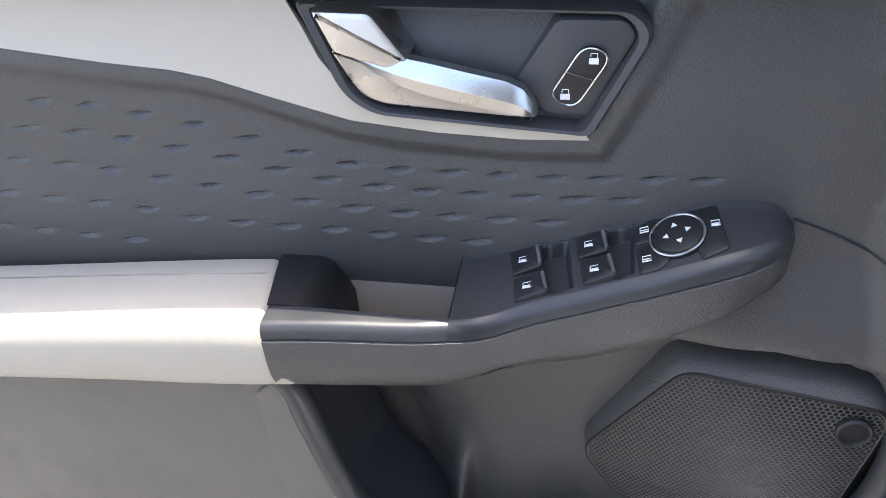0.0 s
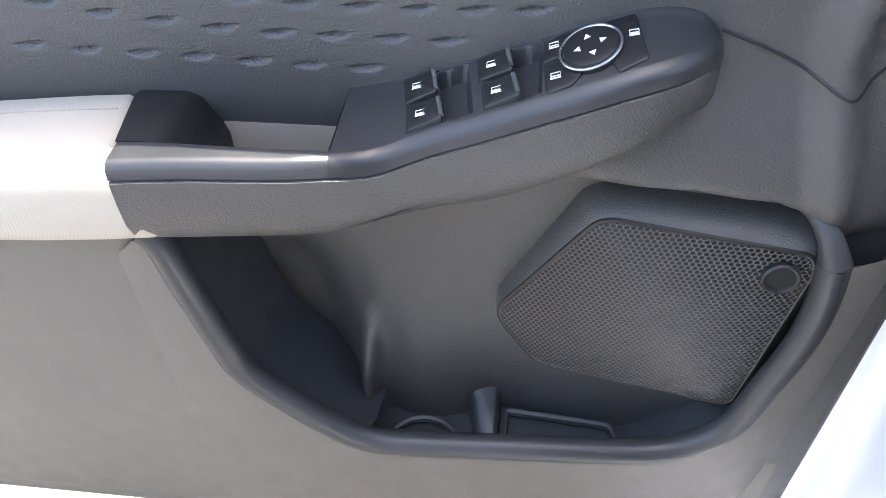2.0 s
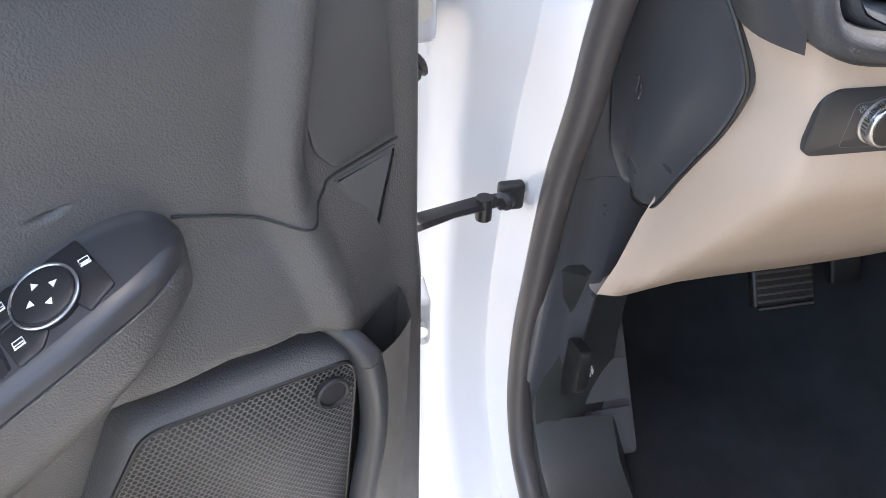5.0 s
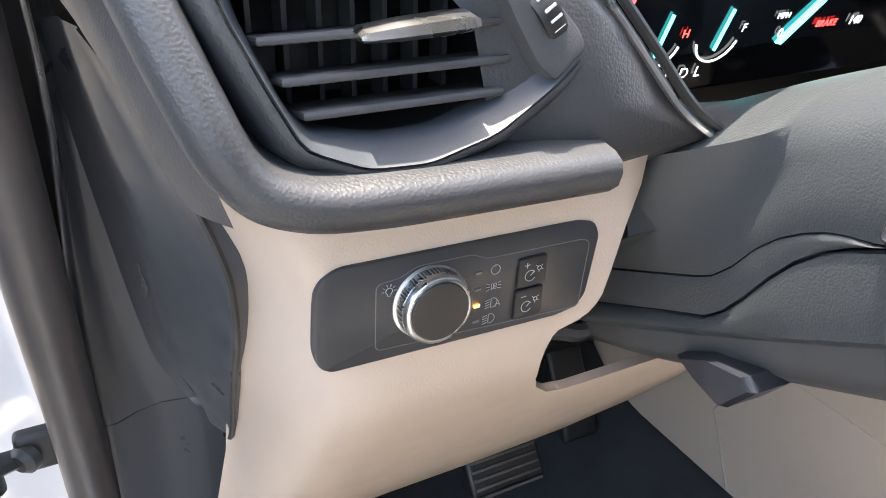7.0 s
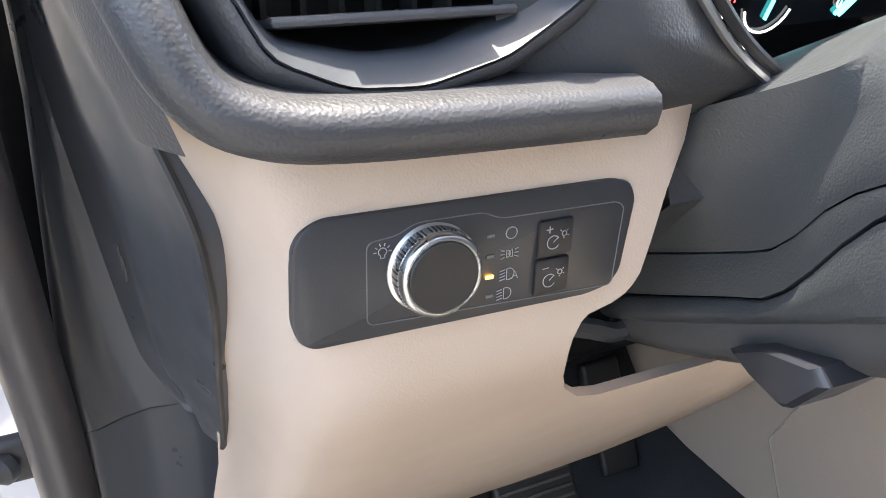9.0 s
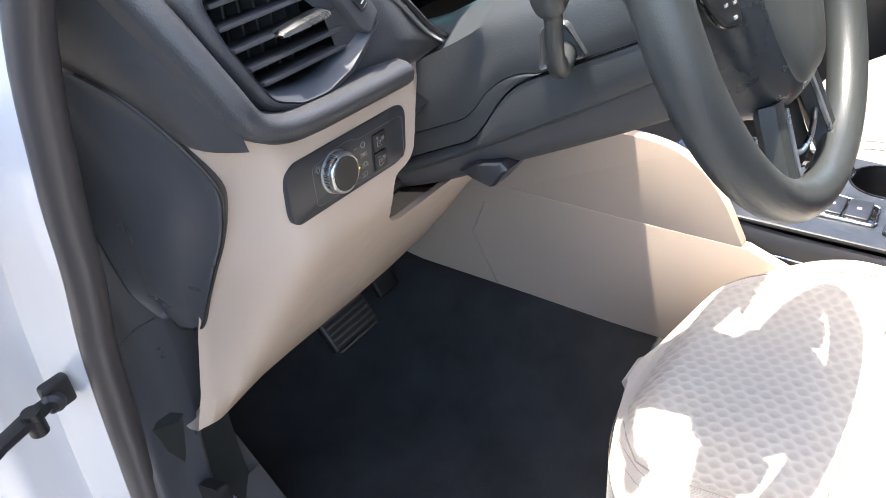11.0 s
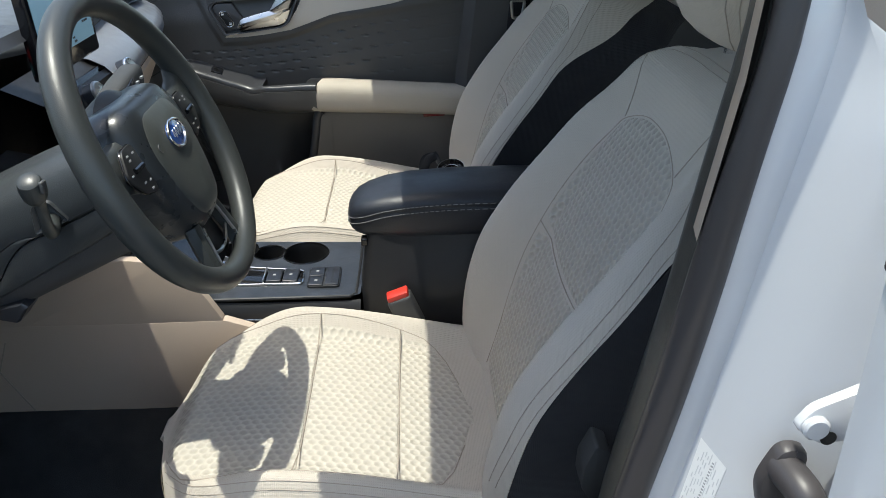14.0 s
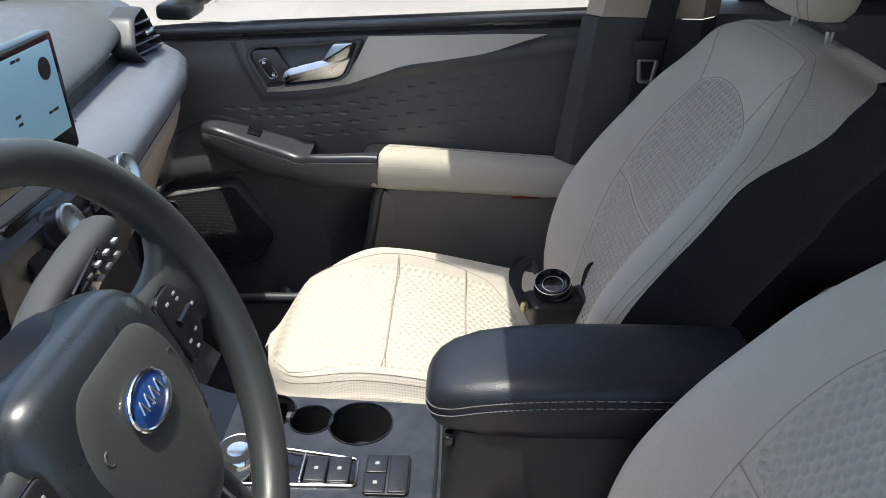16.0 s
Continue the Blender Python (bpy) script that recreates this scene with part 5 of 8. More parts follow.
kn = part("rotary_knob", turned([(0.0172, 0), (0.0172, 0.0012), (0.0160, 0.0018), (0.0158, 0.0085), (0.0153, 0.0100), (0.0147, 0.0106), (0.0138, 0.0108), (0.0130, 0.0104)], KC, KA, 56), SATIN, hsw, "knurled silver rotary knob")
part("knurl", turned([(0.0161, 0.0022), (0.0163, 0.0030), (0.0163, 0.0064), (0.0161, 0.0072)], KC, KA, 72), VEIL, kn)
part("knob_face", turned([(0.0134, 0.008), (0.0131, 0.0110), (0.0128, 0.0113), (0.001, 0.0112)], KC, KA, 44), BLACK, kn)
SX = 0.2186


def ink(name, par, y, z, *lines, r=0.00022, x=SX, mat=None):
    """Fine printed signs: polylines in the plane of the panel about (y, z), in millimetres."""
    bms = [tube([V(x, y + a / 1000, z + b / 1000) for a, b in ln], r, 4) for ln in lines]
    return part(name, merged(*bms), mat or GREY_INK, par)


def arc(cx_, cy_, r_, a0, a1, n=10):
    return [(cx_ + r_ * math.cos(radians(lerp(a0, a1, k / n))), cy_ + r_ * math.sin(radians(lerp(a0, a1, k / n)))) for k in range(n + 1)]


for (yb, zb), top_ in (((-0.5219, 0.9702), True), ((-0.5227, 0.9543), False)):
    b = part("dimmer_button", plate(fillet([(-0.0076, -0.0074), (0.0074, -0.0070), (0.0078, 0.0074), (-0.0070, 0.0076)], 0.0013), (0.2165, yb, zb), (0, 1, 0), (0, 0, 1), 0.0034, 0.0006), BLACK, hsw)
    cross = [[(-4.5, 4.0), (-1.7, 4.2)]] + ([[(-3.1, 5.4), (-3.1, 2.7)]] if top_ else [])
    ink("sign", b, yb, zb, arc(-1.2, -1.4, 2.7, 35, 330, 14), [(-1.2, -1.4), (0.8, 0.4)], arc(3.4, 1.6, 1.0, 0, 360, 10), [(1.6, 3.2), (2.2, 2.6)], [(5.0, 3.1), (4.5, 2.6)], [(5.4, 0.6), (4.8, 0.9)], [(3.2, -0.4), (3.3, 0.2)], *cross, x=0.2202)
for k, (yy, zz) in enumerate(((-0.5404, 0.9752), (-0.5410, 0.9670), (-0.5412, 0.9586), (-0.5422, 0.9506))):
    if k == 0:
        sg = [arc(0, 0, 2.3, 0, 360, 16)]
    elif k == 1:
        sg = [arc(-1.1, 0, 1.5, -90, 90, 8) + [(-1.1, -1.5)], arc(1.3, 0, 1.5, 90, 270, 8) + [(1.3, 1.5)], [(-2.0, 1.2), (-3.6, 1.8)], [(-2.0, 0), (-3.7, 0)], [(-2.0, -1.2), (-3.6, -1.8)], [(2.2, 1.2), (3.8, 1.8)], [(2.2, 0), (3.9, 0)], [(2.2, -1.2), (3.8, -1.8)]]
    else:
        sg = [arc(0.2, 0, 2.4, -80, 80, 8) + [(-0.6, 2.3), (-0.6, -2.3), (0.6, -2.35)]] + [[(-1.3, d), (-3.6, d - 0.5)] for d in (2.0, 0.75, -0.5, -1.75)]
        if k == 2:
            sg += [[(1.6, -2.4), (2.9, 0.8), (4.2, -2.4)], [(2.1, -1.3), (3.7, -1.3)]]
    ink("lamp_sign", hsw, yy, zz, *sg)
    part("lamp_mark", box((SX, -0.5490, zz + 0.0002), (0.0006, 0.0030, 0.0011), 0), AMBER if k == 2 else DIM_INK, hsw)
ink("bulb_sign", hsw, -0.5905, 0.9770, arc(0, 0, 1.5, -60, 240, 10) + [(-0.75, -2.3), (0.75, -2.3), (0.75, -1.3)], *[[(2.2 * math.cos(a), 2.2 * math.sin(a)), (3.3 * math.cos(a), 3.3 * math.sin(a))] for a in (radians(d) for d in (0, 36, 72, 108, 144, 180))])

# side vent with its padded lip
lip = spline([(0.150, -0.690, 1.175), (0.195, -0.672, 1.120), (0.224, -0.656, 1.066), (0.232, -0.645, 1.040), (0.236, -0.628, 1.030), (0.238, -0.60, 1.0265), (0.238, -0.55, 1.0245), (0.238, -0.500, 1.0230)], 7)
rows = []
for k, p in enumerate(lip):
    d = (lip[min(k + 1, len(lip) - 1)] - lip[max(k - 1, 0)]).normalized()
    o = V(0, d.z, -d.y)
    o = -o if o.dot(V(0, -0.58, 1.08) - p) > 0 else o
    o.normalize()
    f = V(1, 0, 0)
    rows.append([p - f * 0.045 + o * 0.0125, p - f * 0.010 + o * 0.0115, p + o * 0.0105, p + f * 0.005 + o * 0.006, p + f * 0.0065, p + f * 0.005 - o * 0.0045, p - o * 0.0072, p - f * 0.008 - o * 0.0085, p - f * 0.035 - o * 0.010])
part("vent_lip", loft(rows), DASH_SOFT, dash, "soft black padded lip under the vent", sharp=70)
part("lip_end", turned([(0.001, 0.003), (0.006, 0.0025), (0.0085, -0.001), (0.0090, -0.02)], (0.2345, -0.500, 1.0215), (0, 1, 0), 20), DASH_SOFT, dash)
VENT_C = Vector((-0.582, 1.080))
COLLAR = [(-0.6503, 1.1158), (-0.6444, 1.1233), (-0.6345, 1.1265), (-0.5564, 1.1200), (-0.5348, 1.1130), (-0.5066, 1.0816), (-0.5046, 1.0718), (-0.5143, 1.0613), (-0.5247, 1.0545), (-0.5501, 1.0412), (-0.5791, 1.0345), (-0.603, 1.0358), (-0.6249, 1.0452), (-0.635, 1.0661), (-0.6458, 1.0912)]
MOUTH = [(-0.6425, 1.1085), (-0.6354, 1.1150), (-0.6197, 1.1160), (-0.5573, 1.1100), (-0.5440, 1.0990), (-0.5345, 1.0700), (-0.5355, 1.0580), (-0.5450, 1.0510), (-0.5707, 1.0430), (-0.594, 1.0425), (-0.6204, 1.0490), (-0.6262, 1.0560), (-0.6384, 1.0856)]


def polar(poly, c, n=72):
    """An outline read off at even angles about c."""
    pts = fillet(poly, 0.005, 4)
    out = []
    for k in range(n):
        d = Vector((math.cos(2 * math.pi * k / n), math.sin(2 * math.pi * k / n)))
        best = 0.0
        for a, b in zip(pts, pts[1:] + pts[:1]):
            e = b - a
            den = d.x * e.y - d.y * e.x
            if abs(den) < 1e-12:
                continue
            q = a - c
            r_ = (q.x * e.y - q.y * e.x) / den
            t_ = (q.x * d.y - q.y * d.x) / den
            if -1e-6 <= t_ <= 1 + 1e-6 and r_ > best:
                best = r_
        out.append(c + d * best)
    return out


C_RING, M_RING = polar(COLLAR, VENT_C), polar(MOUTH, VENT_C)


def vring(ring_, k, x, lean=0.25):
    return [V(x - lean * (p.y - 1.04), VENT_C.x + (p.x - VENT_C.x) * k, VENT_C.y + (p.y - VENT_C.y) * k) for p in ring_]


vent = part("side_vent", loft([vring(C_RING, 1.22, 0.200), vring(C_RING, 1.13, 0.226), vring(C_RING, 1.04, 0.2300), vring(C_RING, 1.01, 0.2300), vring(C_RING, 1.0, 0.2280)], ring=True), DASH_SOFT, dash, "black air vent with slats", sharp=60)
part("vent_collar", loft([vring(C_RING, 0.998, 0.2285), vring(C_RING, 0.985, 0.2300)] + [[lerp(a, b, t) for a, b in zip(vring(C_RING, 0.985, 0.2300), vring(M_RING, 1.0, 0.2180))] for t in (0.35, 0.7, 1.0)] + [vring(M_RING, 0.99, 0.20)], ring=True), VENT_RIM_SHADED, vent, "satin grey vent collar with its recess shade in the colour", sharp=40)
part("vent_throat", loft([vring(M_RING, 0.995, 0.212), vring(M_RING, 0.97, 0.16), vring(M_RING, 0.02, 0.158)], ring=True, cap="end"), BLACK, vent)
for k, (z, y0, y1) in enumerate(((1.1055, -0.6405, -0.5560), (1.0915, -0.6400, -0.5470), (1.0770, -0.6345, -0.5410), (1.0635, -0.6280, -0.5380), (1.0520, -0.6220, -0.5420))):
    x = 0.219 - 0.25 * (z - 1.04)
    part("slat", box(((x - 0.009), (y0 + y1) / 2, z), (0.026, y1 - y0, 0.0034), 0.0014, 2, Matrix.Rotation(radians(-10), 4, "Y")), TRIM_SMOOTH, vent)
for k in range(7):
    y = -0.630 + k * 0.0130
    part("rear_slat", box((0.182, y, 1.080), (0.012, 0.0020, 0.066), 0), TRIM_SMOOTH, vent)
tab = part("vent_tab", loft([[V(0.2165 + b, y, 1.0800 + 0.045 * (y + 0.578) + a) for a, b in ((-hgt, -0.006), (-hgt, 0.002), (-hgt * 0.3, 0.006), (hgt * 0.7, 0.005), (hgt, -0.001), (hgt, -0.006))] for y, hgt in ((-0.6010, 0.0010), (-0.5985, 0.0024), (-0.585, 0.0034), (-0.565, 0.0038), (-0.557, 0.0034), (-0.5553, 0.0022))], ring=True, cap=True), SATIN, vent, "satin silver vent tab", sharp=40)
LN = math.sqrt(1.0625)
wb = part("wheel_bezel", plate(fillet([(y, z * LN) for y, z in ((-0.5569, 1.1098), (-0.547, 1.1115), (-0.5115, 1.0727), (-0.5088, 1.0660), (-0.5239, 1.0547), (-0.5317, 1.0610))], 0.003), (0.4780, 0, 0), (0, 1, 0), (-0.25, 0, 1), 0.0135, 0.002), TRIM_SMOOTH, vent, "dark bezel of the vent wheel")
wa = V(0.2215, -0.5253, 1.0823)
wd = V(0.0, 0.54, -0.84).normalized()
wheel_m = part("vent_wheel", turned([(0.0135, -0.0045), (0.0142, -0.003), (0.0142, 0.003), (0.0135, 0.0045)], wa - V(0.0105, 0, 0.002), V(0, 0.84, 0.54), 30), BLACK, wb, "black thumb wheel with white ticks")
part("wheel_marks", merged(*[box(wa + wd * (0.0044 * k) + V(0.0036 - 0.00085 * k * k, 0, -0.001), (0.0008, 0.0052, 0.0010), 0, 1, Matrix.Rotation(radians(33), 4, "X")) for k in (-2, -1, 0, 1, 2)]), WHITE_INK, wheel_m)
strip_path = spline([(0.186, -0.535, 1.138), (0.202, -0.5215, 1.117), (0.2135, -0.5040, 1.0950), (0.2215, -0.480, 1.0660), (0.2240, -0.455, 1.0385), (0.2240, -0.434, 1.0235)], 6)
part("bright_strip", tube(strip_path, 0.0030, 8, flat=0.7), SATIN, dash, "thin bright strip beside the instruments")
part("strip_bead", tube([p + V(0.0005, 0.0052, 0.002) for p in strip_path], 0.0024, 8), BLACK, dash)
part("binnacle_side", loft([[V(0.138, -0.605, 1.168), V(0.15, -0.56, 1.170), V(0.178, -0.540, 1.150), V(0.13, -0.505, 1.150), V(0.05, -0.47, 1.13)], [V(0.200, -0.583, 1.112), V(0.212, -0.5380, 1.114), V(0.2025, -0.5150, 1.114), V(0.165, -0.495, 1.105), V(0.06, -0.46, 1.09)], [V(0.210, -0.552, 1.079), V(0.2225, -0.507, 1.081), V(0.2195, -0.480, 1.070), V(0.18, -0.465, 1.065), V(0.06, -0.44, 1.05)], [V(0.217, -0.547, 1.043), V(0.2290, -0.5020, 1.045), V(0.2225, -0.4540, 1.040), V(0.19, -0.440, 1.035), V(0.06, -0.42, 1.02)], [V(0.217, -0.539, 1.024), V(0.2290, -0.494, 1.026), V(0.2235, -0.4320, 1.0210), V(0.19, -0.425, 1.015), V(0.06, -0.41, 0.99)], [V(0.203, -0.535, 1.010), V(0.215, -0.490, 1.012), V(0.205, -0.4400, 1.0060), V(0.16, -0.42, 0.995), V(0.05, -0.41, 0.97)]]), DASH_SOFT, dash, sharp=70)

# instrument cluster
cl = thing("instrument_cluster", "lit instrument cluster behind the steering wheel", "instruments", (0.12, -0.30, 1.0))
cx, cz = V(0, 1, 0), V(0.28, 0, 1).normalized()
co = V(0.105, -0.262, 1.066)
cnz = cx.cross(cz)
part("cluster_face", plate(fillet([(-0.185, -0.075), (0.185, -0.075), (0.185, 0.075), (-0.185, 0.075)], 0.02), co, cx, cz, 0.004, 0.001), BLACK_GLOSS, cl)


def cl_at(a, b):
    return co + cx * a + cz * b + cnz * 0.0055


writing("P", 0.012, cl_at(-0.100, -0.060), cx, cz, RED_GLOW, "gear_letter_lit", cl)
for k, ch in enumerate("RNDL"):
    writing(ch, 0.011, cl_at(-0.088 + 0.012 * k, -0.060), cx, cz, WHITE_GLOW, "gear_letter", cl)
for a0, b0, ch0, ch1 in ((-0.095, -0.035, "C", "H"), (-0.045, -0.035, "E", "F")):
    part("gauge_arc", tube([cl_at(a0 + 0.018 * math.cos(t), b0 + 0.018 * math.sin(t)) for t in (math.pi * (1.08 + 0.84 * j / 10) for j in range(11))], 0.0008, 5), WHITE_GLOW, cl)
    part("needle", tube([cl_at(a0, b0 - 0.010), cl_at(a0 + 0.004, b0 + 0.018)], 0.0012, 5), TEAL_GLOW, cl)
    writing(ch1, 0.008, cl_at(a0 + 0.020, b0 + 0.004), cx, cz, RED_GLOW if ch1 == "H" else WHITE_GLOW, "gauge_letter", cl)
part("speed_needle", merged(tube([cl_at(0.012, -0.045), cl_at(0.050, 0.000)], 0.0013, 5), tube([cl_at(0.016, -0.046), cl_at(0.055, 0.000)], 0.0013, 5)), TEAL_GLOW, cl)
for s, a, b in (("20", 0.008, 0.005), ("MPH", 0.008, -0.025), ("0", 0.012, -0.038), ("140", 0.085, -0.034)):
    writing(s, 0.009 if s != "MPH" else 0.006, cl_at(a, b), cx, cz, WHITE_GLOW, "speed_mark", cl)
writing("BRAKE", 0.007, cl_at(0.055, -0.034), cx, cz, RED_GLOW, "brake_warning", cl)
writing("6", 0.011, cl_at(-0.135, 0.005), cx, cz, WHITE_GLOW, "rev_mark", cl)
part("red_zone", tube([cl_at(-0.128, -0.012), cl_at(-0.126, 0.0), cl_at(-0.128, 0.012)], 0.0016, 5), RED_GLOW, cl)
part("cluster_tray", loft([[V(0.115, y, 0.985), V(0.16, y, 0.975), V(0.205, y, 0.985), V(0.21, y, 0.97), V(0.17, y, 0.93)] for y in (-0.46, -0.36, -0.2, -0.08)]), DASH_SOFT, cl)
part("cluster_hood", loft([[V(-0.02, y, 1.165), V(0.10, y, 1.178), V(0.195, y, 1.172), V(0.205, y, 1.158), V(0.10, y, 1.14), V(0.05, y, 1.06)] for y in (-0.48, -0.36, -0.2, -0.09)]), DASH_SOFT, cl)

# passenger half of the dash
def sweep(y):
    return -0.062 * max(abs(y) - 0.20, 0) / 0.46 - 0.02 * smooth(0.55, 0.70, abs(y))


YS = [-0.66, -0.55, -0.45, -0.3, -0.1, 0.0, 0.1, 0.2, 0.3, 0.4, 0.5, 0.58, 0.64, 0.68]
PROF = [(-0.60, 1.075), (-0.35, 1.130), (-0.1, 1.160), (0.06, 1.156), (0.115, 1.146), (0.140, 1.134), (0.150, 1.122), (0.149, 1.114)]
PROF_L = [(-0.60, 1.075), (-0.35, 1.130), (-0.1, 1.158), (0.03, 1.152), (0.075, 1.142), (0.090, 1.134), (0.098, 1.126), (0.097, 1.118)]
part("dash_top", loft([[V(x + (sweep(y) if y > 0 and x > 0 else 0), y, z + (0.014 * smooth(0.38, 0.52, y) if x > -0.05 else 0)) for x, z in (PROF if y > -0.05 else PROF_L)] for y in YS]), DASH_SKIN, dash, "soft charcoal dash top", sharp=50)
STEP = [(0.149, 1.116), (0.140, 1.106), (0.139, 1.094), (0.142, 1.084)]
part("dash_gap", loft([[V(x + sweep(y), y, z) for x, z in STEP] for y in YS if y >= 0.0]), BLACK, dash)
LEDGE = [(0.140, 1.088), (0.160, 1.086), (0.195, 1.078), (0.218, 1.066), (0.230, 1.052), (0.233, 1.040), (0.228, 1.026), (0.215, 1.010), (0.208, 1.000)]
part("satin_ledge", loft([[V(x + sweep(y), y, z) for x, z in LEDGE] for y in YS if y >= 0.1]), SATIN_DASH, dash, "satin grey dash ledge", sharp=60)
GLOVE = [(0.208, 0.998), (0.212, 0.990), (0.200, 0.955), (0.172, 0.90), (0.135, 0.82), (0.08, 0.74)]
part("glovebox", loft([[V(x + sweep(y), y, z) for x, z in GLOVE] for y in YS if y >= 0.2]), BEIGE_PLASTIC, dash, "beige glovebox front")
vout = fillet([(0.487, 1.112), (0.527, 1.154), (0.602, 1.160), (0.668, 1.082), (0.655, 1.070), (0.528, 1.082)], [0.012, 0.012, 0.012, 0.010, 0.010, 0.010])
vm = Vector((0.580, 1.112))


def pv_ring(k, x):
    return [V(x - 0.10 * (p.y - 1.11) - 0.15 * (p.x - 0.58), vm.x + (p.x - vm.x) * k, vm.y + (p.y - vm.y) * k) for p in vout]


pv = part("passenger_vent", loft([pv_ring(1.02, 0.08), pv_ring(1.03, 0.110), pv_ring(1.01, 0.119), pv_ring(0.97, 0.122), pv_ring(0.93, 0.116), pv_ring(0.90, 0.09), pv_ring(0.02, 0.085)], ring=True, cap="end"), DASH_SOFT, dash, "black passenger air vent", sharp=60)
for k in range(4):
    zz = 1.088 + k * 0.0165
    yl, yr = curve_at([(1.08, 0.545), (1.11, 0.520), (1.15, 0.545)], zz), curve_at([(1.08, 0.645), (1.15, 0.592)], zz)
    part("slat", box((0.110, (yl + yr) / 2, zz), (0.020, yr - yl, 0.0030), 0.001, 2, Matrix.Rotation(radians(-8), 4, "Z") @ Matrix.Rotation(radians(-12), 4, "Y")), SATIN_DASH, pv)
part("vent_tab", box((0.122, 0.583, 1.121), (0.012, 0.030, 0.006), 0.002), SATIN, pv, "satin silver vent tab")

# centre stack and screen
scr = thing("touch_screen", "lit tablet-style touch screen standing on the dash", "screen", (0.22, -0.03, 1.09))
sx, sz = V(0, 1, 0), V(-0.04, 0, 1).normalized()
so = V(0.216, -0.012, 1.166)
part("screen_body", plate(fillet([(-0.108, -0.068), (0.108, -0.068), (0.108, 0.064), (-0.108, 0.064)], 0.008), so - sx.cross(sz) * 0.016, sx, sz, 0.016, 0.003), BLACK_GLOSS, scr)
part("display", plate([(-0.096, -0.042), (0.096, -0.042), (0.096, 0.055), (-0.096, 0.055)], so, sx, sz, 0.0012, 0.0003), SCREEN, scr, "blue-grey lit display")
for a, b, w, h in ((0.014, 0.0485, 0.009, 0.003), (0.025, 0.0485, 0.007, 0.003), (0.058, -0.016, 0.007, 0.003), (0.067, -0.016, 0.012, 0.003), (-0.004, -0.002, 0.010, 0.003), (-0.002, -0.010, 0.008, 0.003), (0.012, -0.032, 0.007, 0.003), (0.014, -0.038, 0.010, 0.003)):
    part("menu_mark", plate([(a, b), (a + w, b), (a + w, b + h), (a, b + h)], so + sx.cross(sz) * 0.0014, sx, sz, 0.0004, 0.0001), BLACK, scr)
part("round_mark", turned([(0.012, 0), (0.012, 0.0008), (0.001, 0.0008)], so + sx * 0.072 + sz * 0.030 + sx.cross(sz) * 0.001, sx.cross(sz), 24), BLACK, scr)
stack = thing("climate_panel", "gloss black climate panel with two knobs", "climate controls", (0.2, 0.04, 0.95))
kx = V(1, 0, 0.45).normalized()
kz = V(-0.45, 0, 1).normalized()
ko = V(0.222, 0.067, 1.040)
part("panel_face", plate(fillet([(-0.14, -0.035), (0.13, -0.045), (0.15, 0.03), (-0.14, 0.035)], 0.015), ko - kx * 0.02, (0, 1, 0), kz, 0.02, 0.004), BLACK_GLOSS, stack)
for yy in (-0.077, 0.077):
    kb = part("knob", turned([(0.024, 0), (0.024, 0.006), (0.021, 0.008), (0.0205, 0.026), (0.018, 0.029), (0.016, 0.028)], ko + V(0, yy, 0), kx, 32), KEYCAP, stack, "black climate knob with a silver ring")
    part("knob_ring", turned([(0.0206, 0.0235), (0.0212, 0.0250), (0.0205, 0.0285), (0.0182, 0.0296), (0.0165, 0.0288)], ko + V(0, yy, 0), kx, 36), SATIN, kb, "knurled silver ring")
    part("knob_face", turned([(0.017, 0.02), (0.017, 0.0285), (0.001, 0.028)], ko + V(0, yy, 0), kx, 28), BLACK, kb)
for k in range(6):
    part("key", box(ko + V(0, -0.035 + k * 0.022, 0) + kx * 0.002 + kz * -0.012, (0.008, 0.016, 0.012), 0.002), BLACK, stack)
part("stack_vents", merged(*[box(V(0.20 - 0.01 * k, 0.03, 0.968 - 0.016 * k), (0.03, 0.22, 0.005), 0.002) for k in range(3)]), BLACK_GLOSS, stack)
part("stack_body", loft([[V(0.15, y, 1.09), V(0.225, y, 1.055), V(0.222, y, 0.98), V(0.19, y, 0.90), V(0.22, y, 0.80), V(0.30, y, 0.72)] for y in (-0.12, 0, 0.13, 0.20, 0.215)]), BLACK, stack)

# ---- steering ----
col = thing("steering_column", "black steering column shroud with stalks", "steering column", (0.25, -0.36, 0.98))
COL_TOP = [(0.10, 0.93, 0.135, 0.060), (0.17, 0.952, 0.125, 0.062), (0.24, 0.985, 0.105, 0.064), (0.30, 1.010, 0.088, 0.066), (0.36, 1.036, 0.080, 0.064), (0.405, 1.056, 0.070, 0.058)]
SEAM_A = [(0.12, 0.905), (0.165, 0.924), (0.215, 0.9455), (0.241, 0.958), (0.252, 0.970), (0.262, 0.984), (0.275, 0.995), (0.2925, 1.004), (0.315, 1.0085), (0.350, 1.0245), (0.41, 1.052)]
SEAM_B = [(0.12, 0.880), (0.165, 0.8995), (0.225, 0.927), (0.244, 0.936), (0.259, 0.954), (0.272, 0.974), (0.284, 0.988), (0.297, 0.998), (0.315, 1.0065), (0.350, 1.0225), (0.41, 1.050)]
FACE_LOW = [(0.12, 0.865), (0.165, 0.884), (0.245, 0.924), (0.316, 0.962), (0.384, 1.000), (0.41, 1.015)]
COVER_LOW = [(0.12, 0.850), (0.20, 0.880), (0.279, 0.918), (0.404, 0.977), (0.41, 0.980)]
COL_X = [0.12 + 0.01 * k for k in range(30)]
CY = -0.362


def col_half(x):
    return curve_s([(0.12, 0.072), (0.30, 0.068), (0.36, 0.066), (0.41, 0.060)], x)


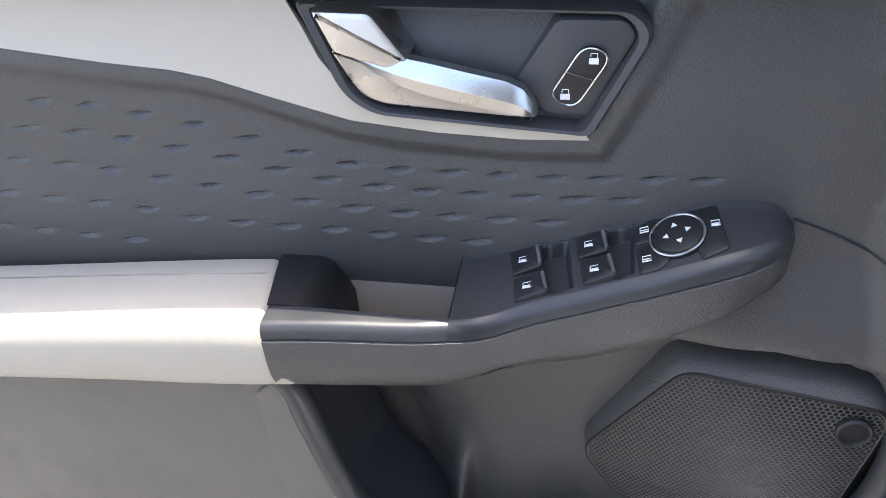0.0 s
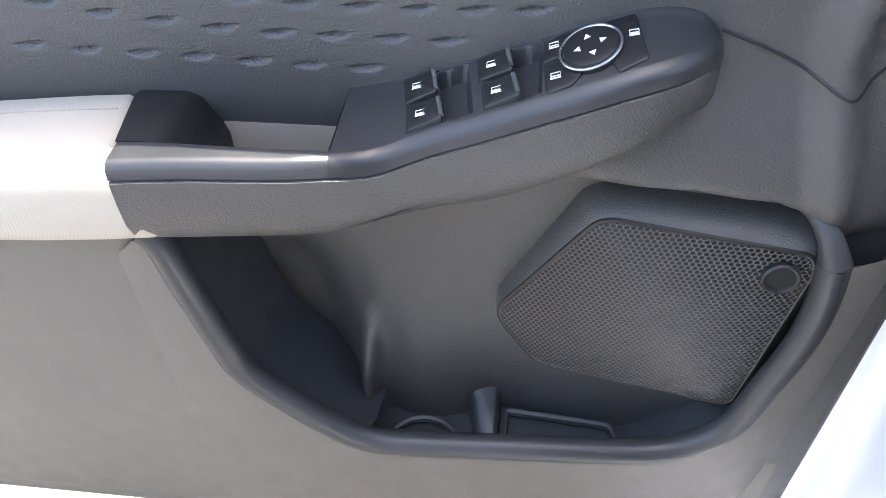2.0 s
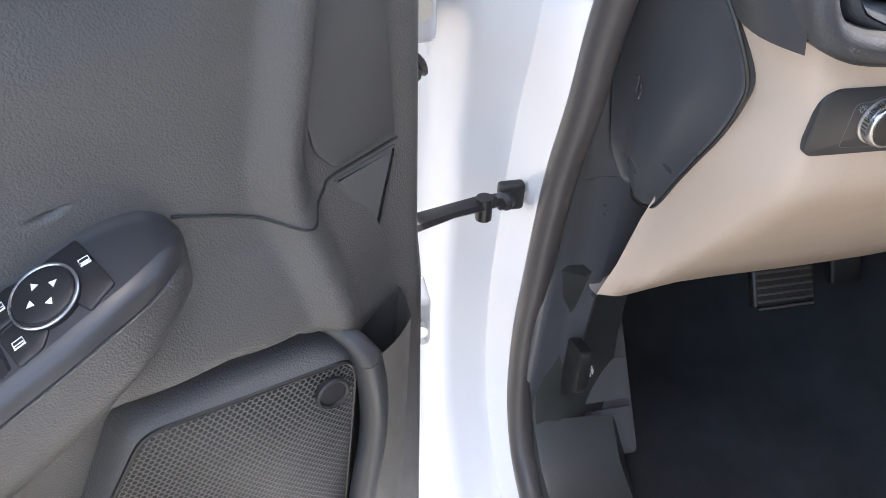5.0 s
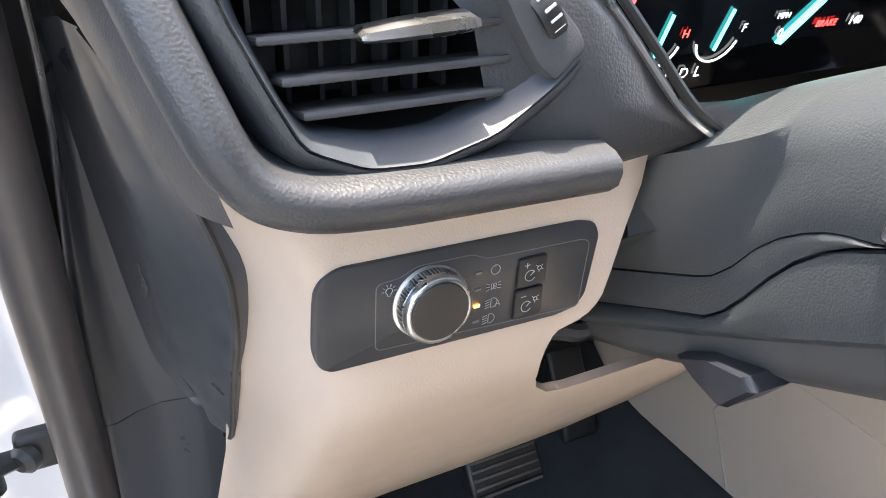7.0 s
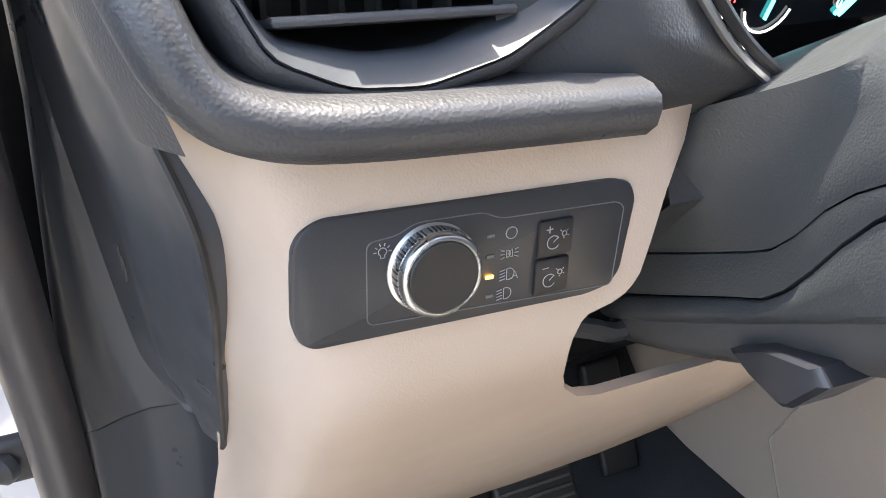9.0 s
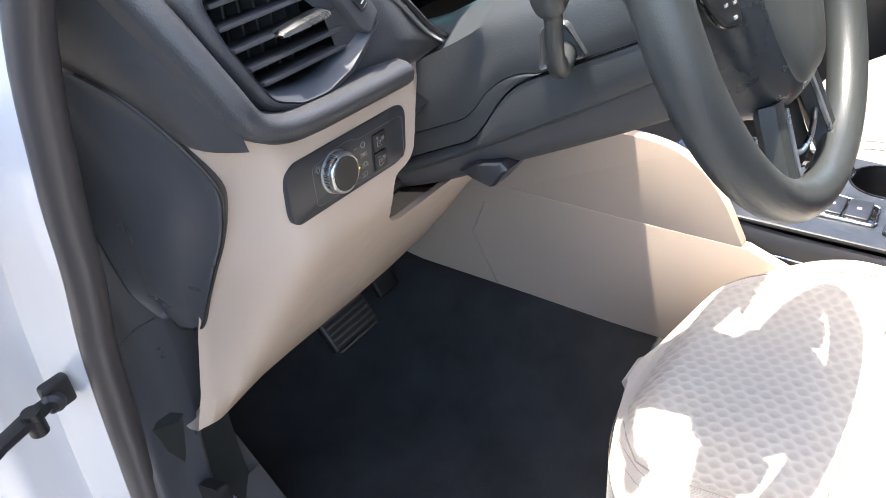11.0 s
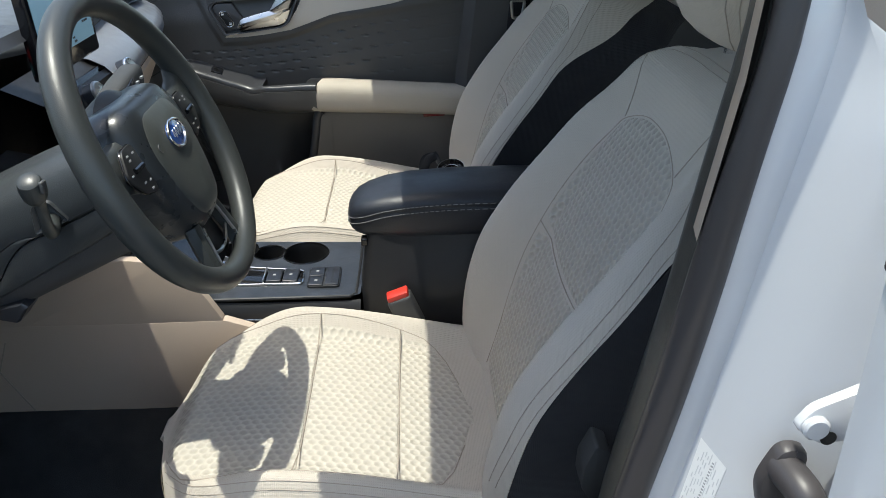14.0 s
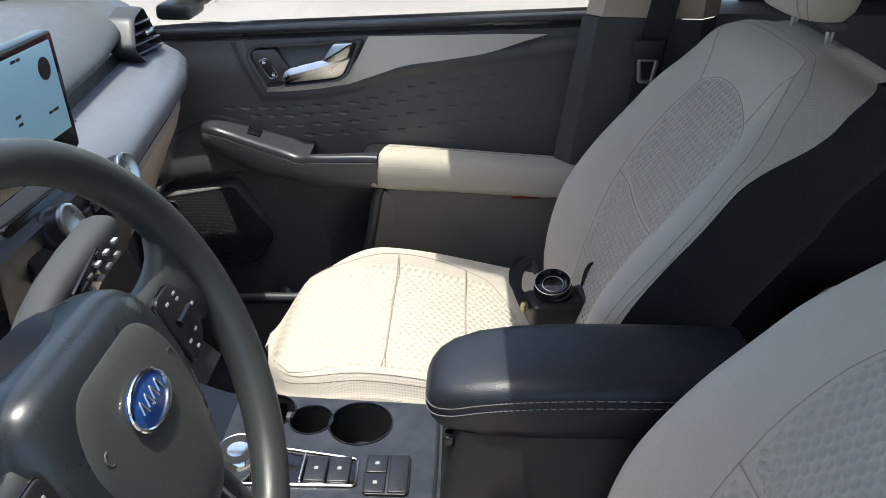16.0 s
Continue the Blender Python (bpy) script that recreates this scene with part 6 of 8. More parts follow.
def both(pts):
    """A half section on the near side, carried over to the far one."""
    return pts + [V(p.x, 2 * CY - p.y, p.z) for p in reversed(pts)]


up_rows, band_rows, low_rows, cov_rows = [], [], [], []
for x in COL_X:
    h, a, b, f_, c = col_half(x), curve_s(SEAM_A, x), curve_s(SEAM_B, x), curve_s(FACE_LOW, x), curve_s(COVER_LOW, x)
    zt = curve_at([(k[0], k[1] + k[3]) for k in COL_TOP], x)
    flare = 0.030 * smooth(0.28, 0.20, x)
    dip = 0.012 * smooth(0.20, 0.225, x) * smooth(0.275, 0.245, x)
    up_rows.append(both([V(x, CY - h, a), V(x, CY - h - 0.0008, a + 0.006), V(x, CY - h - flare * 0.3 + dip * 0.4, lerp(a, zt, 0.25)), V(x, CY - h * 0.96 - flare + dip, lerp(a, zt, 0.50)), V(x, CY - h * 0.88 - flare * 0.9, lerp(a, zt, 0.74)), V(x, CY - h * 0.70, lerp(a, zt, 0.92)), V(x, CY - h * 0.40, zt - 0.001), V(x, CY - 0.002, zt)]))
    if a - b > 0.0015:
        band_rows.append(both([V(x, CY - h + 0.003, a - 0.0002), V(x, CY - h - 0.0004, a - 0.0012), V(x, CY - h - 0.0012, lerp(a, b, 0.5)), V(x, CY - h - 0.0004, b + 0.0012), V(x, CY - h + 0.003, b + 0.0002)]))
    low_rows.append(both([V(x, CY - h + 0.003, b - 0.0004), V(x, CY - h - 0.0004, b - 0.0016), V(x, CY - h - 0.0030, lerp(b, f_, 0.5)), V(x, CY - h - 0.0020, f_ + 0.004), V(x, CY - h + 0.003, f_), V(x, CY - h * 0.6, f_ - 0.006), V(x, CY - 0.002, f_ - 0.008)]))
    cov_rows.append(both([V(x, CY - h + 0.004, f_ + 0.002), V(x, CY - h + 0.005, lerp(f_, c, 0.5)), V(x, CY - h + 0.010, c + 0.003), V(x, CY - h * 0.75, c - 0.003), V(x, CY - 0.002, c - 0.006)]))
part("upper_shroud", loft(up_rows), COLUMN, col, "black upper column shroud", sharp=60)
part("mid_shroud", loft(band_rows), COLUMN, col, "narrow black shroud band", sharp=60)
part("lower_shroud", loft(low_rows), COLUMN, col, "black lower column shroud", sharp=50)
part("lower_cover", loft(cov_rows), TRIM_SMOOTH, col, "black cover under the column", sharp=50)
part("shroud_front", loft([[V(0.4095, lerp(CY, p.y, k), lerp(1.04, p.z, k)) for p in up_rows[-1] + list(reversed(low_rows[-1]))] for k in (1.0, 0.5, 0.02)], ring=True), BLACK, col)
esc = fillet([(0.3125, 1.0095), (0.3140, 1.0420), (0.3230, 1.0510), (0.3360, 1.0500), (0.3540, 1.0270)], 0.004)
part("stalk_escutcheon", loft([[V(x, CY - col_half(x) - h, z) for x, z in ((0.333 + (p.x - 0.333) * k, 1.030 + (p.y - 1.030) * k) for p in esc)] for k, h in ((1.0, -0.004), (1.0, 0.0030), (0.95, 0.0042), (0.80, 0.0030), (0.62, -0.004))], ring=True), COLUMN, col, sharp=50)
part("tilt_lever", loft([[V(0.257 + (x - 0.257) * k, y, 0.909 + (z - 0.909) * k) for x, z in ((0.2295, 0.9050), (0.2420, 0.8995), (0.2630, 0.8945), (0.2680, 0.8970), (0.2825, 0.9165), (0.2760, 0.9225), (0.2480, 0.9165))] for y, k in ((-0.4360, 0.80), (-0.4335, 0.95), (-0.410, 1.0), (-0.385, 0.9))], ring=True, cap=True), KEYCAP, col, "black tilt lever", sharp=40)
st = part("turn_stalk", tube(spline([(0.333, -0.426, 1.028), (0.345, -0.458, 1.026), (0.355, -0.484, 1.044), (0.359, -0.496, 1.078), (0.360, -0.501, 1.086), (0.361, -0.506, 1.098), (0.362, -0.512, 1.108)], 4), [0.008] * 4 + [0.0075] * 4 + [0.0062] * 4 + [0.0065, 0.008, 0.0095, 0.0105, 0.0115, 0.0122, 0.0126, 0.0128, 0.0128, 0.0126, 0.012, 0.0108, 0.007], 18), WHEEL_SKIN, col, "black turn signal stalk")
part("stalk_button", box((0.3735, -0.5085, 1.099), (0.005, 0.010, 0.013), 0.002), TRIM, st)
ST_ = [(-0.318, 0.346, 1.060, 0.8), (-0.300, 0.347, 1.074, 0.95), (-0.275, 0.349, 1.090, 1.0), (-0.250, 0.352, 1.101, 1.05), (-0.215, 0.356, 1.110, 1.1), (-0.178, 0.359, 1.117, 1.05), (-0.168, 0.360, 1.119, 0.85)]
rs = part("wiper_stalk", loft([[V(x + k * 0.015 * math.copysign(abs(math.cos(a)) ** 0.6, math.cos(a)), y, z + k * 0.019 * math.copysign(abs(math.sin(a)) ** 0.6, math.sin(a))) for a in (2 * math.pi * j / 24 for j in range(24))] for y, x, z, k in ST_], ring=True, cap=True), STALK, col, "black wiper stalk with white signs", sharp=60)
part("stalk_face", box((0.3712, -0.217, 1.1105), (0.003, 0.086, 0.027), 0.001, 2, Matrix.Rotation(radians(11), 4, "X") @ Matrix.Rotation(radians(4), 4, "Z")), BLACK_GLOSS, rs)
part("stalk_signs", merged(*[box((0.3722 + 0.0012 * k, -0.247 + 0.0145 * k, 1.1045 + 0.0029 * k + 0.0062 * m_), (0.0034, 0.0075, 0.0026), 0) for k in range(5) for m_ in (-1, 1)]), GREY_INK, rs)
part("stalk_slider", box((0.3735, -0.243, 1.104), (0.006, 0.014, 0.018), 0.002, 2, Matrix.Rotation(radians(11), 4, "X")), BLACK, rs)

SW_C = V(0.450, -0.3655, 1.0905)
SN = V(math.cos(radians(23.5)), 0, math.sin(radians(23.5)))
SY = V(0, 1, 0)
SU = SN.cross(SY)
SU = SU if SU.z > 0 else -SU


def sw(a, b, h=0.0):
    return SW_C + SY * a + SU * b + SN * h


wheel = thing("steering_wheel", "black vinyl steering wheel with three spokes", "steering wheel", SW_C)
ring = [sw(0.170 * math.cos(t), 0.170 * math.sin(t)) for t in (2 * math.pi * k / 96 for k in range(96))]
part("rim", tube(ring, [0.0158 + 0.0012 * math.cos(4 * math.pi * k / 96) for k in range(96)], 18, closed=True), WHEEL_SKIN, wheel, "grained black vinyl rim")
hub_o = fillet([(-0.078, 0.068), (0.078, 0.068), (0.094, 0.006), (0.074, -0.062), (0.038, -0.108), (-0.038, -0.108), (-0.074, -0.062), (-0.094, 0.006)], [0.062, 0.062, 0.035, 0.04, 0.025, 0.025, 0.04, 0.035], 8)


def hubring(k, h):
    return [sw(p.x * k, p.y * k - 0.004 * (1 - k), h) for p in hub_o]


hub = part("airbag_cover", loft([hubring(0.97, -0.050), hubring(1.0, -0.026), hubring(0.985, -0.013), hubring(0.95, -0.003), hubring(0.90, 0.0045), hubring(0.83, 0.0095), hubring(0.72, 0.0125), hubring(0.5, 0.0140), hubring(0.02, 0.0145)], ring=True, cap=True), HUB, wheel, "smooth black hub with a grained airbag pad", sharp=80)
pad_o = fillet([(-0.048, 0.047), (0.048, 0.047), (0.068, 0.010), (0.058, -0.046), (0.033, -0.090), (-0.033, -0.090), (-0.058, -0.046), (-0.068, 0.010)], [0.036, 0.036, 0.03, 0.035, 0.02, 0.02, 0.035, 0.03], 8)
part("airbag_pad", loft([[sw(p.x * k, -0.02 + (p.y + 0.02) * k, h) for p in pad_o] for k, h in ((1.0, -0.004), (1.0, 0.0085), (0.985, 0.0115), (0.93, 0.0140), (0.82, 0.0165), (0.66, 0.0182), (0.4, 0.0190), (0.02, 0.0192))], ring=True, cap=True), AIRBAG, hub, "grained black airbag pad", sharp=60)
part("badge", turned([(0.0175, 0.0), (0.0175, 0.003), (0.016, 0.0038), (0.001, 0.0042)], sw(0, 0.006, 0.0180), SN, 36), BLUE, hub, "blue oval badge")
bad = next(o for o in hub.children if o.name.startswith("badge"))
bad.data.transform(Matrix.Translation(sw(0, 0.006, 0)) @ Matrix.Scale(1.38, 4, SY) @ Matrix.Scale(0.88, 4, SU) @ Matrix.Translation(-sw(0, 0.006, 0)))
part("badge_rim", tube([sw(0.0245 * math.cos(t), 0.006 + 0.0157 * math.sin(t), 0.0215) for t in (2 * math.pi * k / 48 for k in range(48))], 0.0016, 8, closed=True), CHROME, bad)
part("badge_mark", merged(*[tube(spline([sw(-0.014 + 0.008 * k, 0.004, 0.0226), sw(-0.011 + 0.008 * k, 0.012, 0.0226), sw(-0.008 + 0.008 * k, 0.002, 0.0226)], 4), 0.0007, 5) for k in range(4)]), SATIN, bad)
for s in (-1, 1):
    part("horn_sign", tube([sw(s * 0.050 + 0.0045 * math.cos(t), 0.006 + 0.0045 * math.sin(t), 0.0166) for t in (k * 0.4 + (1.5 if s < 0 else 0) for k in range(9))], 0.0008, 5), TRIM, hub)
    rows = []
    for t in range(9):
        q = t / 8
        a = lerp(0.066, 0.162, q)
        b = lerp(0.006, 0.022, q)
        hh = 0.036 - 0.010 * math.sin(math.pi * q) + 0.014 * smooth(0.7, 1.0, q)
        h = lerp(-0.004, 0.000, q)
        rows.append([sw(s * a, b + hh, h - 0.014), sw(s * a, b + hh * 0.94, h - 0.004), sw(s * a, b + hh * 0.7, h + 0.001), sw(s * a, b, h + 0.002), sw(s * a, b - hh * 0.7, h + 0.001), sw(s * a, b - hh * 0.94, h - 0.004), sw(s * a, b - hh, h - 0.014), sw(s * a, b, h - 0.024)])
    part("side_spoke", loft(rows, ring=True, cap=True), WHEEL_SKIN, wheel, sharp=60)
    up = SY.cross(SU).dot(SN) > 0
    out = fillet([(s * 0.082, 0.032), (s * 0.112, 0.032), (s * 0.131, 0.006), (s * 0.114, -0.018), (s * 0.084, -0.026)], 0.008)
    pad = part("button_pad", plate(out, sw(0, 0, 0.001), SY, SU, 0.006 if up else -0.006, 0.002 if up else -0.002), BLACK, wheel, "black thumb buttons with white signs")
    part("pad_line", tube([sw(p.x, p.y, 0.0035) for p in out], 0.0012, 6, closed=True), BLACK_GLOSS, pad)
    for a, b in ((0.093, 0.023), (0.108, 0.024), (0.092, -0.010), (0.106, -0.008), (0.121, 0.006), (0.097, -0.018), (0.108, 0.019)):
        part("button_mark", box(sw(s * a, b, 0.0075), (0.001, 0.0042, 0.0018), 0, 1, Matrix.Rotation(radians(-23.5), 4, "Y")), GREY_INK, pad)
    part("pad_rocker", tube([sw(s * 0.090, 0.007, 0.0082), sw(s * 0.113, 0.008, 0.0082)], 0.0032, 8), BLACK_GLOSS, pad)
    # lower fork: dark leg with a thin bright lip
    rows = []
    for t in range(9):
        q = t / 8
        a, b = lerp(0.040, 0.056, q ** 0.8), lerp(-0.092, -0.162, q)
        wd = 0.011 + 0.008 * smooth(0.75, 1.0, q)
        rows.append([sw(s * (a + wd), b, -0.014), sw(s * (a + wd * 0.85), b, -0.003), sw(s * a, b, 0.0), sw(s * (a - wd * 0.85), b, -0.003), sw(s * (a - wd), b, -0.014), sw(s * a, b, -0.022)])
    leg = part("lower_spoke", loft(rows, ring=True, cap=True), WHEEL_SKIN, wheel, "black lower spoke with a silver lip", sharp=60)
    part("bright_lip", tube([r[3] + SN * 0.0008 for r in rows[1:-1]], 0.0022, 6), SATIN, leg, "satin silver lip")
rows = [[sw(lerp(0.040, 0.048, t / 4) * s2, lerp(-0.085, -0.158, t / 4), h) for s2, h in ((-1, -0.020), (-0.6, -0.016), (0, -0.015), (0.6, -0.016), (1, -0.020))] for t in range(5)]
part("lower_web", loft(rows), BLACK, wheel)
part("bright_bridge", tube(spline([sw(-0.043, -0.128, -0.008), sw(-0.02, -0.140, -0.008), sw(0.0, -0.143, -0.008), sw(0.02, -0.140, -0.008), sw(0.043, -0.128, -0.008)], 5), 0.0024, 8), SATIN, wheel, "satin silver bridge between the spokes")
part("back_cone", turned([(0.075, -0.06), (0.085, -0.03), (0.07, -0.012)], sw(0, -0.005, 0), SN, 32), BLACK, wheel)

# pedals
ped = thing("brake_pedal", "black rubber brake pedal", "pedal", (-0.06, -0.34, 0.54))
part("pad", box((-0.06, -0.34, 0.548), (0.018, 0.090, 0.060), 0.006, 3, Matrix.Rotation(radians(-35), 4, "Y")), BLACK, ped)
for k in range(7):
    part("rib", box(V(-0.052, -0.34, 0.552) + V(-0.0060, 0, 0.0085) * (k - 3) * 0.9, (0.004, 0.080, 0.0035), 0.001, 2, Matrix.Rotation(radians(-35), 4, "Y")), TRIM, ped)
part("arm", tube([V(-0.075, -0.34, 0.55), V(-0.15, -0.34, 0.64), V(-0.22, -0.34, 0.80)], 0.010, 8), BLACK, ped)
gas = thing("gas_pedal", "black accelerator pedal hanging in the footwell", "pedal", (-0.10, -0.20, 0.54))
part("pad", box((-0.13, -0.20, 0.55), (0.015, 0.050, 0.13), 0.006, 3, Matrix.Rotation(radians(-30), 4, "Y")), BLACK, gas)
foot = thing("foot_rest", "grey plastic foot rest with ribs", "foot rest", (-0.1, -0.58, 0.42))
FD = V(-0.62, 0, 0.78).normalized()
FN = V(0, 1, 0).cross(FD)
FN = FN if FN.x > 0 else -FN
fo = V(0.080, -0.607, 0.425)
part("rest", plate(fillet([(-0.038, 0.0), (0.038, 0.0), (0.034, 0.27), (-0.034, 0.27)], 0.008), fo - FN * 0.015, (0, -1, 0), FD, 0.015, 0.004), TRIM, foot)
for k in range(4):
    part("rib", plate(fillet([(-0.029, 0.0), (0.029, 0.0), (0.029, 0.050), (-0.029, 0.050)], 0.004), fo + FD * (0.012 + 0.060 * k) - FN * 0.001, (0, -1, 0), FD, 0.0035, 0.001), TRIM_SMOOTH, foot)
hood = thing("hood_release", "black hood release lever with a white sign", "release lever", (0.06, -0.67, 0.57))
part("lever", plate(fillet([(0.02, 0.49), (0.075, 0.555), (0.072, 0.615), (0.03, 0.60), (0.012, 0.53)], 0.012), (0, -0.6715, 0), (1, 0, 0), (0, 0, 1), -0.014, -0.004), BLACK, hood)
part("sign", merged(*[box((0.068 + dx, -0.6565, 0.578 + dz), (0.007, 0.0008, 0.006), 0) for dx, dz in ((0, 0), (-0.005, -0.010), (0.004, 0.009))]), GREY_INK, hood)

# ---- seats ----
def seat(name, label, yc, dx, lean, shield):
    s = thing(name, label, "car seat", (0.70 + dx, yc, 0.42), "front seats")
    X0, X1 = 0.372, 0.905

    def half(a):
        return 0.218 * (1 - (1 - min(a / 0.34, 1.0)) ** 2.3) ** 0.42 if a > 0 else 0.02

    def top_z(x, y):
        """Cushion height over the plan: dished middle, raised bolsters, rolled edges."""
        a = (x - dx - X0) / (X1 - X0)
        hw = max(half(max(a, 0.0005)), 0.03)
        b = abs(y - yc) / hw
        z = 0.684 + 0.012 * math.sin(min(max(a, 0), 1) * math.pi) - 0.050 * smooth(0.25, 1.0, a)
        z += 0.034 * smooth(0.66, 0.88, abs(y - yc) / 0.218) * smooth(0.02, 0.35, a)
        z -= 0.036 * smooth(0.84, 1.0, b) ** 1.6
        z -= 0.040 * smooth(0.10, 0.0, a) ** 1.3
        return z

    rows = []
    NX, NY = 46, 44
    for i in range(NX + 1):
        a = (i / NX) ** 1.35
        x = X0 + (X1 - X0) * a + dx
        hw = half(max(a, 0.0006))
        row = [V(x, yc - hw * 0.985, 0.628), V(x, yc - hw, 0.638)]
        for j in range(NY + 1):
            b = -1 + 2 * j / NY
            b = math.copysign(1 - (1 - abs(b)) ** 1.4, b)
            row.append(V(x - (0.004 if i == 0 else 0), yc + hw * b, top_z(x, yc + hw * b)))
        row += [V(x, yc + hw, 0.638), V(x, yc + hw * 0.985, 0.628)]
        rows.append(row)
    front = [V(p.x - 0.006, p.y, lerp(p.z, 0.635, 0.6)) for p in rows[0]]
    cushion = part("cushion", loft([[V(p.x, p.y, 0.625) for p in rows[0]], front] + rows), BEIGE_CLOTH, s, "beige cloth cushion with raised bolsters", sharp=80)

    def ins_half(a):
        return 0.150 + 0.028 * math.sin(math.pi * min(max((a - 0.02) / 0.8, 0), 1))

    def insert(a0, a1, round_end, front_round):
        rows = []
        for i in range(25):
            a = lerp(a0, a1, i / 24)
            x = X0 + (X1 - X0) * a + dx
            hw = ins_half(a)
            if round_end:
                hw *= max(1 - smooth(a0 + (a1 - a0) * 0.25, a1, a) ** 2.0 * 0.999, 0.02) ** 0.5
            if front_round:
                hw = min(hw, half(max(a - 0.02, 0.001)) * 0.93)
            row = []
            for j in range(25):
                b = -1 + j / 12
                e = max(abs(b), 0)
                row.append(V(x, yc + hw * b, top_z(x, yc + hw * b) + 0.0035 * (1 - e ** 8) - 0.0015))
            rows.append(row)
        return loft(rows)

    part("cushion_insert", insert(0.035, 0.385, False, True), INSERT, s, "embossed beige cloth insert")
    part("cushion_insert", insert(0.393, 0.625, False, False), INSERT, s, "embossed beige cloth insert")
    part("cushion_insert", insert(0.633, 0.83, True, False), INSERT, s, "embossed beige cloth insert")
    for a in (0.389, 0.629):
        x = X0 + (X1 - X0) * a + dx
        part("seam", tube([V(x, yc + ins_half(a) * b, top_z(x, yc + ins_half(a) * b) + 0.001) for b in (-1, -0.6, -0.2, 0.2, 0.6, 1)], 0.0010, 6), BEIGE_THREAD, cushion)
    for sgn in (-1, 1):
        for off in (0.0, 0.006):
            pts = []
            for i in range(30):
                a = lerp(0.06, 0.97, i / 29)
                x = X0 + (X1 - X0) * a + dx
                y = yc + sgn * (half(a) * 0.93 - off)
                pts.append(V(x, y, top_z(x, y) + 0.0004))
            part("stitching", tube(pts, 0.0005, 5), BEIGE_THREAD, cushion)
        pts = []
        for i in range(24):
            a = lerp(0.05, 0.80, i / 23)
            x = X0 + (X1 - X0) * a + dx
            hw = ins_half(a) * (max(1 - smooth(0.68, 0.83, a) ** 2.0, 0.02) ** 0.5 if a > 0.633 else 1)
            hw = min(hw, half(max(a - 0.02, 0.001)) * 0.93)
            pts.append(V(x, yc + sgn * (hw + 0.001), top_z(x, yc + sgn * hw) + 0.0005))
        # crease beside the insert, its shade drawn as a thin darker cord
        part("insert_crease", tube(pts, 0.0009, 6), BEIGE_THREAD, cushion)
    # dark skirt
    skirt = []
    for i in range(30):
        a = lerp(0.001, 1.0, (i / 29) ** 1.5)
        x, hw = X0 + (X1 - X0) * a + dx, half(max(a, 0.0006))
        skirt.append((x, hw))
    ring = [V(x, yc - hw * 0.995, 0) for x, hw in reversed(skirt)] + [V(x, yc + hw * 0.995, 0) for x, hw in skirt]
    part("skirt", loft([[p + V(0.004 * (0 if i else 1), 0, z) for i, p in enumerate(ring)] for z in (0.50, 0.56, 0.625, 0.634)]), DARK_CLOTH, s, "navy-black cloth skirt")
    base = part("seat_base", box((0.70 + dx, yc, 0.455), (0.46, 0.44, 0.12), 0.01), BLACK, s)
    part("rail_cover", box((0.50 + dx, yc - 0.20, 0.43), (0.10, 0.05, 0.10), 0.008), TRIM_DARK, s)
    part("rail", box((0.70 + dx, yc - 0.20, 0.385), (0.62, 0.045, 0.035), 0.004), BLACK, s)
    part("rail", box((0.70 + dx, yc + 0.20, 0.385), (0.62, 0.045, 0.035), 0.004), BLACK, s)

    # backrest: rows up the back, columns across
    bdx, bdz = lean, 0.015 if lean else 0.0

    def spine(z):
        return bdx + curve_s([(0.62, 0.832), (0.70, 0.860), (0.80, 0.900), (0.88, 0.938), (1.00, 0.997), (1.07, 1.030), (1.13, 1.054), (1.17, 1.072), (1.20, 1.09)], z)

    def wide(z):
        return curve_s([(0.62, 0.205), (0.68, 0.226), (0.76, 0.238), (0.92, 0.238), (1.00, 0.228), (1.05, 0.218), (1.10, 0.203), (1.135, 0.186), (1.158, 0.165), (1.172, 0.140), (1.180, 0.110)], z)

    nrm = V(-0.88, 0, 0.47)

    def back_pt(z, r):
        """Front of the backrest at height z, r metres from its middle."""
        hw = wide(z)
        b = min(abs(r) / hw, 1.0)
        bol = curve_s([(0.62, 0.030), (0.70, 0.056), (0.80, 0.073), (0.88, 0.068), (0.96, 0.052), (1.04, 0.036), (1.10, 0.018), (1.15, 0.004), (1.18, 0.0)], z) * smooth(0.120, 0.205, abs(r))
        roll = -lerp(0.030, 0.080, smooth(1.00, 1.13, z)) * max((b - 0.82) / 0.18, 0) ** 2.2
        crown = -0.045 * max((z - 1.12) / 0.06, 0) ** 2.2
        return V(spine(z), yc + r, z + bdz) + nrm * (bol + roll + crown)

    rows = []
    for i in range(45):
        z = lerp(0.62, 1.180, 1 - (1 - i / 44) ** 1.25)
        rows.append([back_pt(z, wide(z) * math.copysign(1 - (1 - abs(b)) ** 1.3, b)) for b in (-1 + j / 22 for j in range(45))])
    top = rows[-1]
    for k, (dx2, dz2, q) in enumerate(((0.018, 0.002, 0.985), (0.038, 0.000, 0.96), (0.056, -0.010, 0.92), (0.066, -0.028, 0.86))):
        rows.append([V(p.x + dx2, yc + (p.y - yc) * q, p.z + dz2) for p in top])
    back = part("backrest", loft(rows), BEIGE_CLOTH, s, "beige cloth backrest with side bolsters", sharp=80)
    shell = []
    for i in range(0, 45, 4):
        l, r = rows[i][0], rows[i][-1]
        up = smooth(1.00, 1.16, l.z)
        hw = abs(l.y - yc)
        fw, bw = 0.012, lerp(0.165, 0.085, up)
        edge = [(fw, 1.0, -0.006), (bw * 0.6, 1.0, -0.02), (bw * 0.85, 0.94, -0.03), (bw, 0.7, -0.035), (bw * 1.05, 0.0, -0.035)]
        half_ = [V(l.x + a, yc - hw * b, l.z + c) for a, b, c in edge]
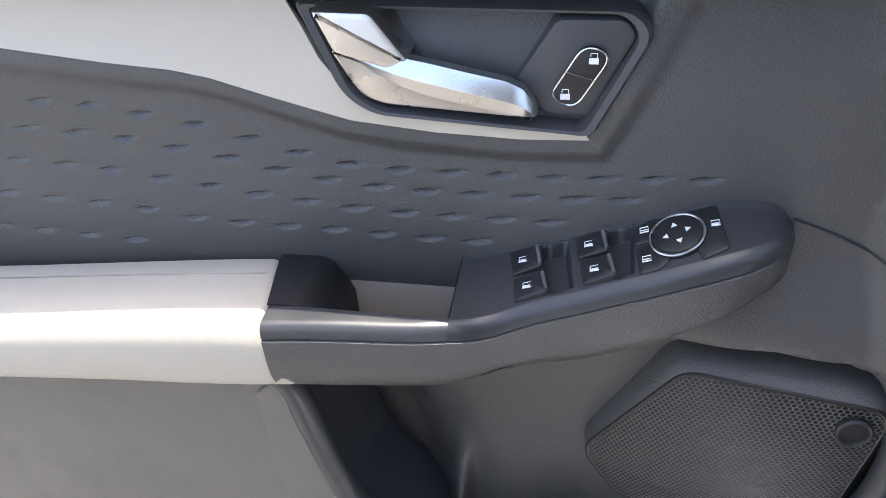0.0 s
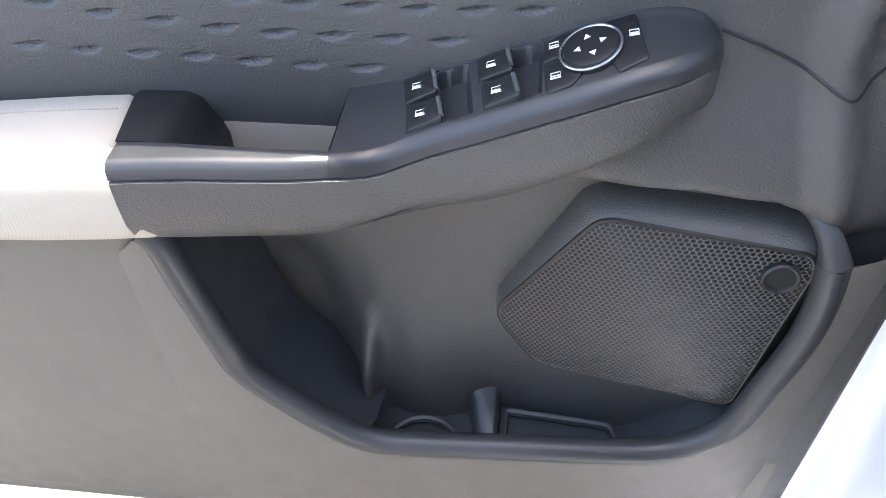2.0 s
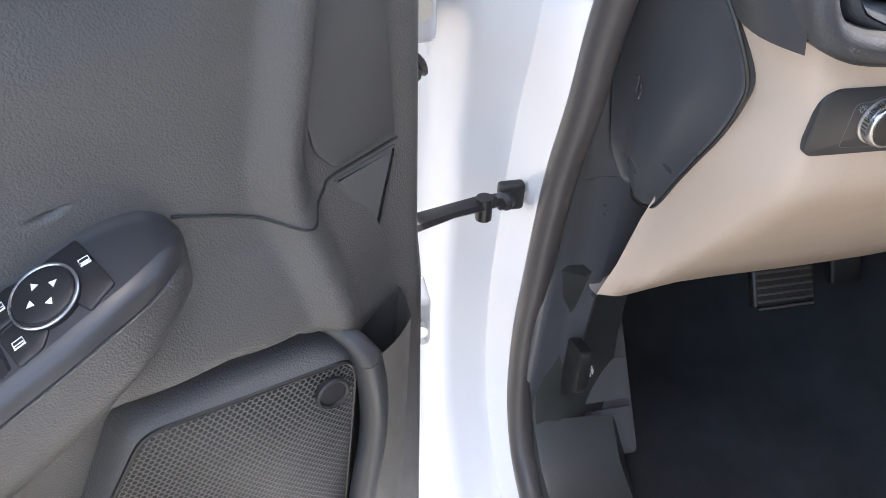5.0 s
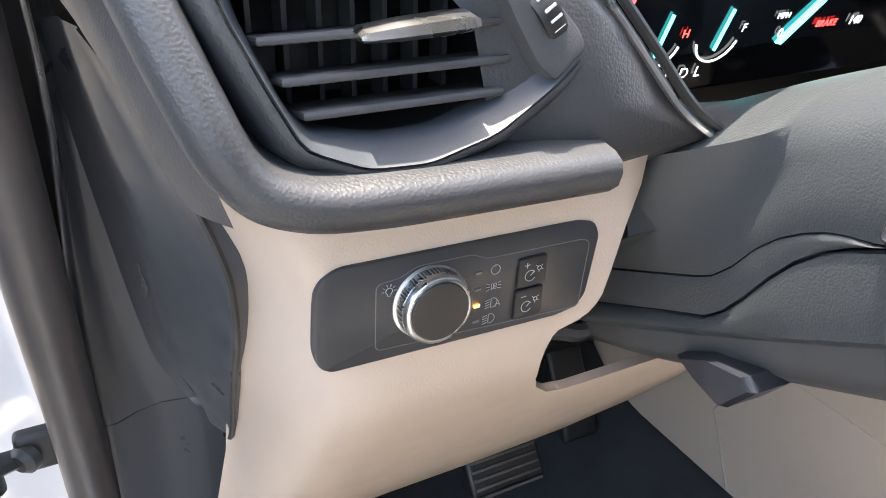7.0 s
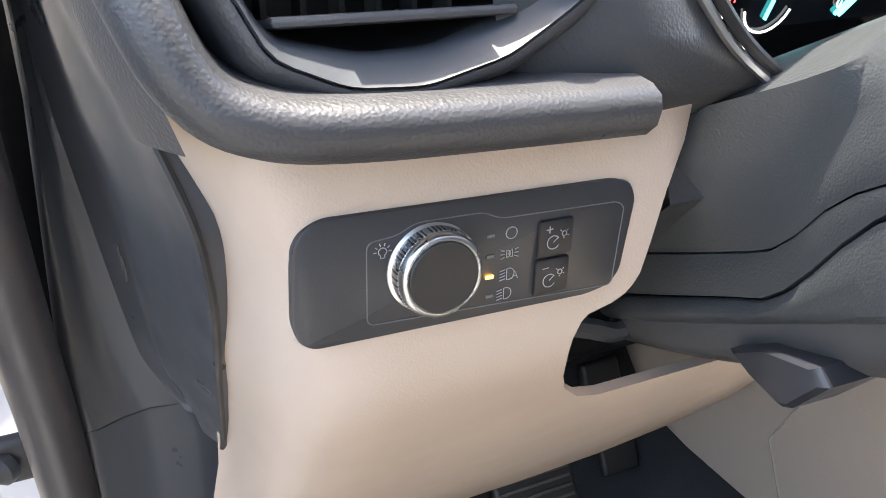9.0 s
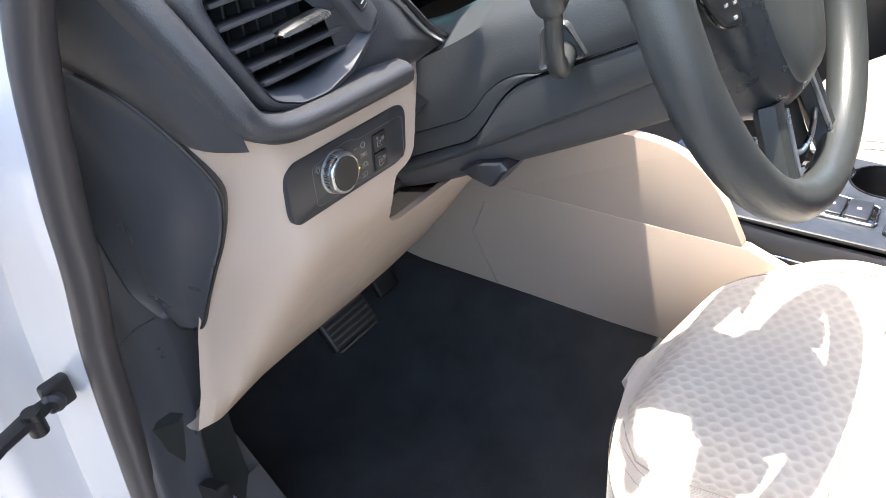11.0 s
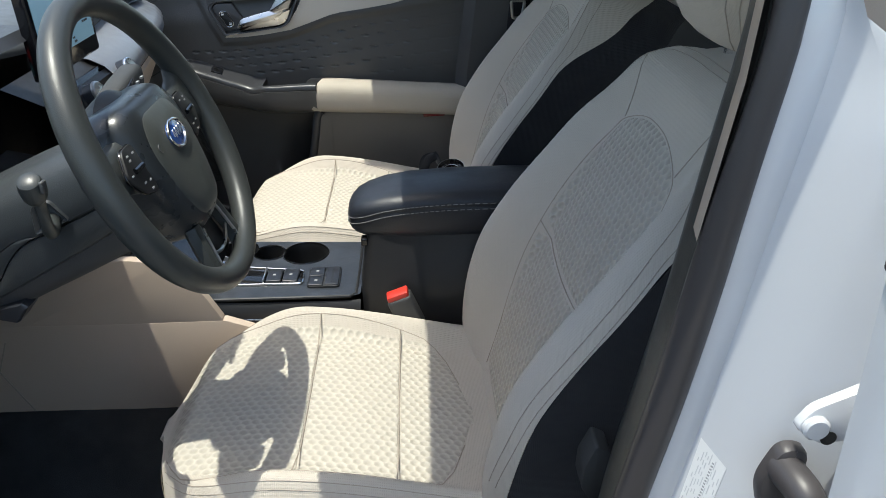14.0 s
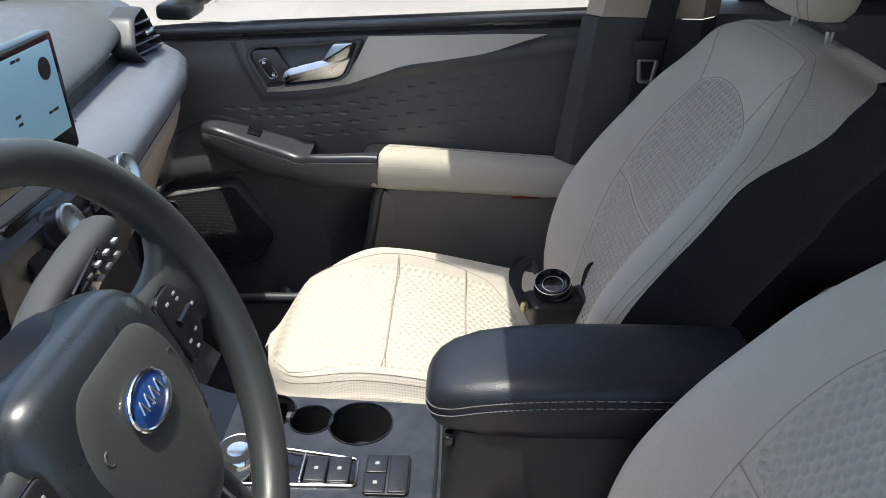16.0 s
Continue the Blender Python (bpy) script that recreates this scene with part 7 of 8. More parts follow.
        shell.append([l] + half_ + [V(p.x, 2 * yc - p.y, p.z) for p in reversed(half_[:-1])] + [r])
    part("backrest_side", loft(shell), DARK_CLOTH, s, "navy-black cloth sides and rear of the backrest", sharp=60)

    INS = [(0.66, 0.112), (0.74, 0.132), (0.82, 0.143), (0.88, 0.147), (0.95, 0.147), (1.01, 0.138), (1.05, 0.120), (1.066, 0.108)]

    def arch(q):
        return 1.062 + 0.026 * (1 - abs(q) ** 2.2)

    def bins(z0, z1, rnd):
        rr = []
        for i in range(29):
            t = i / 28
            row = []
            for j in range(31):
                q = -1 + j / 15
                zz = lerp(z0(q), z1(q), t)
                r = q * curve_s(INS, zz)
                puff = 0.0045 * (1 - abs(q) ** 10) * (1 - abs(2 * t - 1) ** 14)
                row.append(back_pt(zz, r) + nrm * (puff - 0.0012))
            rr.append(row)
        return loft(rr)

    def mid(q):
        return 0.885 - 0.014 * (1 - q * q)

    part("back_insert", bins(lambda q: 0.66, lambda q: mid(q) - 0.002, False), INSERT_BACK, s, "embossed beige cloth insert")
    part("back_insert", bins(lambda q: mid(q) + 0.002, arch, True), INSERT_BACK, s, "embossed beige cloth insert")
    edge_ = [(z, -r) for z, r in INS[:-1]] + [(arch(q), q * 0.108) for q in (-1, -0.8, -0.5, -0.2, 0.2, 0.5, 0.8, 1)] + [(z, r) for z, r in reversed(INS[:-1])]
    # crease round the back inserts, shade again drawn as a darker cord
    part("insert_crease", tube([back_pt(p.x, p.y) + nrm * 0.0004 for p in spline([(z, r, 0) for z, r in edge_], 4)], 0.0007, 5), BEIGE_THREAD, back)
    part("seam", tube([back_pt(mid(q), q * 0.147) + nrm * 0.0012 for q in (-1, -0.75, -0.5, -0.25, 0, 0.25, 0.5, 0.75, 1)], 0.0009, 5), BEIGE_THREAD, back)
    for sgn in (-1, 1):
        part("seam", tube([back_pt(z, sgn * r) + nrm * 0.0002 for z, r in ((1.064, 0.110), (1.085, 0.118), (1.105, 0.128), (1.125, 0.140), (1.140, 0.150))], 0.0009, 5), BEIGE_THREAD, back)
    # double stitching round the upper edge
    STITCH = [(0.70, 0.212), (0.76, 0.224), (0.84, 0.229), (0.91, 0.229), (0.98, 0.221), (1.04, 0.207), (1.09, 0.183), (1.125, 0.165), (1.145, 0.148), (1.158, 0.128), (1.163, 0.105), (1.166, 0.06), (1.166, 0.0)]
    for grow in (0.0, 0.008):
        line = [(z + grow * smooth(1.0, 1.16, z), r + grow * smooth(1.17, 1.12, z)) for z, r in STITCH]
        line = spline([(z, r, 0) for z, r in line], 4)
        line = [(p.x, p.y) for p in line]
        path = [back_pt(z, -r) + nrm * 0.0003 for z, r in line] + [back_pt(z, r) + nrm * 0.0003 for z, r in reversed(line[:-1])]
        part("stitching", tube(path, 0.0006, 5), BEIGE_THREAD, back)
    # headrest
    hx = spine(1.17) + 0.062
    hc = V(spine(1.17) + 0.036, yc, 1.302 + bdz)
    rr = []
    for h, w, d in ((-0.112, 0.070, 0.022), (-0.108, 0.092, 0.036), (-0.095, 0.108, 0.047), (-0.06, 0.124, 0.060), (0.0, 0.132, 0.064), (0.06, 0.128, 0.056), (0.095, 0.110, 0.042), (0.106, 0.080, 0.024)):
        rr.append([V(hc.x + h * 0.10 + 0.02 * (h / 0.11) ** 2 + d * math.copysign(abs(math.cos(t)) ** 0.75, math.cos(t)), yc + w * math.copysign(abs(math.sin(t)) ** 0.75, math.sin(t)), hc.z + h) for t in (2 * math.pi * j / 48 for j in range(48))])
    hr = part("headrest", loft(rr, ring=True, cap=True), BEIGE_CLOTH, s, "beige cloth headrest with double stitching", sharp=70)
    for side_ in (-1, 1):
        for off in (0.76, 0.88):
            pts = []
            for ring in rr[1:-1]:
                w = max(abs(p.y - yc) for p in ring)
                cx_ = sum(p.x for p in ring) / len(ring)
                d = max(p.x for p in ring) - cx_
                c = (1 - off ** (2 / 0.75)) ** 0.5
                pts.append(V(cx_ - d * c ** 0.75 - 0.0003, yc + side_ * w * off, ring[0].z))
            part("stitching", tube(pts, 0.0008, 5), BEIGE_THREAD, hr)
    for sgn in (-1, 1):
        part("headrest_post", tube([V(hx, yc + sgn * 0.06, 1.15 + bdz), V(hx + 0.004, yc + sgn * 0.06, 1.24 + bdz)], 0.006, 10), CHROME, s)
        part("post_guide", box((hx, yc + sgn * 0.06, 1.186 + bdz), (0.030, 0.046, 0.014), 0.005), TRIM, s)

    if shield:
        yo = yc - 0.240
        out = fillet([(0.428, 0.626), (0.462, 0.600), (0.520, 0.589), (0.80, 0.583), (0.88, 0.590), (0.965, 0.640), (1.03, 0.640), (1.06, 0.56), (1.00, 0.485), (0.62, 0.462), (0.535, 0.468), (0.480, 0.520), (0.445, 0.575)], [0.006, 0.02, 0.02, 0.02, 0.02, 0.02, 0.02, 0.02, 0.03, 0.03, 0.02, 0.02, 0.01])
        cc = Vector((0.72, 0.54))
        rows = []
        for k, dy in ((1.0, 0.045), (1.0, 0.012), (0.985, 0.0), (0.955, -0.010), (0.93, -0.0125)):
            rows.append([V(cc.x + (p.x - cc.x) * k, yo + dy - 0.012 * smooth(0.62, 0.56, p.y), cc.y + (p.y - cc.y) * k) for p in out])
        sh = part("side_shield", loft(rows, ring=True, cap=True), TRIM_DARK, s, "black plastic seat side shield", sharp=50)
        yf = yo - 0.026
        part("switch_recess", tube([V(p.x, yf + 0.0015, p.y) for p in fillet([(0.540, 0.583), (0.80, 0.572), (0.90, 0.560), (0.86, 0.512), (0.66, 0.502), (0.60, 0.505), (0.558, 0.535)], [0.012, 0.02, 0.02, 0.03, 0.03, 0.03, 0.02])], 0.0014, 6, closed=True), BLACK, sh)
        part("slide_switch", box((0.590, yf - 0.008, 0.545), (0.060, 0.020, 0.013), 0.005, 3, Matrix.Rotation(radians(4), 4, "Y")), TRIM, sh, "grey seat slide switch")
        part("recline_switch", box((0.652, yf - 0.008, 0.552), (0.016, 0.020, 0.044), 0.005, 3, Matrix.Rotation(radians(22), 4, "Y")), TRIM, sh, "grey seat recline switch")
        lm = part("lumbar_switch", turned([(0.0205, 0), (0.0205, 0.004), (0.018, 0.006), (0.0175, 0.003), (0.016, 0.005), (0.001, 0.006)], (0.699, yf + 0.002, 0.555), (0, -1, 0), 32), BLACK, sh, "round four-way lumbar switch")
        part("hinge_cover", loft([[V(x, yo + 0.02, z) for x, z in ((0.86, 0.60), (0.95, 0.655), (1.02, 0.665), (1.05, 0.62))], [V(x, yo - 0.012, z - 0.004) for x, z in ((0.87, 0.595), (0.955, 0.645), (1.02, 0.652), (1.05, 0.61))], [V(x, yo - 0.018, z - 0.03) for x, z in ((0.87, 0.59), (0.955, 0.63), (1.02, 0.635), (1.05, 0.60))]]), TRIM_DARK, sh)
        part("side_clip", plate(fillet([(0.9235, 0.8315), (0.9400, 0.8220), (0.9420, 0.770), (0.9230, 0.7520), (0.9105, 0.7735), (0.9115, 0.8020)], 0.005), (0, yc - 0.246, 0), (1, 0, 0), (0, 0, 1), 0.034, 0.003), STALK, s, "grey-green plastic seat side paddle")
    return s


driver_seat = seat("driver_seat", "beige cloth driver seat with black sides, partly in sun", -0.328, 0.0, 0.0, True)
passenger_seat = seat("passenger_seat", "beige cloth passenger seat in full sun", 0.372, -0.035, 0.010, False)

# ---- centre console ----
con = thing("center_console", "black and beige center console with shifter and cup holders", "console", (0.45, 0.0, 0.40))
side = [(0.072, 0.757), (0.16, 0.788), (0.259, 0.812), (0.32, 0.803), (0.358, 0.780), (0.385, 0.745), (0.412, 0.692), (0.25, 0.670), (0.051, 0.670), (-0.03, 0.64)]
part("upper_side", plate(fillet(side, [0.004, 0.02, 0.03, 0.03, 0.02, 0.02, 0.004, 0.004, 0.004, 0.004]), (0, -0.105, 0), (1, 0, 0), (0, 0, 1), 0.0158, 0.0015), BEIGE_PLASTIC, con, "beige upper console side")
part("lower_side", plate([(-0.25, 0.60), (-0.009, 0.660), (0.051, 0.691), (0.25, 0.690), (0.416, 0.692), (0.50, 0.66), (0.55, 0.40), (-0.25, 0.40)], (0, -0.105, 0), (1, 0, 0), (0, 0, 1), 0.0164, 0.0012), BEIGE_PLASTIC, con, "beige lower console side")
part("side_seam", tube([V(0.045, -0.1215, 0.660), V(0.02, -0.1215, 0.60), V(0.06, -0.1215, 0.515)], 0.0012, 5), BEIGE_THREAD, con)
part("body", loft([[V(x, -0.100, 0.38), V(x, -0.103, z - 0.035), V(x, -0.098, z - 0.008), V(x, -0.090, z)] for x, z in ((0.10, 0.80), (0.22, 0.77), (0.34, 0.712), (0.45, 0.706), (0.62, 0.706), (0.64, 0.708))]), BLACK, con, "black console body", sharp=45)
part("body_far_side", loft([[V(x, 0.128, 0.38), V(x, 0.128, z - 0.01), V(x, 0.120, z - 0.002)] for x, z in ((0.10, 0.80), (0.22, 0.77), (0.34, 0.712), (0.45, 0.706), (0.64, 0.706))]), BLACK, con, sharp=45)
part("ramp", loft([[V(x, y, z) for y in (-0.095, -0.03, 0.04, 0.124)] for x, z in ((0.10, 0.800), (0.20, 0.776), (0.28, 0.742), (0.33, 0.722), (0.352, 0.7145))]), BLACK_GLOSS, con, "gloss black tray in front of the shifter")
WELLS = [(0.402, 0.092, 0.034), (0.461, 0.076, 0.029), (0.529, 0.071, 0.0425)]


def deck():
    """Console deck pierced by the three wells."""
    bm = bmesh.new()
    outer = fillet([(0.338, -0.090), (0.640, -0.086), (0.640, 0.112), (0.335, 0.130)], 0.010)
    vs = [bm.verts.new(V(p.x, p.y, 0.7145)) for p in outer]
    es = [bm.edges.new((vs[k - 1], vs[k])) for k in range(len(vs))]
    for x, y, r in WELLS:
        ring = [bm.verts.new(V(x + r * math.cos(t), y + r * math.sin(t), 0.7145)) for t in (2 * math.pi * k / 40 for k in range(40))]
        es += [bm.edges.new((ring[k - 1], ring[k])) for k in range(40)]
    bmesh.ops.triangle_fill(bm, use_beauty=True, use_dissolve=False, edges=es)
    return bm


part("top_plate", deck(), DECK, con, "dark wood-grain console top")
for cxx, cyy, r in WELLS:
    cp = part("cup_holder", loft([[V(cxx + q * r * math.cos(t), cyy + q * r * math.sin(t), z) for t in (2 * math.pi * k / 40 for k in range(40))] for q, z in ((1.0, 0.7146), (0.98, 0.711), (0.965, 0.705), (0.93, 0.655), (0.90, 0.648), (0.02, 0.646))], ring=True, cap="end"), BLACK, con, "deep round black cup holder")
    part("holder_rim", tube([V(cxx + r * 1.01 * math.cos(t), cyy + r * 1.01 * math.sin(t), 0.7150) for t in (2 * math.pi * k / 40 for k in range(40))], 0.0013, 6, closed=True), BLACK_GLOSS, cp)
part("holder_tab", box((0.428, 0.092, 0.703), (0.010, 0.014, 0.014), 0.003), TRIM, con, "grey cup gripper")
part("edge_line", tube([V(0.30, -0.1035, 0.684), V(0.40, -0.1035, 0.682), V(0.49, -0.104, 0.680)], 0.0012, 5), SATIN, con)
part("deck_edge", tube([V(0.338, -0.091, 0.7135), V(0.50, -0.090, 0.7135), V(0.622, -0.089, 0.7135), V(0.632, -0.080, 0.7135), V(0.634, 0.0, 0.7135), V(0.634, 0.10, 0.7135)], 0.003, 8), BLACK, con)
fr = fillet([(0.395, -0.046), (0.536, -0.046), (0.534, 0.000), (0.44, 0.016), (0.395, 0.022)], 0.007)
part("shifter_frame", tube([V(p.x, p.y, 0.7165) for p in fr], 0.0019, 8, closed=True), CHROME, con, "chrome shifter surround")
part("shifter_bed", plate(fr, (0, 0, 0.7148), (1, 0, 0), (0, 1, 0), 0.0012, 0.0004), BLACK_GLOSS, con)
rk = part("rotary_shifter", turned([(0.030, 0), (0.031, 0.010), (0.030, 0.026), (0.027, 0.030), (0.025, 0.029)], (0.388, -0.015, 0.714), (0, 0, 1), 36), CHROME, con, "chrome rotary gear knob")
part("knob_top", turned([(0.026, 0.02), (0.026, 0.0295), (0.001, 0.0285)], (0.388, -0.015, 0.714), (0, 0, 1), 32), BLACK, rk)
part("button_bar", box((0.468, -0.021, 0.7205), (0.003, 0.046, 0.008), 0.001), SATIN, con)
for k in range(2):
    bt = part("console_button", box((0.485 + 0.029 * k, -0.022, 0.719), (0.027, 0.044, 0.006), 0.002), KEYCAP, con)
    part("button_mark", box((0.485 + 0.029 * k, -0.022, 0.7222), (0.005, 0.005, 0.0005), 0), GREY_INK, bt)
pod = part("mode_pod", plate(fillet([(0.545, -0.060), (0.602, -0.060), (0.602, 0.008), (0.545, 0.008)], 0.008), (0, 0, 0.7147), (1, 0, 0), (0, 1, 0), 0.0035, 0.0012), BLACK, con)
for bx, by in ((0.560, -0.010), (0.560, -0.043)):
    bt = part("mode_button", box((bx, by, 0.7185), (0.026, 0.031, 0.004), 0.0015), KEYCAP, pod)
    part("button_mark", box((bx, by, 0.7207), (0.005, 0.005, 0.0005), 0), GREY_INK, bt)
sl = part("parking_key", box((0.588, -0.026, 0.7185), (0.024, 0.064, 0.004), 0.0015), KEYCAP, pod)
part("key_slot", box((0.588, -0.026, 0.7206), (0.004, 0.046, 0.0006), 0), BLACK, sl)
part("bin_body", loft([[V(x + 0.016, -0.087 + n, z), V(x + 0.004, -0.080 + n, z), V(x, -0.062 + n, z), V(x, 0.06, z), V(x + 0.02, 0.07, z), V(1.0, 0.07, z), V(1.0, -0.088 + n, z)] for x, n, z in ((0.640, 0, 0.38), (0.640, 0, 0.70), (0.641, 0.006, 0.735), (0.646, 0.018, 0.77), (0.652, 0.028, 0.815))], ring=True, cap=True), BLACK, con, "black storage bin", sharp=50)
# padded lid: a rounded nose, a seam with two stitch lines along its side
rows = []
for x, w, zt, zb in ((0.621, 0.014, 0.835, 0.826), (0.6225, 0.028, 0.843, 0.820), (0.628, 0.042, 0.852, 0.815), (0.638, 0.053, 0.861, 0.811), (0.655, 0.062, 0.869, 0.808), (0.685, 0.068, 0.877, 0.807), (0.73, 0.071, 0.883, 0.807), (0.80, 0.072, 0.887, 0.808), (0.90, 0.072, 0.888, 0.810), (1.0, 0.070, 0.887, 0.812)):
    zs = curve_at([(0.621, 0.829), (0.64, 0.837), (0.68, 0.852), (0.74, 0.862), (0.82, 0.866), (1.0, 0.867)], x)
    half_ = [(0.86, zb), (0.965, zb + 0.006), (1.0, lerp(zb, zs, 0.35)), (1.010, lerp(zb, zs, 0.8)), (1.0, zs - 0.002), (0.988, zs), (0.998, zs + 0.002), (0.965, lerp(zs, zt, 0.45)), (0.87, lerp(zs, zt, 0.80)), (0.70, lerp(zs, zt, 0.95)), (0.4, zt + 0.001), (0, zt + 0.002)]
    rows.append([V(x, 0.006 - w * q, z) for q, z in half_] + [V(x, 0.006 + w * q, z) for q, z in reversed(half_[:-1])])
lid = part("armrest_lid", loft(rows, ring=True, cap=True), LEATHER, con, "padded blue-black armrest lid with grey stitching", sharp=80)
for c in (4, 6):
    line = [r[c] + V(0, -0.0014, 0.0030 * (c - 5)) for r in rows]
    line += [V(p.x, 0.036 - p.y, p.z) for p in reversed(line[:0])]
    part("seam", tube(line, 0.0004, 4), LEATHER, lid)
    fine = spline(line, 24)
    for a, b in zip(fine[0:-2:3], fine[2::3]):
        part("stitch", tube([a, b], 0.0007, 4), THREAD, lid)
part("lid_latch", box((0.650, -0.050, 0.800), (0.012, 0.018, 0.014), 0.003), BLACK_GLOSS, con)

bk = thing("seat_belt_buckle", "black seat belt buckle with a red release button", "buckle", (0.72, -0.10, 0.66))
bx, bz = V(0.94, 0, 0.34).normalized(), V(-0.5, 0, 0.86).normalized()
bo = V(0.716, -0.118, 0.704)
bz = V(-0.36, -0.10, 0.93).normalized()
bx = V(0.93, 0, 0.36).normalized()
by = bz.cross(bx).normalized()
bkm = Matrix(((bx.x, by.x, bz.x, 0), (bx.y, by.y, bz.y, 0), (bx.z, by.z, bz.z, 0), (0, 0, 0, 1)))
part("case", box(bo - bz * 0.006, (0.042, 0.028, 0.070), 0.005, 3, bkm), TRIM_SMOOTH, bk)
part("release_button", box(bo + bz * 0.0325, (0.037, 0.022, 0.010), 0.0025, 2, bkm), RED, bk, "red release button")
part("strap", box(bo - bz * 0.08, (0.030, 0.012, 0.09), 0.003, 2, bkm), BLACK, bk)

# black camera with its strap lying on the passenger seat
cm = thing("compact_camera", "small black camera with strap lying on the passenger seat", "camera", (0.815, 0.40, 0.68))
cmo = V(0.826, 0.395, 0.700)
turn_ = Matrix.Rotation(radians(12), 4, "Z")
cb_ = part("camera_body", box(cmo, (0.100, 0.066, 0.050), 0.010, 3, turn_), BLACK, cm)
part("grip", box(cmo + V(0.046, 0.004, 0.004), (0.022, 0.060, 0.056), 0.009, 3, turn_), LEATHER, cb_)
lens = part("lens_barrel", turned([(0.033, 0), (0.033, 0.020), (0.030, 0.023), (0.030, 0.036), (0.028, 0.038), (0.024, 0.031), (0.017, 0.030), (0.016, 0.027), (0.001, 0.026)], cmo + V(-0.004, 0.012, 0.018), (-0.12, -0.30, 1), 36), BLACK_GLOSS, cb_)
for rr_, hh_ in ((0.0305, 0.036), (0.0175, 0.0305)):
    ax_ = V(-0.12, -0.30, 1).normalized()
    a1 = ax_.orthogonal().normalized()
    a2 = ax_.cross(a1)
    part("lens_ring", tube([cmo + V(-0.004, 0.012, 0.018) + ax_ * hh_ + (a1 * math.cos(t) + a2 * math.sin(t)) * rr_ for t in (2 * math.pi * k / 36 for k in range(36))], 0.0008, 6, closed=True), STEEL, lens)
part("shutter_dial", turned([(0.009, 0), (0.009, 0.006), (0.007, 0.008)], cmo + V(-0.052, -0.016, 0.012), (-1, -0.2, 0.2), 20), BRASS, cb_, "small brass dial")
for pts in ([(-0.05, 0.03, 0.0), (-0.070, 0.050, 0.020), (-0.066, 0.070, 0.046), (-0.042, 0.072, 0.052), (-0.030, 0.055, 0.040)], [(-0.052, 0.0, 0.0), (-0.066, 0.02, 0.028), (-0.060, 0.05, 0.050), (-0.035, 0.075, 0.055)]):
    part("strap", tube(spline([cmo + V(*p) for p in pts], 6), 0.010, 8, flat=0.18), DARK_CLOTH, cm)
for pts in ([(0.046, 0.02, 0.01), (0.050, 0.03, 0.050), (0.062, 0.035, 0.070), (0.070, 0.03, 0.045), (0.060, 0.02, 0.012)], [(0.060, 0.0, 0.0), (0.078, 0.0, 0.034), (0.092, 0.004, 0.044), (0.092, 0.004, 0.016), (0.072, 0.0, -0.006)]):
    part("strap_loop", tube(spline([cmo + V(*p) for p in pts], 6), 0.0055, 8, flat=0.5), BLACK, cm)

# passenger belt, pillar and window surroundings
part("pillar_right", loft([[V(0.83, 0.70, 0.45), V(0.86, 0.66, 0.45), V(1.10, 0.655, 0.45), V(1.14, 0.72, 0.45)], [V(0.845, 0.71, 0.88), V(0.872, 0.675, 0.89), V(1.09, 0.665, 0.89), V(1.13, 0.72, 0.88)], [V(0.875, 0.70, 1.135), V(0.90, 0.675, 1.135), V(1.08, 0.665, 1.135), V(1.12, 0.70, 1.135)]]), TRIM_SMOOTH, None, "black lower pillar trim", kind="structure", category="pillar")
part("pillar_right_upper", loft([[V(0.880, 0.70, 1.137), V(0.905, 0.672, 1.137), V(1.08, 0.662, 1.137), V(1.12, 0.70, 1.137)], [V(0.93, 0.60, 1.50), V(0.94, 0.575, 1.50), V(1.06, 0.57, 1.50), V(1.08, 0.60, 1.50)]]), BEIGE_PLASTIC, None, "beige upper pillar trim", kind="structure", category="pillar")
bl = thing("seat_belt", "black seat belt with a steel tongue on the pillar", "seat belt", (0.99, 0.66, 0.9))
part("webbing", loft([[V(x - 0.024, y, z), V(x + 0.024, y - 0.004, z)] for x, y, z in ((1.02, 0.60, 1.42), (1.005, 0.640, 1.17), (0.995, 0.650, 1.09), (0.985, 0.652, 0.95), (0.97, 0.652, 0.60))]), DARK_CLOTH, bl)
part("tongue", tube([V(p.x, 0.640, p.y) for p in fillet([(0.972, 1.070), (1.004, 1.070), (0.999, 1.030), (0.977, 1.030)], 0.006)], 0.004, 8, closed=True), STEEL, bl, "steel belt tongue")
part("tongue_grip", box((0.988, 0.640, 1.088), (0.055, 0.014, 0.036), 0.006), BLACK, bl)
rb = thing("rear_bench", "dark rear bench seat behind the front seats", "car seat", (1.6, 0, 0.40))
part("bench_cushion", box((1.60, 0, 0.56), (0.50, 1.20, 0.20), 0.05), BEIGE_CLOTH, rb)
part("bench_back", box((1.86, 0, 0.90), (0.14, 1.20, 0.62), 0.05, 3), BEIGE_CLOTH, rb)
# rear right door seen past the passenger seat
rdr = thing("rear_right_door", "dark rear door panel beyond the passenger seat", "car door", (1.6, 0.72, 0.40), kind="structure")
part("panel", loft([[V(x, 0.80, 1.150), V(x, 0.715, 1.152), V(x, 0.695, 1.140), V(x, 0.690, 1.05), V(x, 0.670, 0.90), V(x, 0.665, 0.86), V(x, 0.690, 0.80), V(x, 0.690, 0.34)] for x in (1.11, 1.4, 1.8, 2.2)]), TRIM_SMOOTH, rdr)
pw = part("window_passenger", box((0.45, 0.775, 1.30), (1.0, 0.004, 0.40), 0), GLASS, None, "clear passenger door window", kind="structure", category="window")
pw.visible_shadow = False

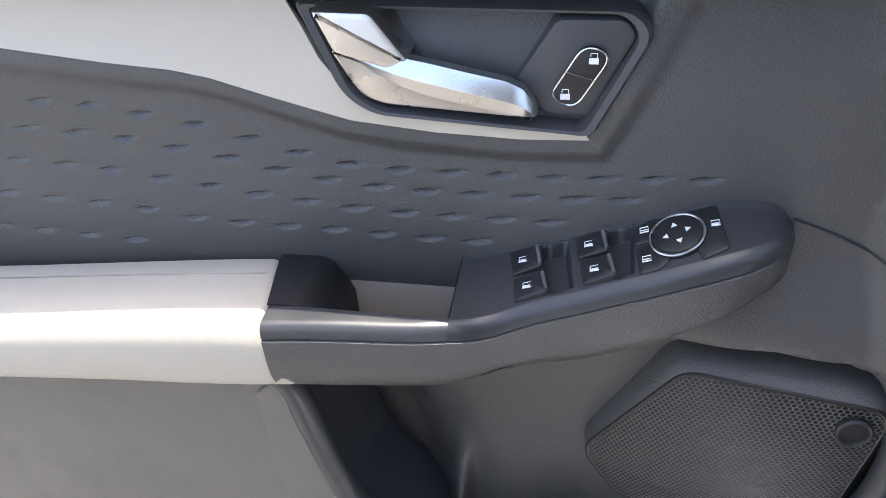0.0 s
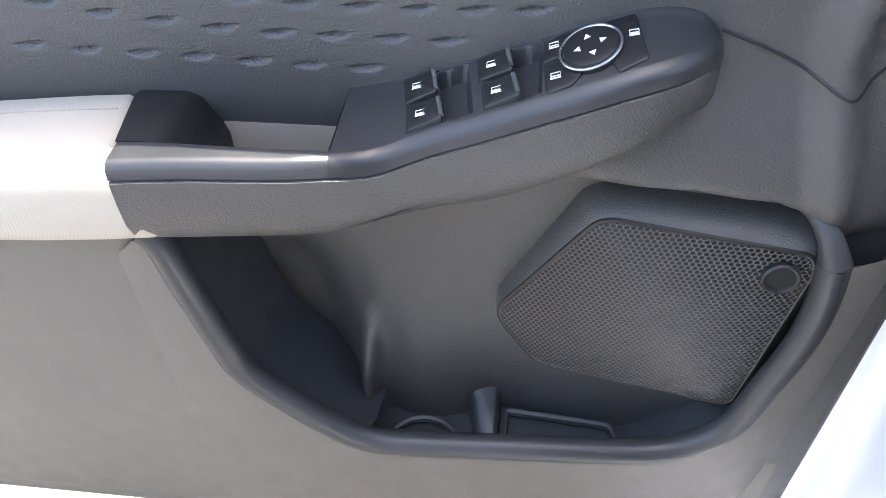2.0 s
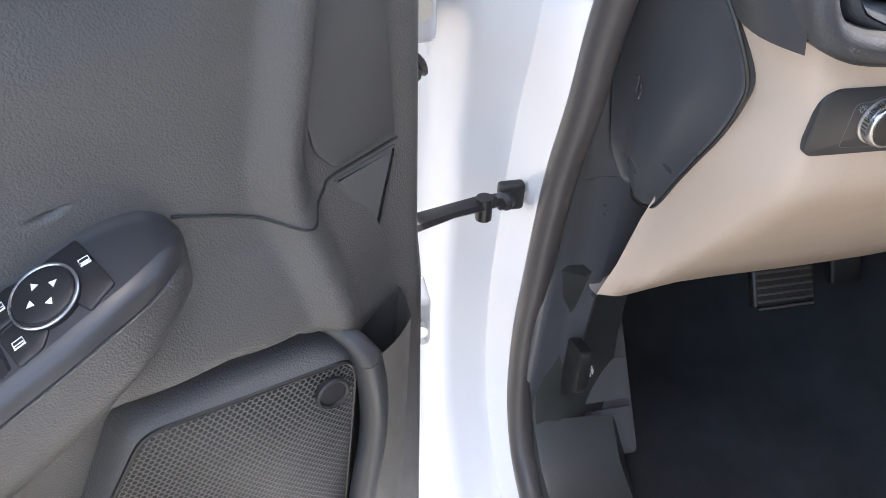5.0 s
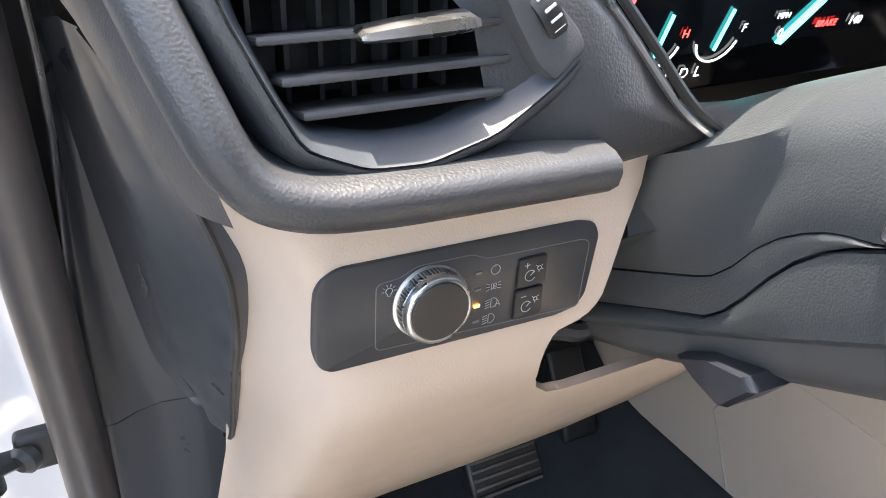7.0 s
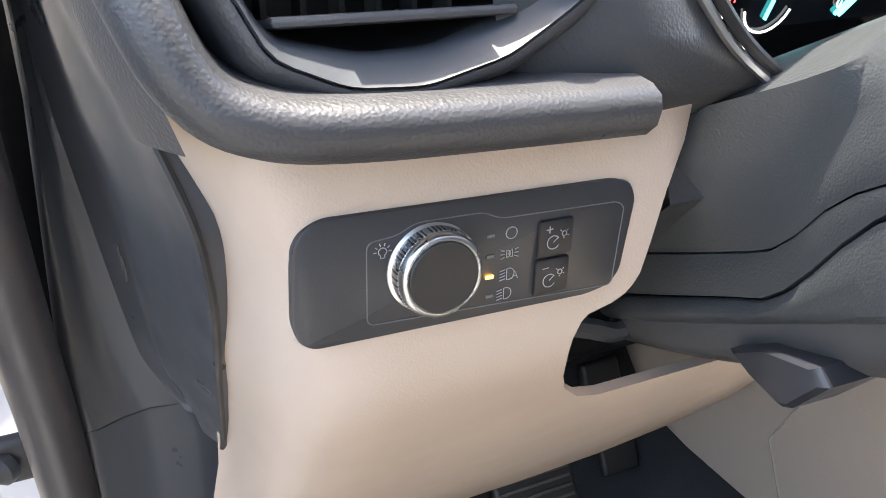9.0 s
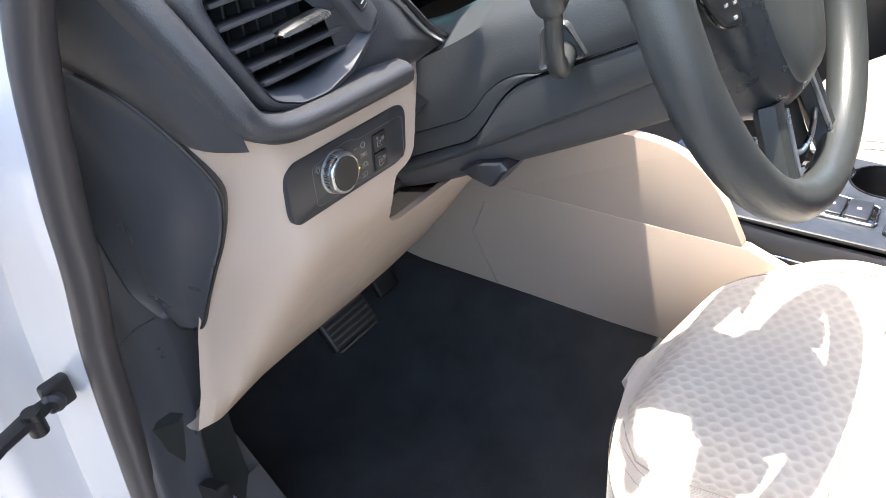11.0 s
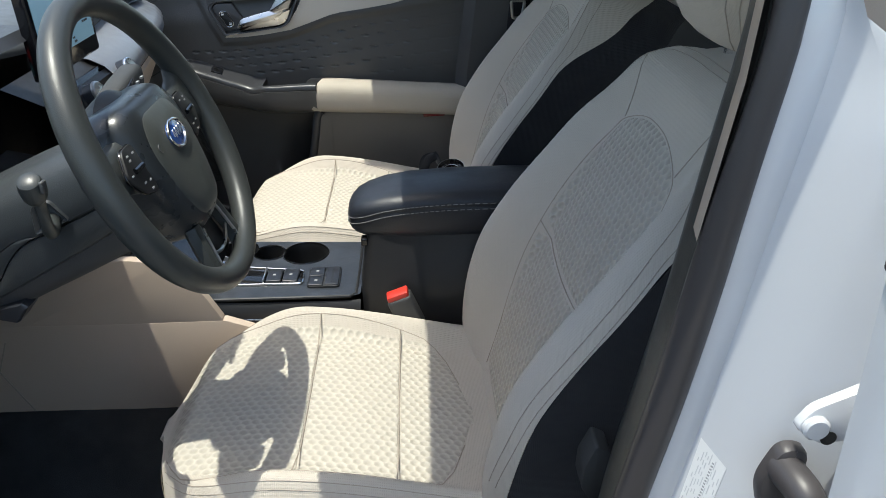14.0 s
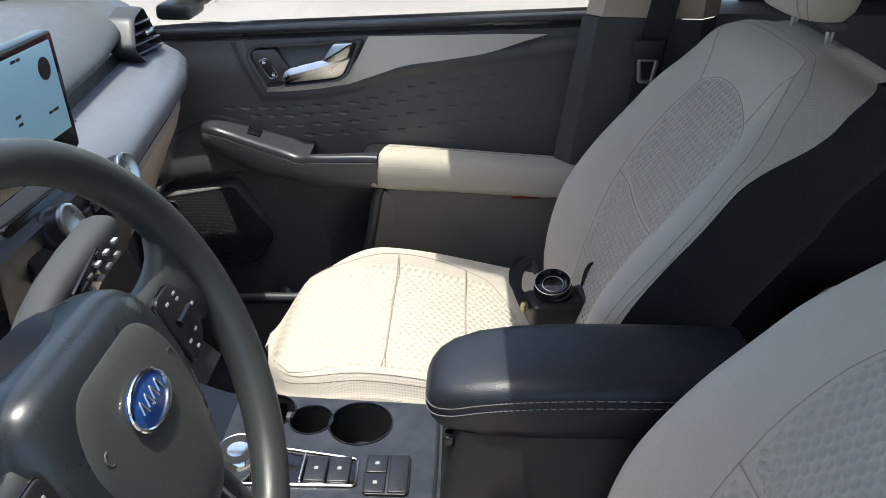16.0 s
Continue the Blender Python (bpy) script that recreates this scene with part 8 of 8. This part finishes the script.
# ---- outside, past the passenger window ----
mir = thing("door_mirror", "black passenger door mirror outside the window", "mirror", (0.10, 0.95, 1.16))
rows = []
for y, k in ((0.86, 0.55), (0.89, 0.85), (0.95, 1.0), (1.03, 0.95), (1.07, 0.6)):
    rows.append([V(0.10 + 0.045 * k * math.cos(t), y, 1.170 + 0.072 * k * math.sin(t)) for t in (2 * math.pi * j / 24 for j in range(24))])
part("housing", loft(rows, ring=True, cap=True), BLACK, mir, sharp=60)
part("mirror_glass", plate(fillet([(0.885, 1.112), (1.050, 1.118), (1.050, 1.225), (0.890, 1.225)], 0.02), (0.1465, 0, 0), (0, 1, 0), (0, 0, 1), 0.003, 0.0008), CHROME, mir, "silver mirror glass")
part("foot", box((0.09, 0.85, 1.110), (0.07, 0.10, 0.03), 0.01), BLACK, mir)


def parked_car(x0, y0, paint, label):
    c = thing("parked_car", label, "car", (x0, y0, 0), "parked cars")
    rows = []
    for x, zb, zt, w in ((-2.2, 0.5, 0.75, 0.70), (-2.15, 0.3, 0.85, 0.80), (-1.3, 0.25, 1.0, 0.88), (-0.7, 0.25, 1.05, 0.90), (0.6, 0.25, 1.08, 0.90), (1.6, 0.25, 1.08, 0.88), (2.15, 0.35, 1.0, 0.80), (2.2, 0.5, 0.9, 0.7)):
        rows.append([V(x0 + x, y0 + w * a, lerp(zb, zt, b)) for a, b in ((-0.94, 0), (-1, 0.35), (-0.99, 0.75), (-0.92, 1), (0.92, 1), (0.99, 0.75), (1, 0.35), (0.94, 0))])
    part("body", loft(rows, ring=True, cap=True), paint, c, sharp=40)
    cab = [[V(x0 + x, y0 + w * a, z) for a in (-1, -0.6, 0, 0.6, 1)] for x, z, w in ((-1.1, 1.02, 0.80), (-0.45, 1.42, 0.66), (0.4, 1.50, 0.64), (1.2, 1.42, 0.64), (1.75, 1.08, 0.76))]
    part("roof", loft(cab), paint, c)
    for s in (-1, 1):
        part("side_window", plate([(-0.95, 1.06), (-0.42, 1.38), (1.15, 1.38), (1.55, 1.09)], (x0, y0 + s * 0.80, 0), (1, 0, 0), (0, -s * 0.30, 1), 0.01, 0.002), BLACK_GLOSS, c)
        for wx in (-1.38, 1.32):
            w = part("wheel", turned([(0.20, -0.10), (0.31, -0.10), (0.33, -0.07), (0.33, 0.07), (0.31, 0.10), (0.20, 0.10)], (x0 + wx, y0 + s * 0.80, 0.33), (0, 1, 0), 40), RUBBER, c)
            part("rim", turned([(0.205, 0.06), (0.20, 0.085), (0.06, 0.07), (0.001, 0.075)], (x0 + wx, y0 + s * 0.80, 0.33), (0, s, 0), 30), SATIN, w)
    return c


parked_car(3.3, 8.35, RED_PAINT, "dark red car parked across the concrete yard")
parked_car(8.2, 8.6, BLACK_GLOSS, "black car parked across the concrete yard")
